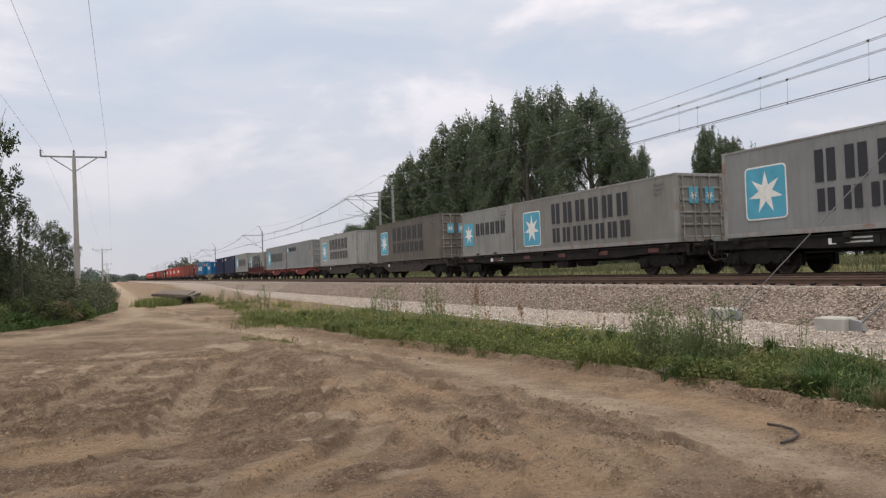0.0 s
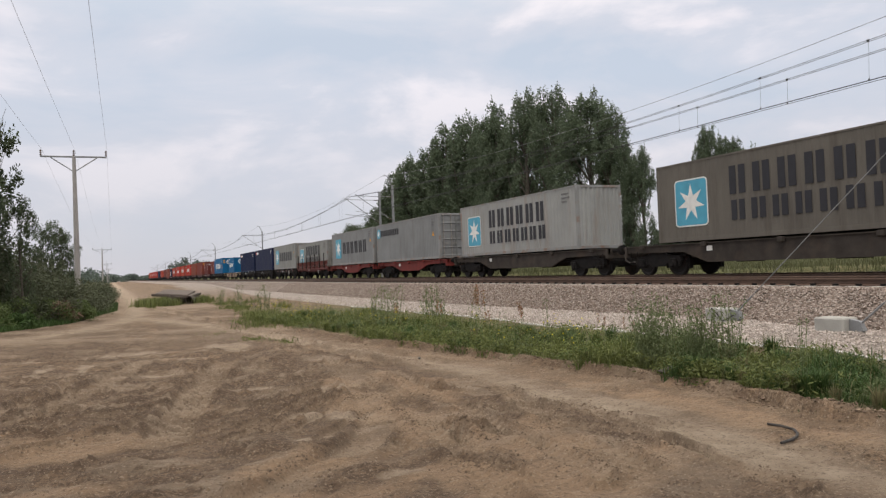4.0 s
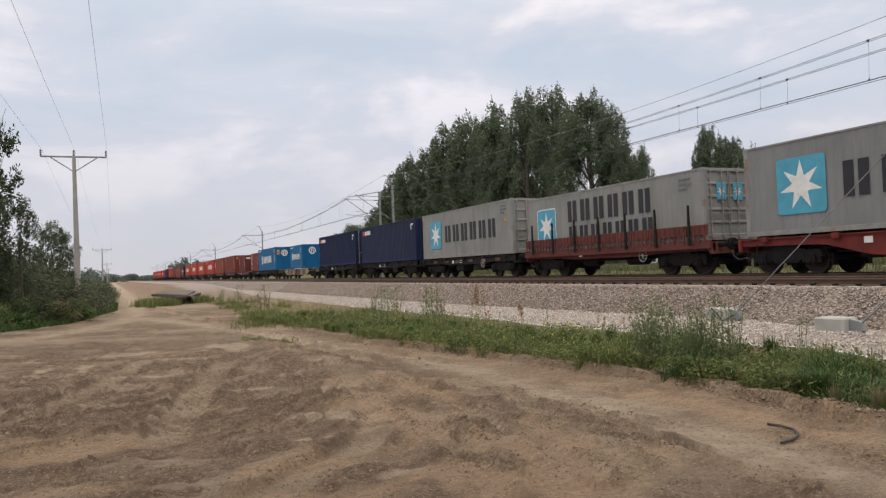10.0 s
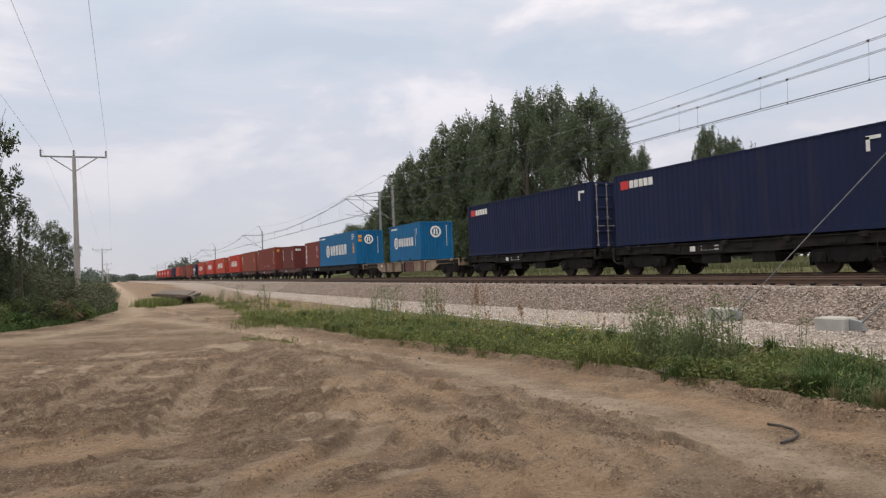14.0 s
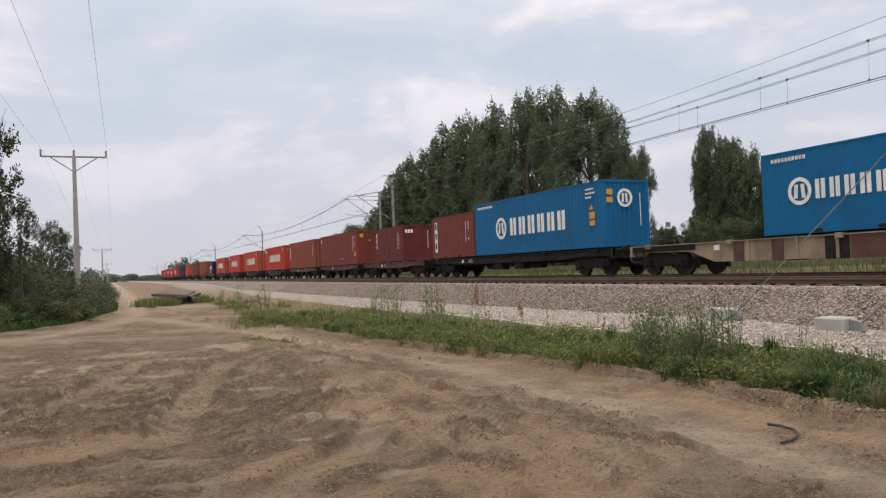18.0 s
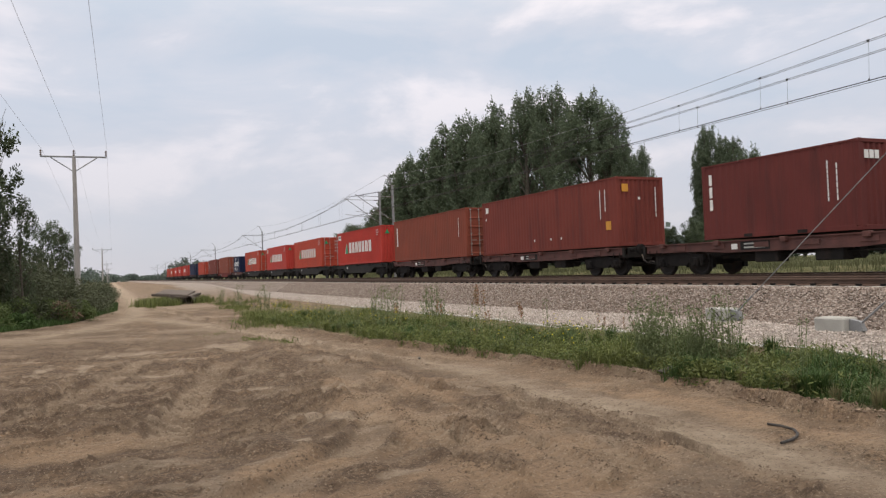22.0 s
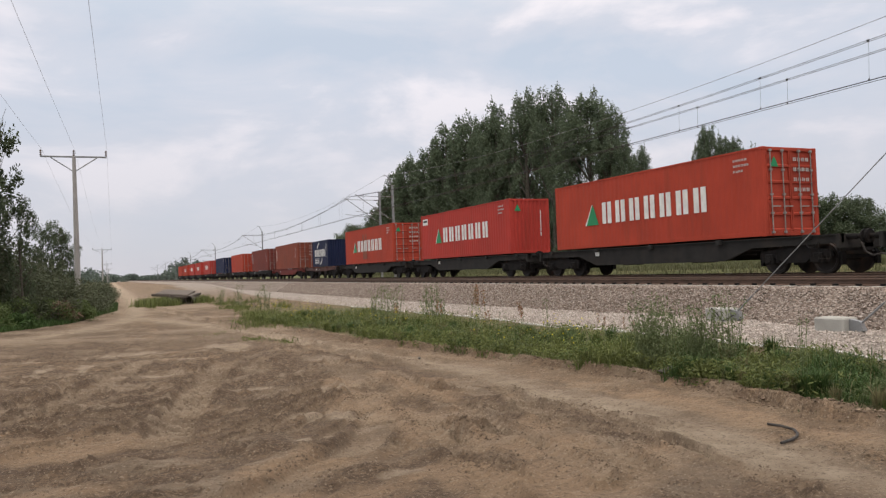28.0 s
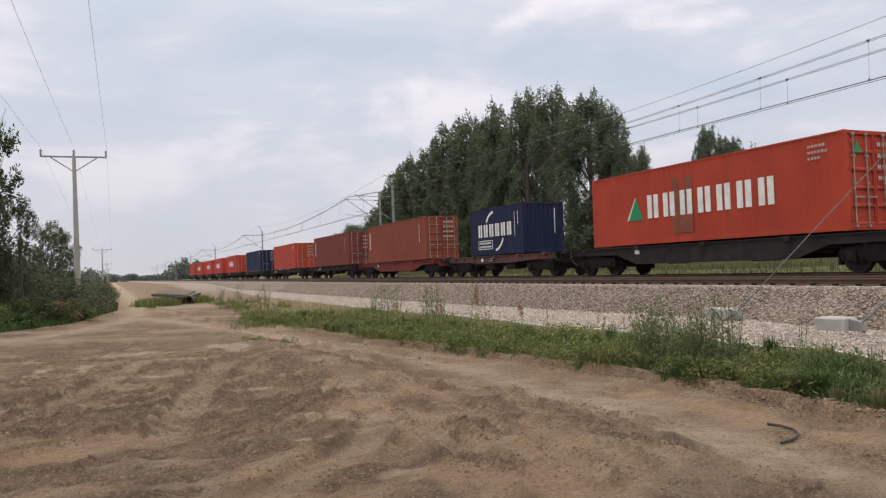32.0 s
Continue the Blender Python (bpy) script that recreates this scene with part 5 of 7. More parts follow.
def make_wagon(length, kind, fm, label, detail):
    w = tagged(new("container_wagon"), label, "wagon", "wagons of the train")
    hb = length / 2 - 0.6
    top = DECK_Z - RAIL_Z - 0.06
    for s in (-1, 1):
        def side(bm):
            prism(bm, sill(kind, hb, s), *sorted((s * 1.06, s * 1.16)), "x")
            if kind != "stake":
                box(bm, *sorted((s * 1.0, s * 1.22)), -hb, hb, top - 0.035, top)
        bm = bmesh.new()
        side(bm)
        part("side_sill", bm, fm, w)
    for e in (-1, 1):
        bm = bmesh.new()
        rbox(bm, -1.25, 1.25, *sorted((e * (hb - 0.12), e * hb)), top - 0.42, top, 0.015)
        part("headstock", bm, fm if kind != "flat" else M_UNDER, w)
        for s in (-0.875, 0.875):
            bm = bmesh.new()
            buffer_mesh(bm, s, e, e * hb)
            part("buffer", bm, M_BOGIE, w)
        bm = bmesh.new()
        tube(bm, [(0, e * hb, 1.03), (0, e * (hb + 0.35), 1.03), (0, e * (hb + 0.5), 0.93), (0, e * (hb + 0.6), 0.98)], 0.05, 8)
        part("coupling_hook", bm, M_BOGIE, w)
        bm = bmesh.new()
        tube(bm, [(-0.35, e * hb, 0.9), (-0.37, e * (hb + 0.15), 0.62), (-0.35, e * (hb + 0.35), 0.5), (-0.3, e * (hb + 0.6), 0.55)], 0.03, 6)
        part("brake_hose", bm, M_RUBBER, w)
        bm = bmesh.new()
        tube(bm, [(-1.2, e * (hb - 0.35), 0.95), (-1.2, e * (hb - 0.35), 0.45), (-1.2, e * (hb - 0.75), 0.45), (-1.2, e * (hb - 0.75), 0.95)], 0.018, 5)
        part("step", bm, M_UNDER, w)
        bog = part("bogie", cached(("bogie",), bogie_frame, M_BOGIE), M_BOGIE, w)
        bog.location = (0, e * (hb - 1.75), 0)
        for a in (-0.9, 0.9):
            ws = part("wheelset", cached(("wheelset",), wheelset_mesh, M_WHEEL), M_WHEEL, bog)
            ws.location = (0, a, 0.46)
            WHEELS.append(ws)
    bm = bmesh.new()
    box(bm, -0.18, 0.18, -hb, hb, top - 0.5, top - 0.05)
    n = int(length / 1.6)
    for k in range(n + 1):
        y = -hb + 0.3 + (2 * hb - 0.6) * k / n
        box(bm, -1.05, 1.05, y - 0.07, y + 0.07, top - 0.24, top - 0.01)
    part("centre_beam", bm, M_UNDER, w)
    bm = bmesh.new()
    for a in (-0.32, 0.18):   # brake gear between the bogies
        tube(bm, [(-0.5, hb * a, 0.62), (-0.5, hb * a + 1.1, 0.62)], 0.2, 10)
    tube(bm, [(-0.85, -hb + 3.4, 0.66), (-0.85, hb - 3.4, 0.66)], 0.03, 6)
    tube(bm, [(-1.0, -hb + 3.0, 0.78), (-1.0, hb - 3.0, 0.78)], 0.02, 6)
    part("brake_gear", bm, M_UNDER, w)
    # twist-lock brackets and label plates along the sill
    for k in range(5):
        y = -hb + 1.1 + (2 * hb - 2.2) * k / 4
        bm = bmesh.new()
        rbox(bm, -1.30, -1.1, y - 0.11, y + 0.11, top - 0.13, top + 0.03, 0.012)
        part("lock_bracket", bm, fm, w)
    bm = bmesh.new()
    y0 = hb - 4.6
    box(bm, -1.178, -1.162, y0 - 0.16, y0 + 0.10, top - 0.30, top - 0.12)
    part("white_plate", bm, M_WHITE, w, "white data plate")
    if kind == "flat":
        bm = bmesh.new()
        box(bm, -1.176, -1.162, y0 - 1.5, y0 - 0.3, top - 0.34, top - 0.06)
        part("data_panel", bm, M_DARKFRAME, w)
        for z in (0.16, 0.28):
            bm = bmesh.new()
            box(bm, -1.182, -1.174, y0 - 1.3, y0 - 0.45, top - z, top - z + 0.05)
            part("data_mark", bm, mat("faded_white", (0.4, 0.4, 0.38), 0.7, 0, 0.3, 14, 0.0), w, "faded white stencil bar")
        for k in range(6):
            y = -hb + 2.0 + (2 * hb - 4.0) * k / 5
            bm = bmesh.new()
            rbox(bm, -1.19, -1.15, y - 0.30, y + 0.30, top - 0.27, top - 0.09, 0.01)
            part("stake_pocket", bm, M_BRFRAME if detail else M_UNDER, w)
        for y in (-1.9, 0.4):
            bm = bmesh.new()
            rbox(bm, -1.05, -0.55, y, y + 0.95, 0.40, 0.78, 0.03)
            part("equipment_box", bm, M_UNDER, w)
    if kind == "beige":
        for a, b, m, lab in ((0.04, 0.09, M_BRFRAME, "rusty brown panel"), (0.22, 0.27, M_BRFRAME, "rusty brown panel"), (0.44, 0.53, M_UNDER, "dark recess panel"), (0.535, 0.73, M_BRFRAME, "rusty brown panel"), (0.86, 0.96, M_BRFRAME, "rusty brown panel")):
            bm = bmesh.new()
            box(bm, -1.185, -1.162, 4.4 - 8.8 * b, 4.4 - 8.8 * a, 0.44, top - 0.04)
            part("recess_panel", bm, m, w, lab)
        for e in (-1, 1):   # grimy ends over the bogies
            bm = bmesh.new()
            box(bm, -1.182, -1.162, *sorted((e * hb, e * (hb - 3.6))), top - 0.25, top - 0.04)
            part("end_plate", bm, M_UNDER, w, "soot-dark end plate")
        bm = bmesh.new()
        for a in (3.4, 1.5, -2.1, -3.9, 0.1):
            box(bm, -1.21, -1.162, a - 0.05, a + 0.05, 0.46, top - 0.04)
        part("rib", bm, fm, w)
    if kind == "stake":
        for k in range(12):   # hinged side boards
            y0 = -hb + 0.08 + (2 * hb - 0.16) * k / 12
            y1 = y0 + (2 * hb - 0.16) / 12 - 0.04
            bm = bmesh.new()
            rbox(bm, -1.34, -1.27, y0, y1, top + 0.24, top + 0.62, 0.01)
            for j in range(4):
                yy = y0 + 0.12 + j * (y1 - y0 - 0.24) / 3
                box(bm, -1.37, -1.335, yy - 0.03, yy + 0.03, top + 0.0, top + 0.6)
            part("side_board", bm, fm, w)
        bm = bmesh.new()
        box(bm, -1.33, -1.20, -hb, hb, top - 0.22, top + 0.06)
        part("board_rail", bm, fm, w)
        for k in range(7):
            y = -hb + 0.9 + (2 * hb - 1.8) * k / 6
            bm = bmesh.new()
            prism(bm, ((y - 0.055, top - 0.1), (y + 0.055, top - 0.1), (y + 0.025, top + 1.35), (y - 0.025, top + 1.35)), -1.44, -1.37, "x")
            part("stake", bm, M_UNDER, w)
    if detail == 2:   # hand brake wheel
        bm = bmesh.new()
        y = -hb * 0.42
        pts = [(-1.26, y + 0.23 * math.cos(radians(a)), 0.78 + 0.23 * math.sin(radians(a))) for a in range(0, 361, 20)]
        tube(bm, pts, 0.018, 5)
        for a in (0, 45, 90, 135):
            tube(bm, [(-1.26, y + 0.22 * math.cos(radians(a)), 0.78 + 0.22 * math.sin(radians(a))), (-1.26, y - 0.22 * math.cos(radians(a)), 0.78 - 0.22 * math.sin(radians(a)))], 0.011, 4)
        tube(bm, [(-1.26, y, 0.78), (-1.0, y, 0.78)], 0.02, 5)
        part("brake_wheel", bm, M_BAR, w, "grey hand brake wheel")
    return w


WHEELS = []
# start and end along the train, frame type, paint, label, extra detail
WAGONS = (
    (0.6, 20.36, "flat", M_UNDER, "black flat container wagon with four axles", 0),
    (20.36, 41.6, "flat", M_UNDER, "black sixty-foot container wagon", 1),
    (41.6, 58.3, "belly", M_DUSTY, "dusty brown-grey wagon with deep side sills", 0),
    (58.3, 74.8, "belly", M_DUSTY, "dusty brown-grey wagon with deep side sills", 0),
    (74.8, 89.07, "arch", M_REDFRAME, "red-brown wagon with arched side sills", 0),
    (89.07, 102.7, "arch", M_REDFRAME, "red-brown wagon with arched side sills", 0),
    (102.7, 116.55, "stake", M_STAKE, "red-brown stake wagon with low side boards", 2),
    (116.55, 130.2, "flat", M_UNDER, "black flat wagon with hand brake wheel", 2),
    (130.2, 143.9, "flat", M_UNDER, "black flat container wagon with four axles", 0),
    (143.9, 157.7, "flat", M_UNDER, "black flat container wagon with four axles", 0),
    (157.7, 177.8, "beige", M_BEIGE, "weathered beige wagon with dark recess panels", 0),
    (177.8, 198.2, "flat", M_UNDER, "black sixty-foot container wagon", 0),
    (198.2, 212.8, "flat", M_BRFRAME, "brown flat wagon with stake pockets", 1),
    (212.8, 227.0, "flat", M_BRFRAME, "brown flat wagon with stake pockets", 1),
    (227.0, 241.5, "flat", M_BRFRAME, "brown flat wagon with stake pockets", 1),
    (241.5, 258.0, "belly", M_DARKFRAME, "dark grey wagon with deep side sills", 0),
    (258.0, 275.6, "belly", M_DARKFRAME, "dark grey wagon with deep side sills", 0),
    (275.6, 292.6, "belly", M_DARKFRAME, "dark grey wagon with deep side sills", 0),
    (292.6, 310.4, "belly", M_DARKFRAME, "dark grey wagon with deep side sills", 0),
    (310.4, 324.0, "flat", M_BRFRAME, "brown flat wagon with stake pockets", 1),
    (324.0, 342.0, "arch", M_REDFRAME, "red-brown wagon with arched side sills", 0),
    (342.0, 361.0, "flat", M_UNDER, "black flat container wagon with four axles", 0),
    (361.0, 382.5, "flat", M_UNDER, "black sixty-foot container wagon", 0),
    (382.5, 404.0, "flat", M_UNDER, "black sixty-foot container wagon", 0),
    (404.0, 424.6, "flat", M_UNDER, "black flat container wagon with four axles", 0),
    (424.6, 441.5, "belly", M_DARKFRAME, "dark grey wagon with deep side sills", 0),
    (441.5, 458.9, "belly", M_DARKFRAME, "dark grey wagon with deep side sills", 0),
    (458.9, 476.8, "belly", M_DARKFRAME, "dark grey wagon with deep side sills", 0),
    (476.8, 495.0, "belly", M_DARKFRAME, "dark grey wagon with deep side sills", 0),
)
TRAIN = []       # moving things with their place along the train and height
for p0, p1, kind, fm, label, detail in WAGONS:
    TRAIN.append((make_wagon(p1 - p0, kind, fm, label, detail), (p0 + p1) / 2, RAIL_Z))
for p0, L, H, m, doors, marks, label in LOAD:
    c = make_container("shipping_container", L, H, m, doors, label, M_GREYFRAME if m in (M_GREY, M_GREY2, M_PALE, M_WORN) else None, 0.036 if "ribbed" in label else 0.012)
    marks(c, L, H)
    if doors:
        if marks is grey_two:
            door_emblems(c, L, H)
        else:
            door_marks(c, L, H, M_FAINT if m in (M_GREY, M_GREY2, M_PALE, M_WORN) else M_STENCIL)
    TRAIN.append((c, p0 + L / 2, DECK_Z))


def travelled(t):
    """Metres that the train has run since the start."""
    u = t / 32.0
    return 263.389 * u + 6.506 * u ** 2 + 19.932 * u ** 3 - 8.602 * u ** 4


def motions():
    for ob, place, z in TRAIN:
        walk(ob, [(float(t), pose(TRACK_X, place - travelled(t), z)) for t in range(33)])
    # wheels roll: one row for each fifth of a turn
    turn = 2 * math.pi * 0.46 / 5
    n = int(travelled(32.0) / turn)
    times = np.interp(np.arange(n + 1) * turn, [travelled(k / 20) for k in range(641)], [k / 20 for k in range(641)])
    rows = [(float(t), pose(0, 0, 0, 72.0 * (k % 5))) for k, t in enumerate(times)] + [(32.0, pose(0, 0, 0, math.degrees(travelled(32.0) / 0.46) % 360))]
    for ws in WHEELS:
        y = ws.location.y
        walk(ws, [(t, Matrix.Translation((0, y, 0.46)) @ m) for t, m in rows])


# ---- overhead line of the railway ----
MAST_X = 23.25
MAST_YS = (66.5, 127.0, 190.0, 253.0, 316.0, 380.0, 450.0)


def lattice_mast(bm, h):
    """Two channels joined by flat battens."""
    for s in (-1, 1):
        prism(bm, ((-0.07, s * 0.12 - 0.025), (0.07, s * 0.12 - 0.025), (0.07, s * 0.12 + 0.025), (-0.07, s * 0.12 + 0.025)), 0.0, h, "z")
    for k in range(int(h / 0.8)):
        box(bm, -0.075, -0.068, -0.12, 0.12, 0.4 + 0.8 * k, 0.52 + 0.8 * k)
        box(bm, 0.068, 0.075, -0.12, 0.12, 0.4 + 0.8 * k, 0.52 + 0.8 * k)


def insulator(bm, a, b, r=0.055, n=5):
    a, b = Vector(a), Vector(b)
    for k in range(n):
        u, v = a.lerp(b, (k + 0.15) / n), a.lerp(b, (k + 0.75) / n)
        tube(bm, [u, v], [r, r * 0.55], 8)
    tube(bm, [a, b], r * 0.35, 6)


def make_mast(y, x=MAST_X, arms=((0.0, 1.0),), horn=True, h=9.0):
    m = tagged(new("catenary_mast"), "grey steel railway mast with cantilever arm", "mast", "masts along the railway")
    m.location = (x, y, 0.0)
    bm = bmesh.new()
    rbox(bm, -0.35, 0.35, -0.35, 0.35, -0.3, 0.75, 0.03)
    part("footing", bm, M_CONC, m)
    bm = bmesh.new()
    lattice_mast(bm, h)
    part("mast_post", bm, M_STEEL, m)
    if horn:
        bm = bmesh.new()
        tube(bm, [(0, 0, h - 0.5), (-0.15, 0, h + 0.25), (-0.45, 0, h + 0.8), (-0.75, 0, h + 0.92), (-0.8, 0, h + 0.8)], 0.04, 6)
        part("horn_bracket", bm, M_STEEL, m)
    for dy, _ in arms:
        reach = TRACK_X - x
        bm = bmesh.new()
        tube(bm, [(0, dy, 8.25), (reach * 1.15, dy, 8.32)], 0.028, 6)
        tube(bm, [(reach * 1.15, dy, 8.45), (reach * 0.08, dy, 6.2)], 0.032, 6)
        tube(bm, [(reach * 0.2, dy, 6.55), (reach * 1.15, dy, 6.95)], 0.022, 6)
        part("cantilever_arm", bm, M_STEEL, m)
        bm = bmesh.new()
        insulator(bm, (reach * 0.04, dy, 8.25), (reach * 0.2, dy, 8.26))
        insulator(bm, (reach * 0.06, dy, 6.16), (reach * 0.16, dy, 6.37))
        part("insulator", bm, M_INSUL, m)
    return m


for k, y in enumerate(MAST_YS):
    make_mast(y, horn=k > 0)
make_mast(63.2, MAST_X + 0.1, h=9.3)
make_mast(3.6, MAST_X)
make_mast(4.2, 12.6, (), False)
make_mast(0.9, 12.1, (), False)
make_mast(-58.0, MAST_X)


def sag_line(x0, z0, x1, z1, y0, y1, sag, n=14):
    return [(x0 + (x1 - x0) * k / n, y0 + (y1 - y0) * k / n, z0 + (z1 - z0) * k / n - 4 * sag * (k / n) * (1 - k / n)) for k in range(n + 1)]


def make_wire(name, label, spans, r, material=M_WIRE):
    bm = bmesh.new()
    pts = []
    for s in spans:
        pts += s if not pts else s[1:]
    tube(bm, pts, r, 5)
    return tagged(new(name, mesh_of(name, bm, material)), label, "wire")


SUPPORTS = (-58.0, 3.6) + MAST_YS
pairs = list(zip(SUPPORTS, SUPPORTS[1:]))
# messenger cables: offset from the track, heights at the supports, sag in the near span and in the others
MESSENGERS = ((-0.16, (8.4, 8.2, 8.6), 0.91, 1.25), (0.12, (8.0, 7.72, 8.6), 0.74, 1.05))


def messenger_span(dx, heights, near, other, k):
    a, b = pairs[k]
    z0 = heights[k] if k < 3 else 8.4
    z1 = heights[k + 1] if k < 2 else 8.4
    return sag_line(TRACK_X + dx, z0, TRACK_X + dx, z1, a, b, near if k == 1 else other, 24)


for dx, heights, near, other in MESSENGERS:
    for shift, drop in ((0.0, 0.0), (0.06, 0.03)):
        spans = [[(x + shift, y, z - drop) for x, y, z in messenger_span(dx, heights, near, other, k)] for k in range(len(pairs))]
        make_wire("messenger_wire", "sagging messenger cable above the track", spans, 0.0088)
for dx in (-0.16, -0.11, 0.12):
    make_wire("contact_wire", "taut contact wire above the track", [sag_line(TRACK_X + dx, 6.60, TRACK_X + dx, 6.60, a, b, 0.02) for a, b in pairs], 0.009)
FEEDER_X = MAST_X - 0.78
feeder = [sag_line(FEEDER_X, 9.8, FEEDER_X, 9.74, -58.0, 3.6, 1.1), sag_line(FEEDER_X, 9.74, FEEDER_X, 10.15, 3.6, 63.2, 1.24, 24), sag_line(FEEDER_X, 10.15, FEEDER_X, 9.8, 63.2, 127.0, 1.1)]
feeder += [sag_line(FEEDER_X, 9.8, FEEDER_X, 9.8, a, b, 1.05) for a, b in pairs[3:]]
make_wire("feeder_wire", "thin wire along the tops of the masts", feeder, 0.010, M_FEEDER)


def droppers():
    for (dx, heights, near, other), first, step in zip(MESSENGERS, (6.56, 5.2), (3.95, 4.12)):
        for k in (1, 2):
            a, b = pairs[k]
            line = messenger_span(dx, heights, near, other, k)
            y = first if k == 1 else a + 3.0
            while y < b - 2.0:
                z = float(np.interp(y, [p[1] for p in line], [p[2] for p in line]))
                bm = bmesh.new()
                tube(bm, [(TRACK_X + dx, y, 6.60), (TRACK_X + dx, y - 0.04, z)], 0.0045, 4)
                box(bm, TRACK_X + dx - 0.015, TRACK_X + dx + 0.015, y - 0.06, y + 0.01, z - 0.05, z + 0.02)
                box(bm, TRACK_X + dx - 0.015, TRACK_X + dx + 0.015, y - 0.02, y + 0.02, 6.585, 6.635)
                tagged(new("dropper", mesh_of("dropper", bm, M_WIRE)), "thin dropper between messenger and contact wire", "dropper", "droppers of the overhead line")
                y += step * k


droppers()


# ---- anchor blocks with guys ----
def anchor_block(x, y, top, z, mast, label, strap):
    b = tagged(new("anchor_block"), label, "concrete block", "anchor blocks beside the track")
    b.location, b.rotation_euler = (x, y, z), (0, 0, radians(4))
    bm = bmesh.new()
    rbox(bm, -0.23, 0.23, -0.29, 0.29, -0.25, 0.34, 0.025)
    part("block", bm, M_CONC, b)
    bm = bmesh.new()
    prism(bm, ((-0.56, 0.12), (-0.30, -0.02), (-0.30, 0.32), (-0.50, 0.28)), -0.06, 0.06, "x")
    part("anchor_plate", bm, M_STEEL, b, "grey steel anchor plate")
    bm = bmesh.new()
    if strap:
        tube(bm, [(-0.24, 0.08, 0.345), (-0.248, -0.08, 0.22), (-0.248, -0.22, 0.08), (-0.24, -0.32, 0.10), (-0.1, -0.42, 0.20)], 0.016, 5)
        part("earth_strap", bm, M_RUBBER, b, "black earthing strap")
    bm = bmesh.new()
    a = Vector((0, -0.36 if strap else -0.44, 0.20))
    e = Vector((mast[0] - x, mast[1] - y, top - z))
    tube(bm, [a, a + (e - a) * 0.06], 0.02, 6)
    tube(bm, [a, e], 0.010, 6)
    part("guy_wire", bm, M_STEEL, b, "taut steel guy")
    return b


anchor_block(12.75, 13.04, 7.4, 0.12, (12.6, 4.35), "concrete guy anchor block with earthing strap, beside tall weeds", True)
anchor_block(12.22, 9.68, 7.4, 0.09, (12.1, 1.05), "pale concrete guy anchor block on the gravel bench", False)


# ---- power line on the left ----
POLE_X = -1.60


def power_pole(y, lean, h=8.1):
    p = tagged(new("utility_pole"), "grey concrete utility pole with flat crossarm", "utility pole", "poles of the power line")
    p.location, p.rotation_euler = (POLE_X - (0.9 if y < 0 else 0.0), y, 0), (0, radians(lean), 0)
    bm = bmesh.new()
    tube(bm, [(0, 0, -0.5), (0, 0, h * 0.5), (0, 0, h - 0.1)], [0.165, 0.125, 0.085], 14)
    part("shaft", bm, M_POLE, p)
    bm = bmesh.new()
    rbox(bm, -1.52, 1.52, -0.035, 0.035, h - 0.17, h - 0.09, 0.01)
    part("crossarm", bm, M_STEEL, p)
    for s in (-1, 1):
        bm = bmesh.new()
        tube(bm, [(s * 1.05, 0, h - 0.18), (s * 0.08, 0, h - 0.85)], 0.028, 6)
        part("brace", bm, M_STEEL, p)
    for s in (-1.49, 0.0, 1.49):
        bm = bmesh.new()
        insulator(bm, (s, 0, h - 0.08), (s, 0, h + 0.22), 0.065, 3)
        part("insulator", bm, M_INSUL, p)
    return p


POLE_YS = (-58.0, 42.0, 146.0, 270.0, 390.0)
for y in POLE_YS:
    power_pole(y, -0.4 if y == 42.0 else 0.0, 8.1 if y < 100 else 7.3)
for s in (-1.49, 0.0, 1.49):
    make_wire("power_line", "thin bare conductor of the power line",
              [sag_line(POLE_X + s - (0.9 if a < 0 else 0.0), 8.32, POLE_X + s, 8.32, a, b, 1.0, 20) for a, b in zip(POLE_YS, POLE_YS[1:])], 0.0042, M_FEEDER)


# ---- plants ----
def cards(centers, size, r, up=0.3, aspect=0.6):
    """Leaf blades: bent rhombs at the centres, random turn. Returns verts and quads."""
    n = len(centers)
    d = r.normal(size=(n, 3))
    d[:, 2] = d[:, 2] * 0.6 + up
    d /= np.linalg.norm(d, axis=1)[:, None]
    q = r.normal(size=(n, 3))
    w = np.cross(d, q)
    w /= np.linalg.norm(w, axis=1)[:, None] + 1e-9
    s = (size * (0.6 + 0.8 * r.rand(n)))[:, None]
    c = np.asarray(centers)
    v = np.stack([c - d * s, c + w * s * aspect, c + d * s, c - w * s * aspect], 1).reshape(-1, 3)
    f = np.arange(4 * n).reshape(n, 4)
    return v, f


def clump_cloud(centers, radii, per, r, flat_z=0.8):
    pts = r.normal(size=(len(centers), per, 3))
    pts /= np.linalg.norm(pts, axis=2)[..., None] + 1e-9
    pts *= (r.rand(len(centers), per, 1) ** 0.45)
    pts[..., 2] *= flat_z
    return (np.asarray(centers)[:, None, :] + pts * np.asarray(radii)[:, None, None]).reshape(-1, 3)


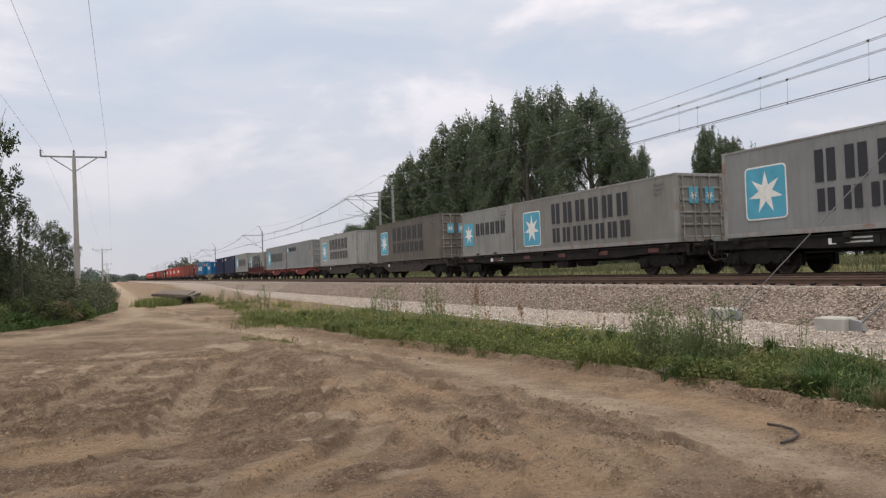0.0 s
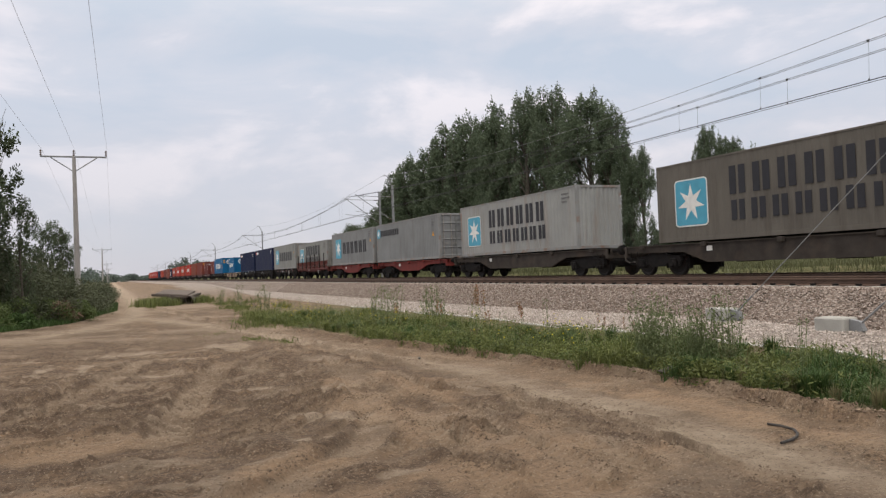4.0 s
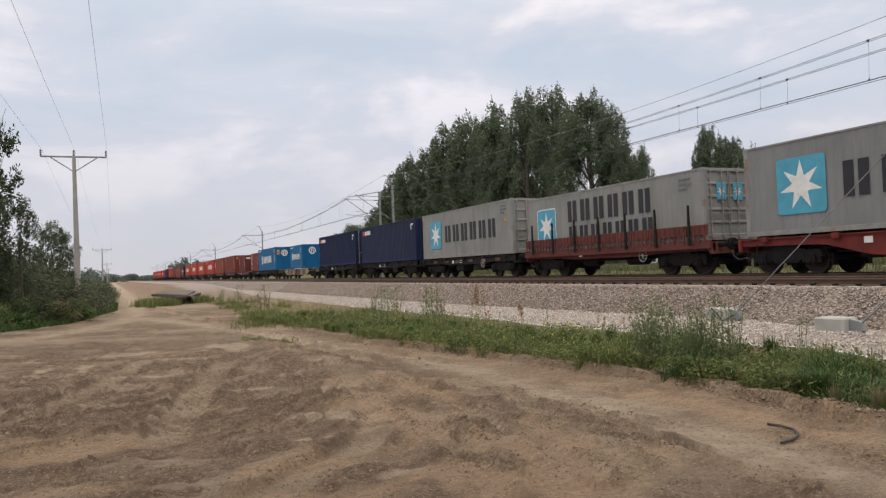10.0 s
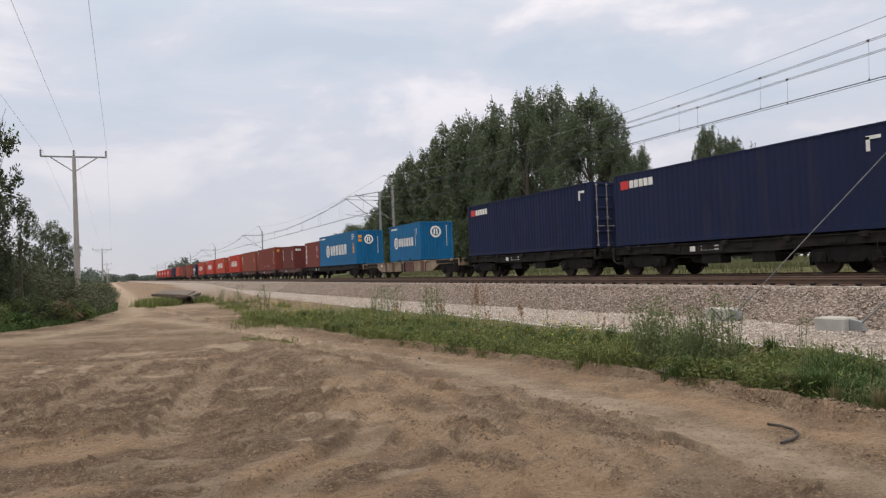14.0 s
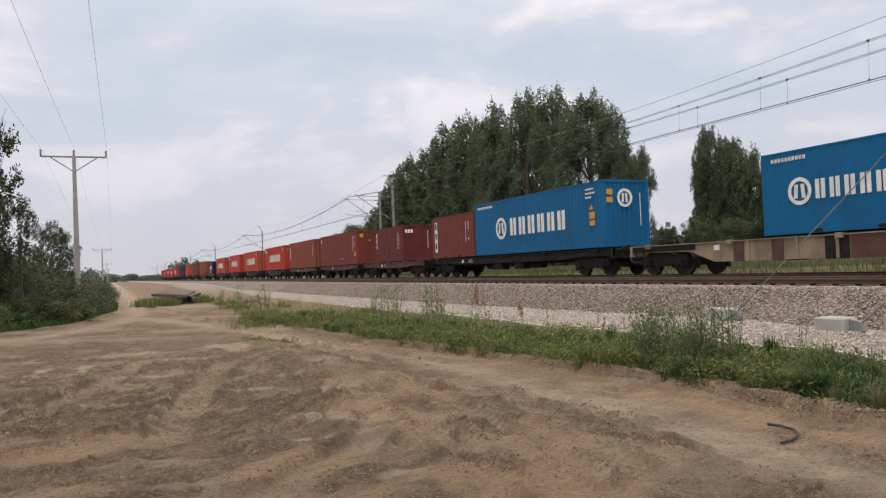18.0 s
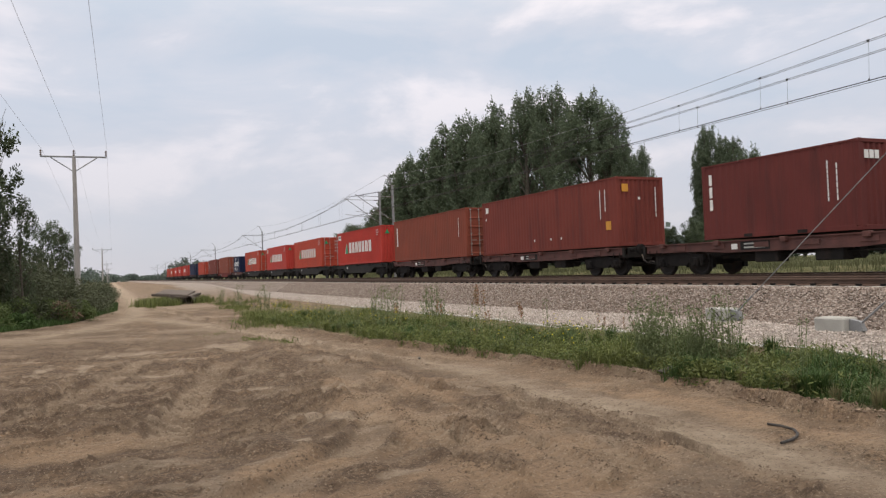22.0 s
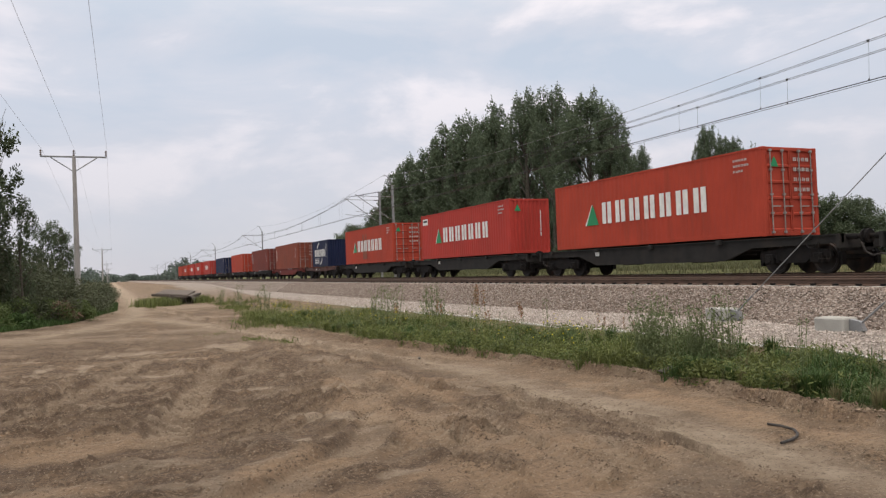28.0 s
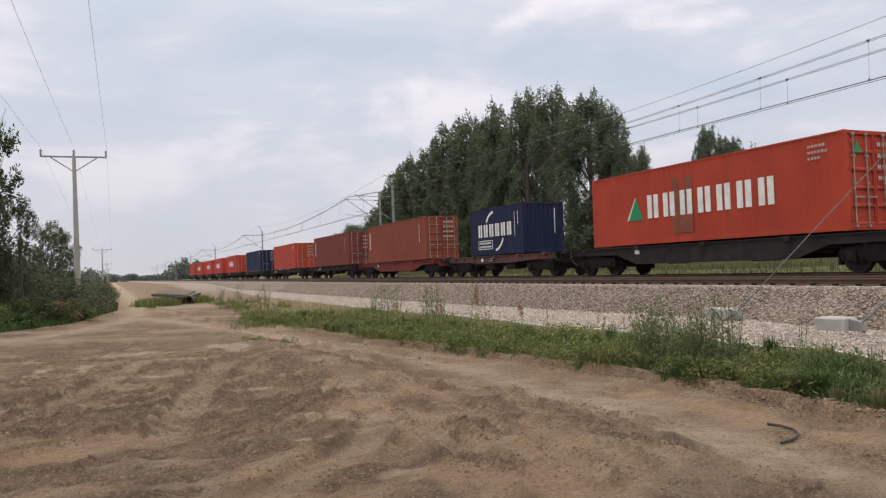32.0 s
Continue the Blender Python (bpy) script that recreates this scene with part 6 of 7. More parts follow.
def tree_meshes(key, height, spread, base, nlimb, seed, leaf, leaf_size, per, column=0.5, clump=0.9, trunk_r=0.28, gappy=0.0):
    """Trunk with limbs, and a crown of clumped leaves, as two shared meshes."""
    if key in CACHE:
        return CACHE[key]
    r = np.random.RandomState(seed)
    bm = bmesh.new()
    tp = [(0.25 * math.sin(k * 1.3 + seed) * k / 6, 0.25 * math.cos(k * 1.7 + seed) * k / 6, height * 0.93 * k / 7) for k in range(8)]
    tube(bm, tp, [trunk_r * (1.15 - k / 7.5) for k in range(8)], 8)
    cen, rad = [], []
    for i in range(nlimb):
        u = base + (0.97 - base) * (i + r.rand() * 0.8) / nlimb
        a = i * 2.4 + r.rand() * 0.9
        prof = math.sin(math.pi * min(1, max(0.0, (u - base) / (1 - base)) * 0.86 + 0.14)) ** 0.7
        reach = spread * prof * (0.7 + 0.5 * r.rand())
        z0 = height * (u - 0.10 * column)
        rise = reach * (0.35 + 1.7 * column) * (0.7 + 0.5 * r.rand())
        rise = min(rise, height * 1.0 - z0)
        tip = Vector((math.cos(a) * reach, math.sin(a) * reach, z0 + rise))
        b0 = Vector((0, 0, z0))
        mid = b0.lerp(tip, 0.5) + Vector((math.cos(a) * reach * 0.16, math.sin(a) * reach * 0.16, -rise * 0.12))
        tube(bm, [b0, mid, tip], [trunk_r * 0.34 * (1.1 - u), trunk_r * 0.22 * (1.1 - u), 0.012], 5, False)
        for t in (0.42, 0.66, 0.85, 1.0):
            if r.rand() < gappy:
                continue
            p = b0.lerp(mid, t * 2) if t < 0.5 else mid.lerp(tip, t * 2 - 1)
            cen.append((p.x + r.normal() * 0.25, p.y + r.normal() * 0.25, p.z + r.normal() * 0.3))
            rad.append(clump * (0.65 + 0.6 * r.rand()) * (1.25 - 0.5 * t))
    wood = mesh_of(key + "_wood", bm, M_BARK)
    pts = clump_cloud(cen, rad, per, r, 1.0 + 0.6 * column)
    v, f = cards(pts, leaf_size, r, 0.25, 0.55)
    CACHE[key] = (wood, fast_mesh(key + "_crown", v, f, leaf))
    return CACHE[key]


def plant_tree(name, meshes, x, y, rot, sc, label, group, z=0.0):
    t = tagged(new(name), label, "tree", group)
    t.location, t.rotation_euler, t.scale = (x, y, z), (0, 0, rot), (sc[0], sc[0], sc[1])
    part("trunk", meshes[0], M_BARK, t)
    part("crown", meshes[1], L_POPLAR, t)
    return t


def poplar_meshes(key, height, spread, nlobe, seed, leaf_size, sprigs, per, bare=0.0):
    """Poplar: straight trunk, steep limbs, and a domed crown of upright lobes made of leafy sprigs."""
    r = np.random.RandomState(seed)
    bm = bmesh.new()
    tube(bm, [(0.15 * math.sin(k + seed), 0.15 * math.cos(k * 1.4 + seed), height * 0.92 * k / 6) for k in range(7)], [0.34 * (1.12 - k / 6.5) for k in range(7)], 8)
    pts = []
    for i in range(nlobe):
        v = 0.955 - 0.84 * (i / nlobe) ** 0.9
        if v > 0.5:
            env = math.sqrt(max(0.0, 1 - ((v - 0.5) / 0.5) ** 2.1))
        else:
            env = 0.72 + 0.28 * v / 0.5
        if v < 0.66 and r.rand() < bare:
            continue
        a = i * 2.4 + r.rand() * 1.0
        rw, rl = 0.68 + 0.5 * r.rand(), 1.35 + 0.9 * r.rand()
        reach = max(0.0, spread * env - rw * 0.6) * (0.5 + 0.6 * r.rand() ** 0.5)
        mid = np.array([math.cos(a) * reach, math.sin(a) * reach, height * v - rl * 0.75])
        low = Vector((0.1 * math.cos(a), 0.1 * math.sin(a), max(1.0, mid[2] - 2.2 - reach * 1.3)))
        knee = low.lerp(Vector(mid), 0.55) + Vector((math.cos(a), math.sin(a), 0)) * reach * 0.14
        tube(bm, [low, knee, Vector(mid) + Vector((0, 0, rl * 0.8))], [0.12, 0.075, 0.015], 5, False)
        for j in range(sprigs):
            d = r.normal(size=3)
            d /= np.linalg.norm(d)
            shell = (0.35 if j % 6 == 0 else 0.78 + 0.34 * r.rand())
            taper = 1.0 - 0.3 * max(0.0, d[2])
            c = mid + d * np.array([rw * taper, rw * taper, rl]) * shell
            w, h = 0.22 + 0.20 * r.rand(), 0.38 + 0.34 * r.rand()
            q = r.normal(size=(per, 3)) * np.array([w, w, h]) * 0.62
            q[:, :2] *= np.clip(1.1 - 0.75 * q[:, 2:3] / h, 0.25, 1.4)
            pts.append(c + q)
    v, f = cards(np.concatenate(pts), leaf_size, r, 0.55, 0.52)
    return mesh_of(key + "_wood", bm, M_BARK), fast_mesh(key + "_crown", v, f, L_POPLAR)


POP = [poplar_meshes("poplar%d" % k, 22.0, 3.2, 58, 20 + k, 0.15, 15, 36) for k in range(3)]
POPT = [poplar_meshes("open_poplar%d" % k, 22.0, 3.2, 62, 40 + k, 0.115, 17, 48, 0.66) for k in range(3)]


def poplars():
    r = random.Random(5)
    lab = "tall dark green poplar in a dense row beyond the railway"
    # row receding along the railway: place along it, height of the tip, half width of the crown
    row = ((71.8, 22.6, 3.8), (79.8, 25.2, 3.2), (86.6, 26.2, 3.4), (93.2, 25.6, 3.0), (98.6, 25.7, 3.1), (105.2, 27.0, 3.6), (111.8, 26.1, 3.7), (118.6, 24.1, 3.7),
           (126.2, 23.4, 4.0), (134.2, 21.5, 4.0), (140.0, 19.1, 3.7), (146.4, 15.8, 4.0), (152.5, 12.4, 3.8))
    for k, (y, top, w) in enumerate(row):
        m = POPT[k % 3] if k < 3 else POP[k % 3]
        plant_tree("poplar_tree", m, 51 + r.uniform(-0.6, 0.6), y, r.uniform(0, 6), (w / 3.2, (top - 1.15) / 22.3), lab, "poplars beyond the railway", 1.15)
    for k, (x, y, top, w) in enumerate(((51.0, 67.6, 20.0, 2.3), (50.6, 75.6, 20.0, 2.2), (55.0, 90.0, 24.6, 3.2), (55.5, 100.0, 23.5, 2.8), (56.0, 110.0, 24.0, 3.0), (55.5, 122.0, 21.5, 3.0), (56.0, 131.0, 19.5, 3.0))):
        plant_tree("poplar_tree", POPT[(k + 1) % 3] if k < 2 else POP[(k + 1) % 3], x, y, r.uniform(0, 6), (w / 3.2, (top - 1.15) / 22.3), lab, "poplars beyond the railway", 1.15)
    for k, (y, top, w) in enumerate(((65.9, 15.9, 1.5), (64.4, 13.2, 1.3), (62.7, 14.2, 1.5))):
        plant_tree("poplar_tree", POPT[k], 51.2, y, k * 2.0, (w / 3.2, (top - 1.15) / 22.3), "young loose-leaved poplar at the end of the row", "poplars beyond the railway", 1.15)
    lab = "slender poplar standing apart beyond the railway"
    for k, (x, y, w, top) in enumerate(((62, 64.4, 1.6, 17.7), (62.5, 65.9, 1.5, 15.6), (62, 62.4, 1.5, 15.6), (62, 60.6, 1.7, 15.6), (62, 58.5, 1.6, 13.9), (62, 56.4, 1.3, 11.8), (62, 54.2, 1.2, 11.0))):
        plant_tree("poplar_tree", POP[(k + 1) % 3], x, y, k * 1.3, (w / 3.2, (top - 1.15) / 22.3), lab, "slender poplars beyond the railway", 1.15)


poplars()

BROAD = [tree_meshes("broad%d" % k, 9.0, 3.6, 0.12, 40, 60 + k, L_TREE_HAZED, 0.13, 80, 0.3, 1.1, 0.2, 0.05) for k in range(2)]


def broadleaves():
    r = random.Random(9)
    lab = "rounded dark green broadleaf tree behind the railway"
    for k in range(15):
        y = 51.5 - k * 2.2
        h = float(np.interp(y, [20, 41, 43.5, 45, 47, 52], [1.9, 2.1, 2.5, 3.7, 5.4, 6.6])) * r.uniform(0.9, 1.08)
        plant_tree("broadleaf_tree", BROAD[k % 2], 61 + r.uniform(-2, 4), y, r.uniform(0, 6), (r.uniform(0.62, 0.8), h / 9.4), lab, "broadleaf trees beyond the railway", 1.15)
    for k, (x, y, s) in enumerate(((62, 60.5, 0.52), (62, 56.5, 0.55), (63, 63.5, 0.5), (58, 62, 0.5), (57, 66, 0.42), (56, 59, 0.42), (56, 55, 0.45), (52, 166, 1.15), (54, 174, 1.1), (58, 200, 0.95), (60, 225, 1.0), (50, 148, 0.8), (50, 128, 0.9), (50, 112, 0.9), (50, 99, 0.85), (50, 91, 0.7), (50, 83, 0.35), (49, 72, 0.4))):
        plant_tree("broadleaf_tree", BROAD[k % 2], x, y, k * 1.1, (s, s), lab, "broadleaf trees beyond the railway", 1.15)


broadleaves()


def wood_belt(name, label, xs, ys, height, seed, n, size, per=40):
    """Distant wood: many clumps of leaves in one mass, haze in their colour."""
    r = np.random.RandomState(seed)
    u = r.rand(n)
    x, y = xs[0] + (xs[1] - xs[0]) * u, ys[0] + (ys[1] - ys[0]) * u
    x, y = x + r.normal(size=n) * size * 2, y + r.normal(size=n) * size * 2
    z = r.rand(n) * height * (0.65 + 0.5 * vnoise(u * 14 + seed, u * 0 + seed))
    pts = clump_cloud(np.stack([x, y, z], 1), size * (0.7 + 0.6 * r.rand(n)), per, r)
    v, f = cards(pts, size * 0.30, r)
    tagged(new(name, fast_mesh(name, v, f, L_FAR_HAZED)), label, "wood", kind="stuff")


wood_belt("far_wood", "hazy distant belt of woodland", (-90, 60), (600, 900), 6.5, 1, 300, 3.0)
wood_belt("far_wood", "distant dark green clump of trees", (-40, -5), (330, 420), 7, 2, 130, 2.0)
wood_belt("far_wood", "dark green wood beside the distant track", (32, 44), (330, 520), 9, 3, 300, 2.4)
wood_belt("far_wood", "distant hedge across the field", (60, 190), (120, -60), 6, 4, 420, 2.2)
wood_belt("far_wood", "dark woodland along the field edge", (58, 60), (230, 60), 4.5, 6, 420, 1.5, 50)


# bushes and trees by the lane on the left
def bush(x, y, w, h, seed, leaf, label, size=0.07, n=26, per=130):
    r = np.random.RandomState(seed)
    b = tagged(new("bush"), label, "bush", "bushes by the lane")
    z = float(ground_height(np.array([x]), np.array([y]))[0])
    b.location = (x, y, z)
    bm = bmesh.new()
    cen, rad = [], []
    for k in range(n):
        a, u = r.rand() * 6.283, r.rand() ** 0.6
        p = Vector((math.cos(a) * w * 0.5 * u, math.sin(a) * w * 0.5 * u, h * (0.12 + 0.78 * r.rand()) * (1 - 0.35 * u * u)))
        cen.append(p)
        rad.append(0.22 * h * (0.7 + 0.6 * r.rand()) + 0.12)
        if k % 2 == 0:
            tube(bm, [(p.x * 0.15, p.y * 0.15, -0.05), (p.x * 0.5, p.y * 0.5, p.z * 0.6), p], [0.03, 0.02, 0.006], 4, False)
    part("stems", bm, M_BARK, b)
    pts = clump_cloud(cen, rad, per, r)
    pts = pts[pts[:, 2] > 0.02]
    v, f = cards(pts, size, r, 0.4, 0.45)
    part("foliage", fast_mesh("foliage", v, f, leaf), leaf, b)


def bushes():
    r = random.Random(31)
    k = 0
    for y in np.arange(28.5, 60.0, 2.0):
        edge = float(np.interp(y, [27, 33, 43, 53, 60], [-3.6, -1.9, -0.3, -0.1, -0.2]))
        for j, off in enumerate((0.9, 2.7, 4.8)):
            k += 1
            h = (1.05 if y < 36 else 1.6, 2.1, 3.3 if y < 41 else 2.5)[j] * r.uniform(0.8, 1.2) * float(np.interp(y, [28, 42, 60], [1.1, 1.05, 0.8]))
            bush(edge - off + r.uniform(-0.4, 0.4), float(y) + r.uniform(-0.7, 0.7), r.uniform(2.0, 2.9), h, 100 + k, L_BUSH2 if (j == 0 and r.random() < 0.5 and y < 34) else L_BUSH,
                 "dense green roadside bush" if j or y > 34 else "low light green bush at the lane edge", 0.065 if j else 0.05, 24, 130)


bushes()
for x, y, w, h, k in ((-3.6, 42.0, 2.4, 3.2, 511), (-4.8, 38.0, 2.8, 4.0, 512), (-5.0, 34.0, 2.6, 4.0, 513), (-4.4, 40.0, 2.4, 3.6, 514)):
    bush(x, y, w, h, k, L_BUSH, "tall dense green roadside bush", 0.07, 34, 130)
bush(-1.75, 33.4, 0.9, 0.95, 501, L_DEAD, "withered brown shrub among the green bushes", 0.05, 14, 110)
bush(-3.0, 29.4, 1.1, 0.55, 502, L_HERB, "low bright green nettle patch under the bushes", 0.06, 14, 110)
bush(-1.2, 34.0, 0.8, 0.75, 503, L_BUSH2, "low light green bush at the lane edge", 0.05, 14, 110)
LEFTT = [tree_meshes("lane_tree%d" % k, 8.5, 2.0, 0.14, 40, 80 + k, L_TREE_HAZED, 0.085, 110, 0.45, 0.50, 0.13, 0.56) for k in range(2)]
BIRCH = tree_meshes("young_tree", 6.0, 0.85, 0.34, 26, 90, L_TREE_HAZED, 0.065, 60, 0.8, 0.30, 0.06, 0.42)
for k, (x, y, s, h) in enumerate(((-4.35, 30.0, 0.62, 1.0), (-4.95, 31.5, 0.85, 0.70), (-5.0, 33.0, 0.7, 0.55), (-5.3, 29.0, 0.75, 0.86), (-6.2, 31.5, 0.9, 1.0), (-5.6, 35.0, 0.75, 0.70), (-6.9, 28.0, 0.9, 1.05), (-8.0, 36.0, 1.1, 0.95), (-7.0, 41.0, 0.9, 0.70), (-3.05, 31.2, 0.30, 0.56))):
    plant_tree("lane_tree", LEFTT[k % 2], x, y, k * 2.1, (s, h), "leafy dark green tree above the roadside bushes", "trees by the lane")
for k, (x, y, s, h) in enumerate(((-3.0, 44.0, 0.72, 0.81), (-2.42, 43.4, 0.62, 0.76), (-3.6, 45.5, 0.6, 0.60), (-2.05, 44.5, 0.5, 0.60))):
    plant_tree("young_tree", BIRCH, x, y, k * 1.7, (s, h), "slim young tree behind the bushes", "trees by the lane")


# grass strip
def blades(name, pts, hgt, wid, leaf, seed, lean=0.45):
    r = np.random.RandomState(seed)
    n = len(pts)
    a = r.rand(n) * 6.283
    d = np.stack([np.cos(a), np.sin(a), np.zeros(n)], 1)
    s = np.stack([-np.sin(a), np.cos(a), np.zeros(n)], 1)
    h = hgt[:, None]
    w = wid[:, None]
    le = (lean * r.rand(n))[:, None]
    up = np.array([0, 0, 1.0])
    m = pts + up * h * 0.55 + d * h * le * 0.3
    t = pts + up * h * (1 - 0.3 * le) + d * h * le
    v = np.stack([pts - s * w, pts + s * w, m + s * w * 0.8, m - s * w * 0.8, t], 1).reshape(-1, 3)
    b = 5 * np.arange(n)[:, None]
    f = np.concatenate([b + np.array([0, 1, 2]), b + np.array([0, 2, 3]), b + np.array([3, 2, 4])], 1).reshape(-1, 3)
    return tagged(new(name, fast_mesh(name, v, f, leaf)), kind="stuff")


def grass():
    r = np.random.RandomState(12)
    n = 170000
    y = 3.0 + 52 * r.rand(n) ** 1.7
    e = dirt_edge(y)
    x = e - 0.05 + (9.35 - e) * r.rand(n) ** 1.15
    dens = fbm(x, y, 1.5, 3)
    wave = (fbm(x + 60, y + 20, 1.1, 3) - 0.5) * 1.6
    clump = fbm(x + 15, y + 33, 0.7, 2)
    keep = (x > e + wave * 0.85 + 0.08) & (dens * 0.5 + clump * 0.6 - 0.35 * sstep(7.4, 8.8, x + wave) > np.interp(y, [4, 10, 14, 18, 25, 29], [0.40, 0.42, 0.45, 0.47, 0.50, 0.66]) + 0.20 * r.rand(n))
    clump = clump[keep]
    x, y, dens = x[keep], y[keep], dens[keep]
    h = (0.05 + 0.42 * r.rand(len(x)) ** 2.0) * (0.10 + 3.4 * np.clip(clump - 0.40, 0, 1)) * (0.5 + 0.9 * dens) * np.interp(y, [4, 10, 14, 22], [0.6, 0.85, 0.72, 0.75])
    p = np.stack([x, y, ground_height(x, y) - 0.01], 1)
    wide = (0.003 + 0.004 * r.rand(len(x))) * np.interp(y, [5, 20], [1.0, 1.7])
    lush = fbm(x + 5, y + 70, 2.4, 2) + 0.05 * (10.5 - y) + 0.25 * r.rand(len(x)) > 0.62
    tagged(blades("grass", p[lush], h[lush], wide[lush], L_HERB, 13, 0.95), "lush dark green grass beside the earth track", "grass")
    tagged(blades("grass", p[~lush], h[~lush], wide[~lush], L_GRASS, 17, 0.95), "uneven yellow-green grass beside the gravel bench", "grass")
    n = 1500
    y = 3.0 + 30 * r.rand(n) ** 1.5
    e = dirt_edge(y)
    x = e + 0.3 + (9.2 - e) * r.rand(n)
    p = np.stack([x, y, ground_height(x, y) - 0.01], 1)
    tagged(blades("dry_grass", p, 0.12 + 0.36 * r.rand(n) ** 1.5, 0.003 + 0.003 * r.rand(n), L_GRASS2, 14, 0.8), "thin dry straw-coloured grass stalks", "grass")
    # herb leaves low in the strip
    n = 110000
    y = 3.0 + 48 * r.rand(n) ** 1.7
    e = dirt_edge(y)
    x = e + (9.0 - e) * r.rand(n) ** 1.3
    keep = fbm(x + 7, y + 3, 0.8, 3) + 0.2 * sstep(e + 2.2, e, x) + (x < e + (fbm(x + 60, y + 20, 1.1, 3) - 0.5) * 0.9) * -1.0 > np.interp(y, [4, 10, 14, 18, 25, 29], [0.50, 0.51, 0.55, 0.57, 0.60, 0.80])
    x, y = x[keep], y[keep]
    p = np.stack([x, y, ground_height(x, y) + 0.03 + 0.22 * r.rand(len(x)) ** 1.5], 1)
    v, f = cards(p, 0.030, r, 0.6, 0.30)
    tagged(new("herbs", fast_mesh("herbs", v, f, L_GRASS)), "low leafy green herbs among the grass", "herbs", kind="stuff")
    # yellow flower heads
    n = 1000
    y = 9.0 + 22 * r.rand(n)
    e = dirt_edge(y)
    x = e + 0.3 + 2.0 * r.rand(n)
    keep = fbm(x, y, 1.1, 2) > 0.58
    x, y = x[keep], y[keep]
    p = np.stack([x, y, ground_height(x, y) + 0.25 + 0.3 * r.rand(len(x))], 1)
    v, f = cards(p, 0.016, r, 0.8, 0.8)
    tagged(new("yellow_flowers", fast_mesh("yellow_flowers", v, f, L_FLOWER)), "scattered small yellow flower heads", "flowers", kind="stuff")
    # verge at the lane, tufts in the earth
    n = 26000
    y = 26 + 30 * r.rand(n) ** 2.2
    ed = np.interp(y, [26, 33, 43, 53, 60], [-3.6, -1.3, 0.2, 0.3, 0.2])
    x = ed - 1.6 * r.rand(n)
    p = np.stack([x, y, ground_height(x, y) - 0.01], 1)
    tagged(blades("verge_grass", p, 0.05 + 0.22 * r.rand(n) ** 2, 0.008 + 0.006 * r.rand(n), L_HERB, 15), "green verge grass under the bushes", "grass")
    # rough grass of the field beyond the track
    n = 60000
    x = 24.6 + 30 * r.rand(n) ** 1.4
    y = 4 + 90 * r.rand(n)
    p = np.stack([x, y, ground_height(x, y) - 0.01], 1)
    tagged(blades("field_grass", p, 0.10 + 0.28 * r.rand(n), 0.014 + 0.012 * r.rand(n), L_FIELD, 16), "rough green grass beyond the railway", "grass")


grass()


def tussock_mesh(seed, leaf, n=170):
    """Arching grass tussock, blades springing from one crown."""
    r = np.random.RandomState(seed)
    a = r.rand(n) * 6.283
    out, h = 0.5 * r.rand(n) ** 0.8, 0.55 + 0.45 * r.rand(n)
    d = np.stack([np.cos(a), np.sin(a), np.zeros(n)], 1)
    s = np.stack([-np.sin(a), np.cos(a), np.zeros(n)], 1)
    up = np.array([0, 0, 1.0])
    root = d * (0.16 * r.rand(n) ** 0.5)[:, None] - up * 0.03
    mid = root + d * (out * 0.35)[:, None] + up * (h * 0.62)[:, None]
    tip = root + d * out[:, None] + up * (h * (1 - 0.35 * out))[:, None]
    w = (0.008 + 0.008 * r.rand(n))[:, None]
    v = np.stack([root - s * w, root + s * w, mid + s * w * 0.8, mid - s * w * 0.8, tip], 1).reshape(-1, 3)
    b = 5 * np.arange(n)[:, None]
    f = np.concatenate([b + np.array([0, 1, 2]), b + np.array([0, 2, 3]), b + np.array([3, 2, 4])], 1).reshape(-1, 3)
    return fast_mesh("grass_tussock", v, f, leaf)


def tussocks():
    r = random.Random(23)
    green = [tussock_mesh(400 + k, L_HERB) for k in range(3)]
    pale = [tussock_mesh(410 + k, L_GRASS) for k in range(3)] + [tussock_mesh(414, L_WEED)]
    straw = tussock_mesh(420, L_GRASS2, 90)
    for k in range(210):
        y = 4.2 + 23 * r.random() ** 1.35
        e = float(dirt_edge(y))
        x = e + 0.22 + r.random() ** 1.25 * min(2.2, 8.6 - e)
        lush = r.random() < float(np.interp(y, [6, 10, 16], [0.75, 0.55, 0.25]))
        me = straw if r.random() < 0.08 else r.choice(green if lush else pale)
        t = new("grass_tussock", me)
        h = r.uniform(0.14, 0.36) * float(np.interp(y, [5, 9, 20], [1.1, 1.1, 0.95]))
        t.location = (x, y, float(ground_height(np.array([x]), np.array([y]))[0]))
        t.rotation_euler, t.scale = (0, 0, r.uniform(0, 6)), (h * 1.15, h * 1.15, h)
        tagged(t, "dry straw-coloured grass tussock" if me is straw else "arching lush green grass tussock" if lush else "arching yellow-green grass tussock", "grass", "tussocks in the grass strip", "stuff")


tussocks()


def tuft(x, y, w, h, n, seed, label="small tuft of green grass in the earth"):
    r = np.random.RandomState(seed)
    p = np.stack([x + r.normal(size=n) * w, y + r.normal(size=n) * w * 2.0, np.zeros(n)], 1)
    p[:, 2] = ground_height(p[:, 0], p[:, 1]) - 0.01
    tagged(blades("grass_tuft", p, h * (0.4 + 0.6 * r.rand(n)), 0.006 + 0.006 * r.rand(n), L_GRASS, seed), label, "grass")


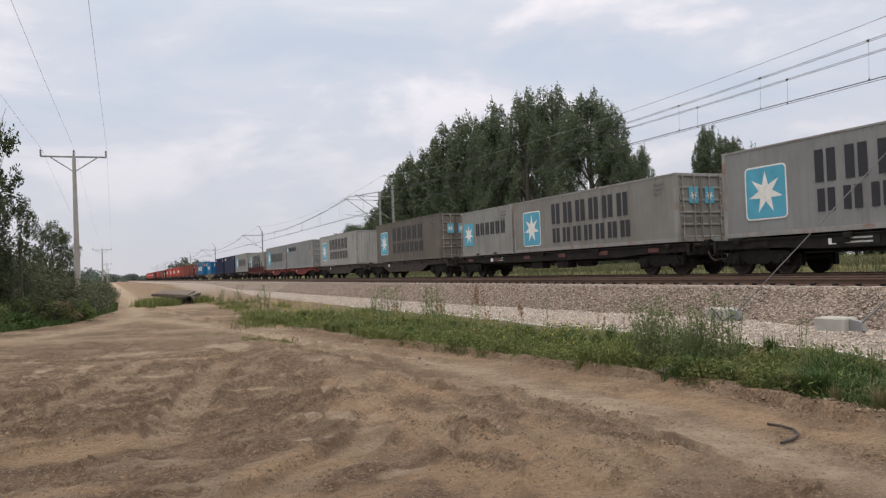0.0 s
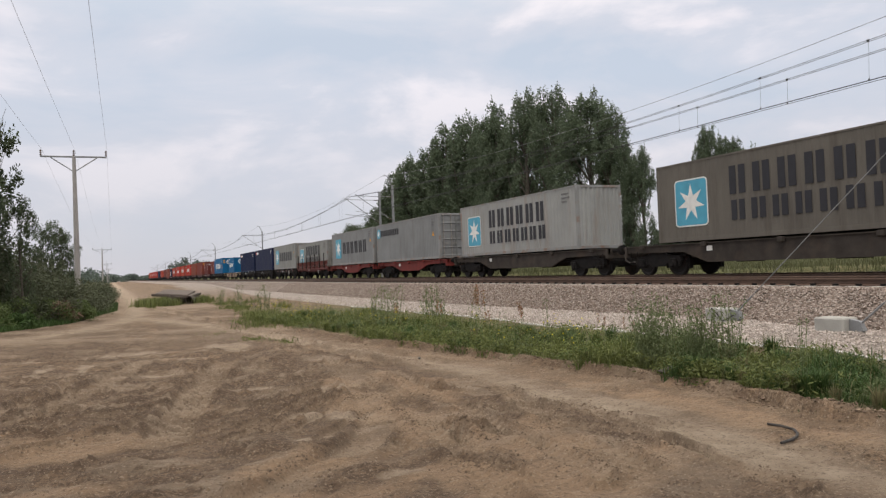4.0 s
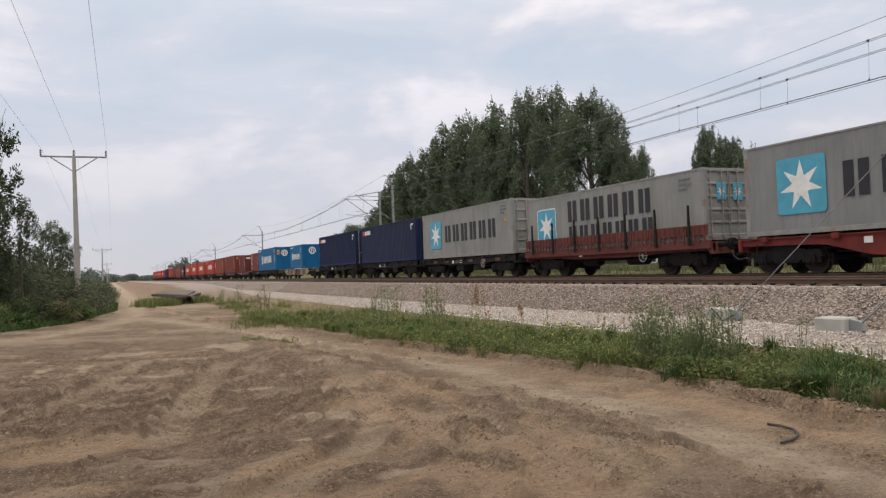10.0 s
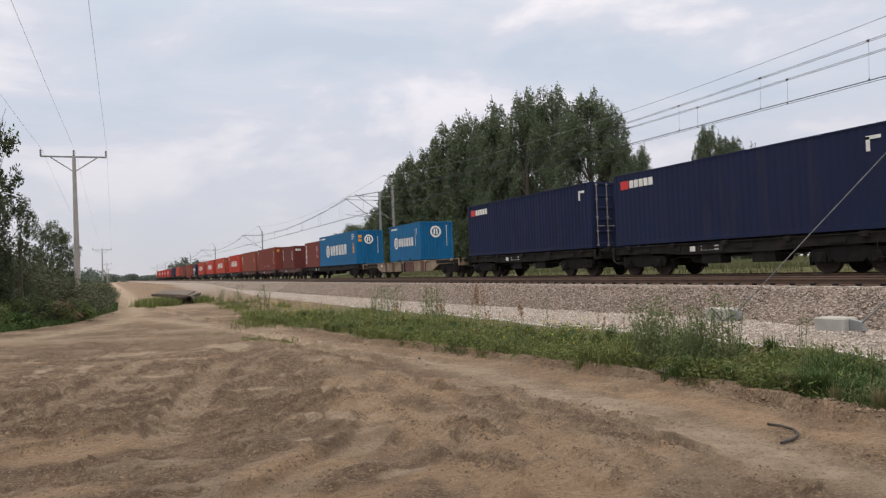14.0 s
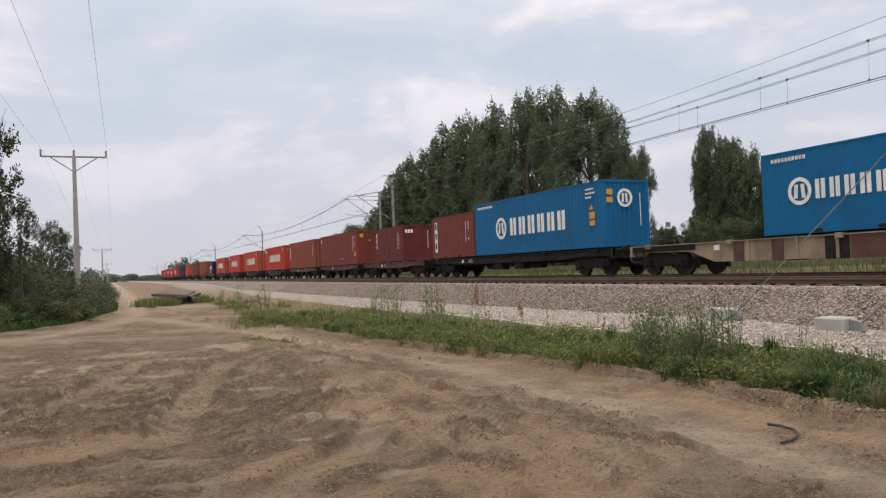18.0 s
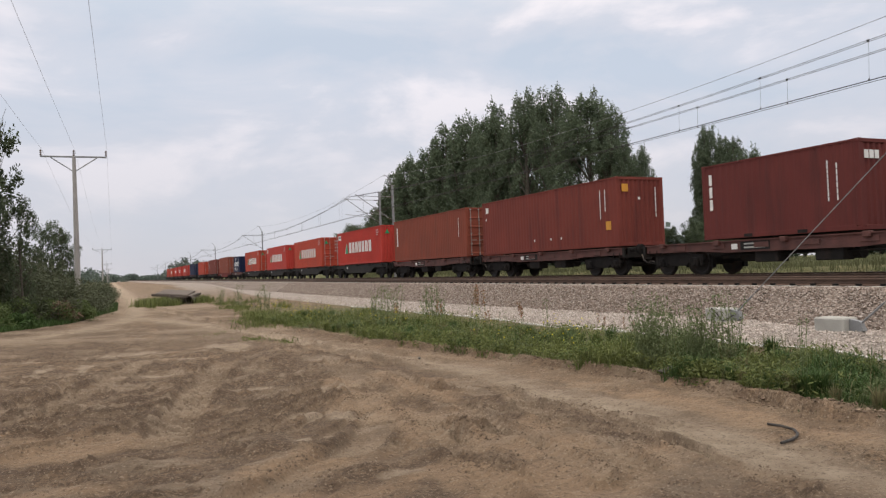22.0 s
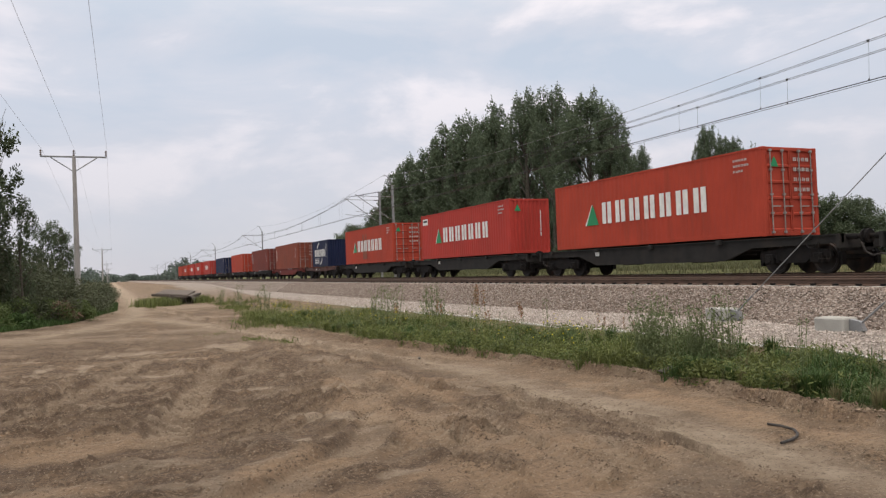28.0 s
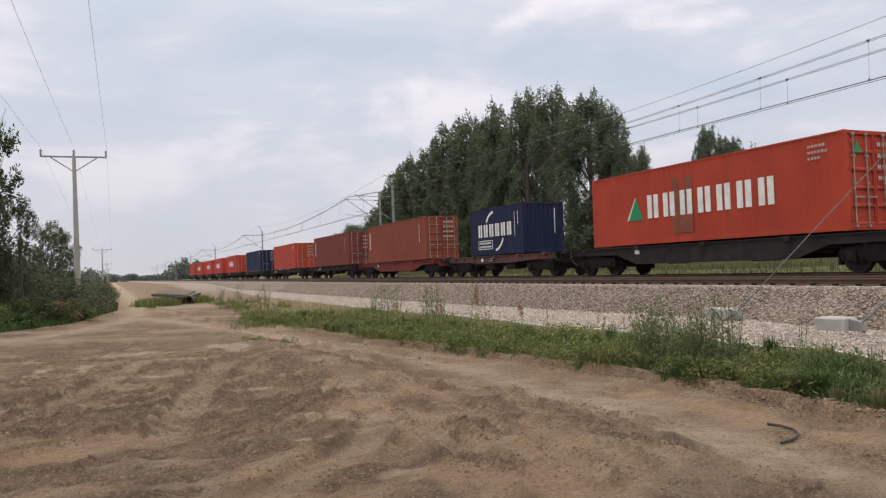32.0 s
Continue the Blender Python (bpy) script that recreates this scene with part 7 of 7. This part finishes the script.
tuft(3.25, 19.1, 0.20, 0.07, 260, 201)
tuft(3.75, 18.0, 0.15, 0.09, 280, 202)
tuft(2.6, 21.5, 0.2, 0.05, 90, 203)
tuft(4.4, 24.5, 0.5, 0.16, 900, 204)
tuft(4.6, 27.5, 0.3, 0.14, 500, 205)
tuft(5.4, 31.0, 0.35, 0.18, 500, 206)
tuft(5.6, 38.0, 0.4, 0.22, 600, 207)
tuft(4.9, 29.0, 0.2, 0.10, 260, 208)


def weed(kind, seed):
    """Upright weed: thin stems with small leaves, as shared meshes."""
    key = "%s_%d" % (kind, seed)
    if key in CACHE:
        return CACHE[key]
    r = np.random.RandomState(seed)
    bm = bmesh.new()
    pts, heads = [], []
    ns = {"tall": 9, "thin": 4, "dock": 2}[kind]
    for k in range(ns):
        a, l = r.rand() * 6.283, 0.12 * r.rand()
        bx, by = 0.10 * r.normal(), 0.10 * r.normal()
        h = 0.7 + 0.45 * r.rand()
        top = Vector((bx + math.cos(a) * l * 2, by + math.sin(a) * l * 2, h))
        tube(bm, [(bx, by, -0.03), (bx + math.cos(a) * l * 0.6, by + math.sin(a) * l * 0.6, h * 0.5), top], [0.006, 0.005, 0.002], 4, False)
        for j in range({"tall": 30, "thin": 22, "dock": 8}[kind]):
            u = 0.12 + 0.88 * r.rand()
            sp = (0.09 if kind == "tall" else 0.05) * (1.15 - u * 0.7)
            pts.append((bx + math.cos(a) * l * 2 * u * u + r.normal() * sp, by + math.sin(a) * l * 2 * u * u + r.normal() * sp, h * u))
        for j in range(60 if kind == "dock" else 0):
            u = 0.55 + 0.45 * r.rand()
            heads.append((bx + math.cos(a) * l * 2 * u + r.normal() * 0.025, by + math.sin(a) * l * 2 * u + r.normal() * 0.025, h * u))
    stem = mesh_of("stem", bm, L_WEED)
    v, f = cards(np.array(pts), 0.036 if kind != "thin" else 0.03, r, 0.9, 0.26)
    leaf = fast_mesh("leaves", v, f, L_WEED)
    head = None
    if heads:
        v, f = cards(np.array(heads), 0.024, r, 0.8, 0.6)
        head = fast_mesh("seed_head", v, f, L_SORREL)
    CACHE[key] = (stem, leaf, head)
    return CACHE[key]


def plant_weed(kind, x, y, s, rot, seed, label):
    st, lf, hd = weed(kind, seed)
    w = tagged(new("weed"), label, "weed", "weeds in the grass strip")
    z = float(ground_height(np.array([x]), np.array([y]))[0])
    w.location, w.scale, w.rotation_euler = (x, y, z), (s, s, s), (0, 0, rot)
    tagged(part("stem", st, L_WEED, w), kind="stuff")
    tagged(part("leaves", lf, L_WEED, w), kind="stuff")
    if hd:
        part("seed_head", hd, L_SORREL, w, "rusty brown seed head")


def weeds():
    r = random.Random(77)
    for k in range(18):   # dense stand beside the anchor block
        y = r.uniform(7.75, 9.0)
        x = float(dirt_edge(y)) + 0.3 + r.random() ** 1.2 * 0.9
        plant_weed("tall", x, y, r.uniform(0.6, 0.98), r.uniform(0, 6), 300 + k % 5, "tall feathery grey-green weed")
    for k in range(15):
        y = 6.0 + 30 * r.random() ** 1.3
        x = float(dirt_edge(y)) + r.uniform(0.4, 3.6)
        plant_weed("thin", min(x, 9.3), y, r.uniform(0.4, 0.8), r.uniform(0, 6), 320 + k % 4, "thin upright weed with narrow leaves")
    for x, y, s in ((8.2, 14.2, 0.75), (7.6, 17.5, 0.7), (8.8, 12.2, 0.5), (7.2, 19.6, 0.6), (7.9, 15.3, 0.55), (8.4, 10.8, 0.5)):
        plant_weed("dock", x, y, s, r.uniform(0, 6), 340, "withered dock with rusty brown seed head")
    for x, y, s in ((8.35, 17.2, 1.0), (8.5, 17.0, 0.9)):
        plant_weed("dock", x, y, s, r.uniform(0, 6), 341, "tall withered dock with rusty brown seed head")
    for x, y, s in ((7.6, 21.5, 1.0), (7.7, 21.0, 0.95), (7.4, 22.0, 0.9), (7.8, 18.6, 1.0), (7.5, 18.2, 0.9), (7.9, 18.0, 0.85), (6.2, 33.0, 1.1), (6.0, 34.5, 1.0), (5.6, 38.0, 1.1), (5.4, 42.0, 1.0)):
        plant_weed("tall", x, y, s, r.uniform(0, 6), 300 + int(y) % 5, "tall grey-green weed in the grass strip")


weeds()


def herb_clumps():
    """Low leafy clumps that make the strip lumpy."""
    r = np.random.RandomState(64)
    rr = random.Random(64)
    for k in range(230):
        y = 3.8 + 21 * rr.random() ** 1.6
        x = float(dirt_edge(y)) + 0.42 + rr.random() ** 1.2 * 2.1
        w, h = rr.uniform(0.10, 0.24), rr.uniform(0.12, 0.42)
        n = int(400 * (w / 0.25) * (0.6 + h))
        p = r.normal(size=(n, 3)) * np.array([w, w * 1.3, 0])
        p[:, 2] = r.rand(n) ** 1.2 * h * np.exp(-(p[:, 0] ** 2 + p[:, 1] ** 2) / (2.2 * w * w))
        v, f = cards(p, 0.027, r, 0.9, 0.18 + 0.10 * rr.random())
        c = new("herb_clump", fast_mesh("herb_clump", v, f, (L_HERB, L_GRASS, L_HERB, L_WEED)[k % 4]))
        c.location = (x, y, float(ground_height(np.array([x]), np.array([y]))[0]))
        tagged(c, "low leafy green herb clump in the grass strip", "herb", "herbs in the grass strip", "stuff")


herb_clumps()


# ---- loose things on the ground ----
def far_house():
    """Small pale house in the gap beyond the trees."""
    h = tagged(new("house"), "small white house with grey roof beyond the field", "house")
    h.location, h.rotation_euler, h.scale = (51.0, 59.0, 1.1), (0, 0, radians(20)), (0.6, 0.6, 0.42)
    bm = bmesh.new()
    rbox(bm, -2.5, 2.5, -3.2, 3.2, -0.3, 2.6, 0.04)
    part("wall", bm, mat("white_render", (0.62, 0.61, 0.58), 0.9, 0, 0.12, 2, 0.1), h)
    bm = bmesh.new()
    prism(bm, ((-2.9, 2.55), (2.9, 2.55), (0, 3.9)), -3.5, 3.5, "y")
    part("roof", bm, mat("grey_roof", (0.14, 0.13, 0.13), 0.85, 0, 0.2, 3, 0.2), h)
    for y in (-1.6, 1.4):
        bm = bmesh.new()
        box(bm, -2.53, -2.49, y - 0.5, y + 0.5, 0.9, 2.0)
        part("window", bm, mat("dark_pane", (0.03, 0.035, 0.04), 0.2, 0, 0.1, 3, 0.0), h)


far_house()


def slab_heap():
    h = tagged(new("slab_heap"), "heap of weathered slabs, planks and pipe ends on a grassy mound", "slab heap")
    h.location, h.rotation_euler = (3.6, 50.0, 0.0), (0, 0, radians(-20))
    # middle, width, length, height, tilts and turn of each slab
    for x, y, w, l, z, rx, ry, rz in ((-0.05, 0.3, 1.9, 2.4, 0.66, 5, 5, 3), (0.40, 0.1, 1.7, 2.0, 0.50, 4, 2, -6), (-0.60, -0.95, 1.1, 0.2, 0.56, 0, 7, 2), (0.55, -1.15, 1.1, 0.22, 0.40, 0, -4, 5)):
        bm = bmesh.new()
        rbox(bm, -w / 2, w / 2, -l / 2, l / 2, -0.075, 0.075, 0.02)
        sl = part("slab", bm, M_SLAB if l > 1 else M_PLANK, h)
        sl.location, sl.rotation_euler = (x, y, z), (radians(rx), radians(ry), radians(rz))
    for x, y, q in ((-0.4, -0.6, 0.26), (0.3, -0.8, 0.30), (0.85, -0.4, 0.28), (-0.5, 0.7, 0.32), (0.5, 0.8, 0.34), (1.15, 0.3, 0.22)):
        bm = bmesh.new()
        rbox(bm, -q, q, -q * 1.2, q * 1.2, -0.3, 0.30 + 0.3 * q, 0.05)
        sb = part("support_block", bm, M_PLANK, h)
        sb.location, sb.rotation_euler = (x, y, 0.05), (0, 0, q * 5)
    for x, q in ((0.62, 0.20), (1.18, 0.24)):   # pipe ends below the slabs
        bm = bmesh.new()
        n = 16
        rows = [[bm.verts.new((x + rad * math.cos(2 * math.pi * k / n), yy, 0.24 + rad * math.sin(2 * math.pi * k / n))) for k in range(n)] for rad, yy in ((q, -1.3), (q * 0.8, -1.3), (q * 0.8, -0.5), (q, -0.5))]
        for r0, r1 in zip(rows, rows[1:] + rows[:1]):
            for k in range(n):
                bm.faces.new((r0[k], r0[(k + 1) % n], r1[(k + 1) % n], r1[k]))
        part("pipe_end", bm, M_PLANK, h, "dark round pipe end")
    r = np.random.RandomState(55)
    n = 6400
    side = r.rand(n) < 0.72
    x = np.where(side, 2.35, 5.0) + r.normal(size=n) * np.where(side, 0.5, 0.42)
    y = np.where(side, 47.8, 50.5) + r.normal(size=n) * 1.0
    p = np.stack([x, y, ground_height(x, y) - 0.01], 1)
    tagged(blades("mound_grass", p, 0.10 + 0.55 * r.rand(n) ** 1.5, 0.010 + 0.01 * r.rand(n), L_GRASS, 56, 0.8), "rough grass round the heap of slabs", "grass")


slab_heap()


def hose():
    bm = bmesh.new()
    pts = [(5.54, 5.16), (5.57, 5.04), (5.55, 4.88), (5.46, 4.76), (5.36, 4.68), (5.24, 4.62), (5.14, 4.59), (5.06, 4.58)]
    pts = [(x, y, float(ground_height(np.array([x]), np.array([y]))[0]) + 0.02) for x, y in pts]
    zs = sorted(p[2] for p in pts)[-2]
    tube(bm, [(x, y, max(z, zs)) for x, y, z in pts], 0.0125, 10)
    h = new("hose_piece", mesh_of("hose_piece", bm, M_RUBBER))
    tagged(h, "short curved piece of black rubber hose on the earth", "hose")


hose()


def clods():
    r = np.random.RandomState(91)
    n = 60000
    y = 3.2 + 17 * r.rand(n) ** 1.5
    e = dirt_edge(y)
    x = -5.5 + (e + 5.5) * r.rand(n)
    keep = 0.6 * fbm(x, y, 0.5, 3) + 0.5 * crumb_field(x, y) > 0.34 + 0.4 * r.rand(n)
    x, y = x[keep], y[keep]
    p = np.stack([x, y, ground_height(x, y) + 0.004], 1)
    s = 0.003 + 0.013 * r.rand(len(x)) ** 3.0
    tagged(stones("earth_clods", p, s, stone_mat("dry_clod", (0.10, 0.072, 0.052), (0.165, 0.116, 0.080), (0.235, 0.172, 0.118)), 92), "loose clods and pebbles on the rutted earth", "clods", kind="stuff")
    # crumbs thrown up along the tyre tracks
    px, py = [], []
    for (ax, ay), (bx, by), (cx, cy), dep, wid, lugs in TRACKS:
        n = int(800 * math.hypot(cx - ax, cy - ay) / 8 + 300)
        u = r.rand(n)
        tx, ty = 2 * (1 - u) * (bx - ax) + 2 * u * (cx - bx), 2 * (1 - u) * (by - ay) + 2 * u * (cy - by)
        ln = np.hypot(tx, ty)
        off = np.where(r.rand(n) < 0.5, -1, 1) * wid * 0.6 + r.normal(size=n) * 0.05
        qx = (1 - u) ** 2 * ax + 2 * u * (1 - u) * bx + u * u * cx - ty / ln * off
        qy = (1 - u) ** 2 * ay + 2 * u * (1 - u) * by + u * u * cy + tx / ln * off
        k = vnoise(qx * 2.2 + 40, qy * 2.2) > 0.42
        px.append(qx[k])
        py.append(qy[k])
    px, py = np.concatenate(px), np.concatenate(py)
    p = np.stack([px, py, ground_height(px, py) + 0.004], 1)
    tagged(stones("track_crumbs", p, 0.004 + 0.011 * r.rand(len(px)) ** 2.4, stone_mat("damp_clod", (0.11, 0.08, 0.058), (0.16, 0.114, 0.08), (0.225, 0.165, 0.115)), 95), "dark crumbled earth along the tyre tracks", "clods", kind="stuff")
    # broken lip of earth along the grass
    n = 1900
    y = 3.5 + 14 * r.rand(n) ** 1.3
    x = dirt_edge(y) + r.normal(size=n) * 0.11
    p = np.stack([x, y, ground_height(x, y) + 0.01], 1)
    tagged(stones("lip_clods", p, 0.006 + 0.020 * r.rand(n) ** 3, MATS_CLOD, 93), "crumbled earth clods along the grass edge", "clods", kind="stuff")
    for x, y, s in ((6.70, 7.85, 0.12), (4.9, 12.2, 0.03)):
        st = stones("stone", np.array([[x, y, float(ground_height(np.array([x]), np.array([y]))[0]) + 0.03]]), np.array([s]), mat("field_stone", (0.15, 0.132, 0.118), 0.9, 0, 0.3, 6, 0.3), int(y))
        tagged(st, "grey stone at the edge of the grass", "stone")


MATS_CLOD = stone_mat("lip_clod", (0.11, 0.078, 0.056), (0.17, 0.122, 0.085), (0.26, 0.195, 0.14))
clods()
motions()
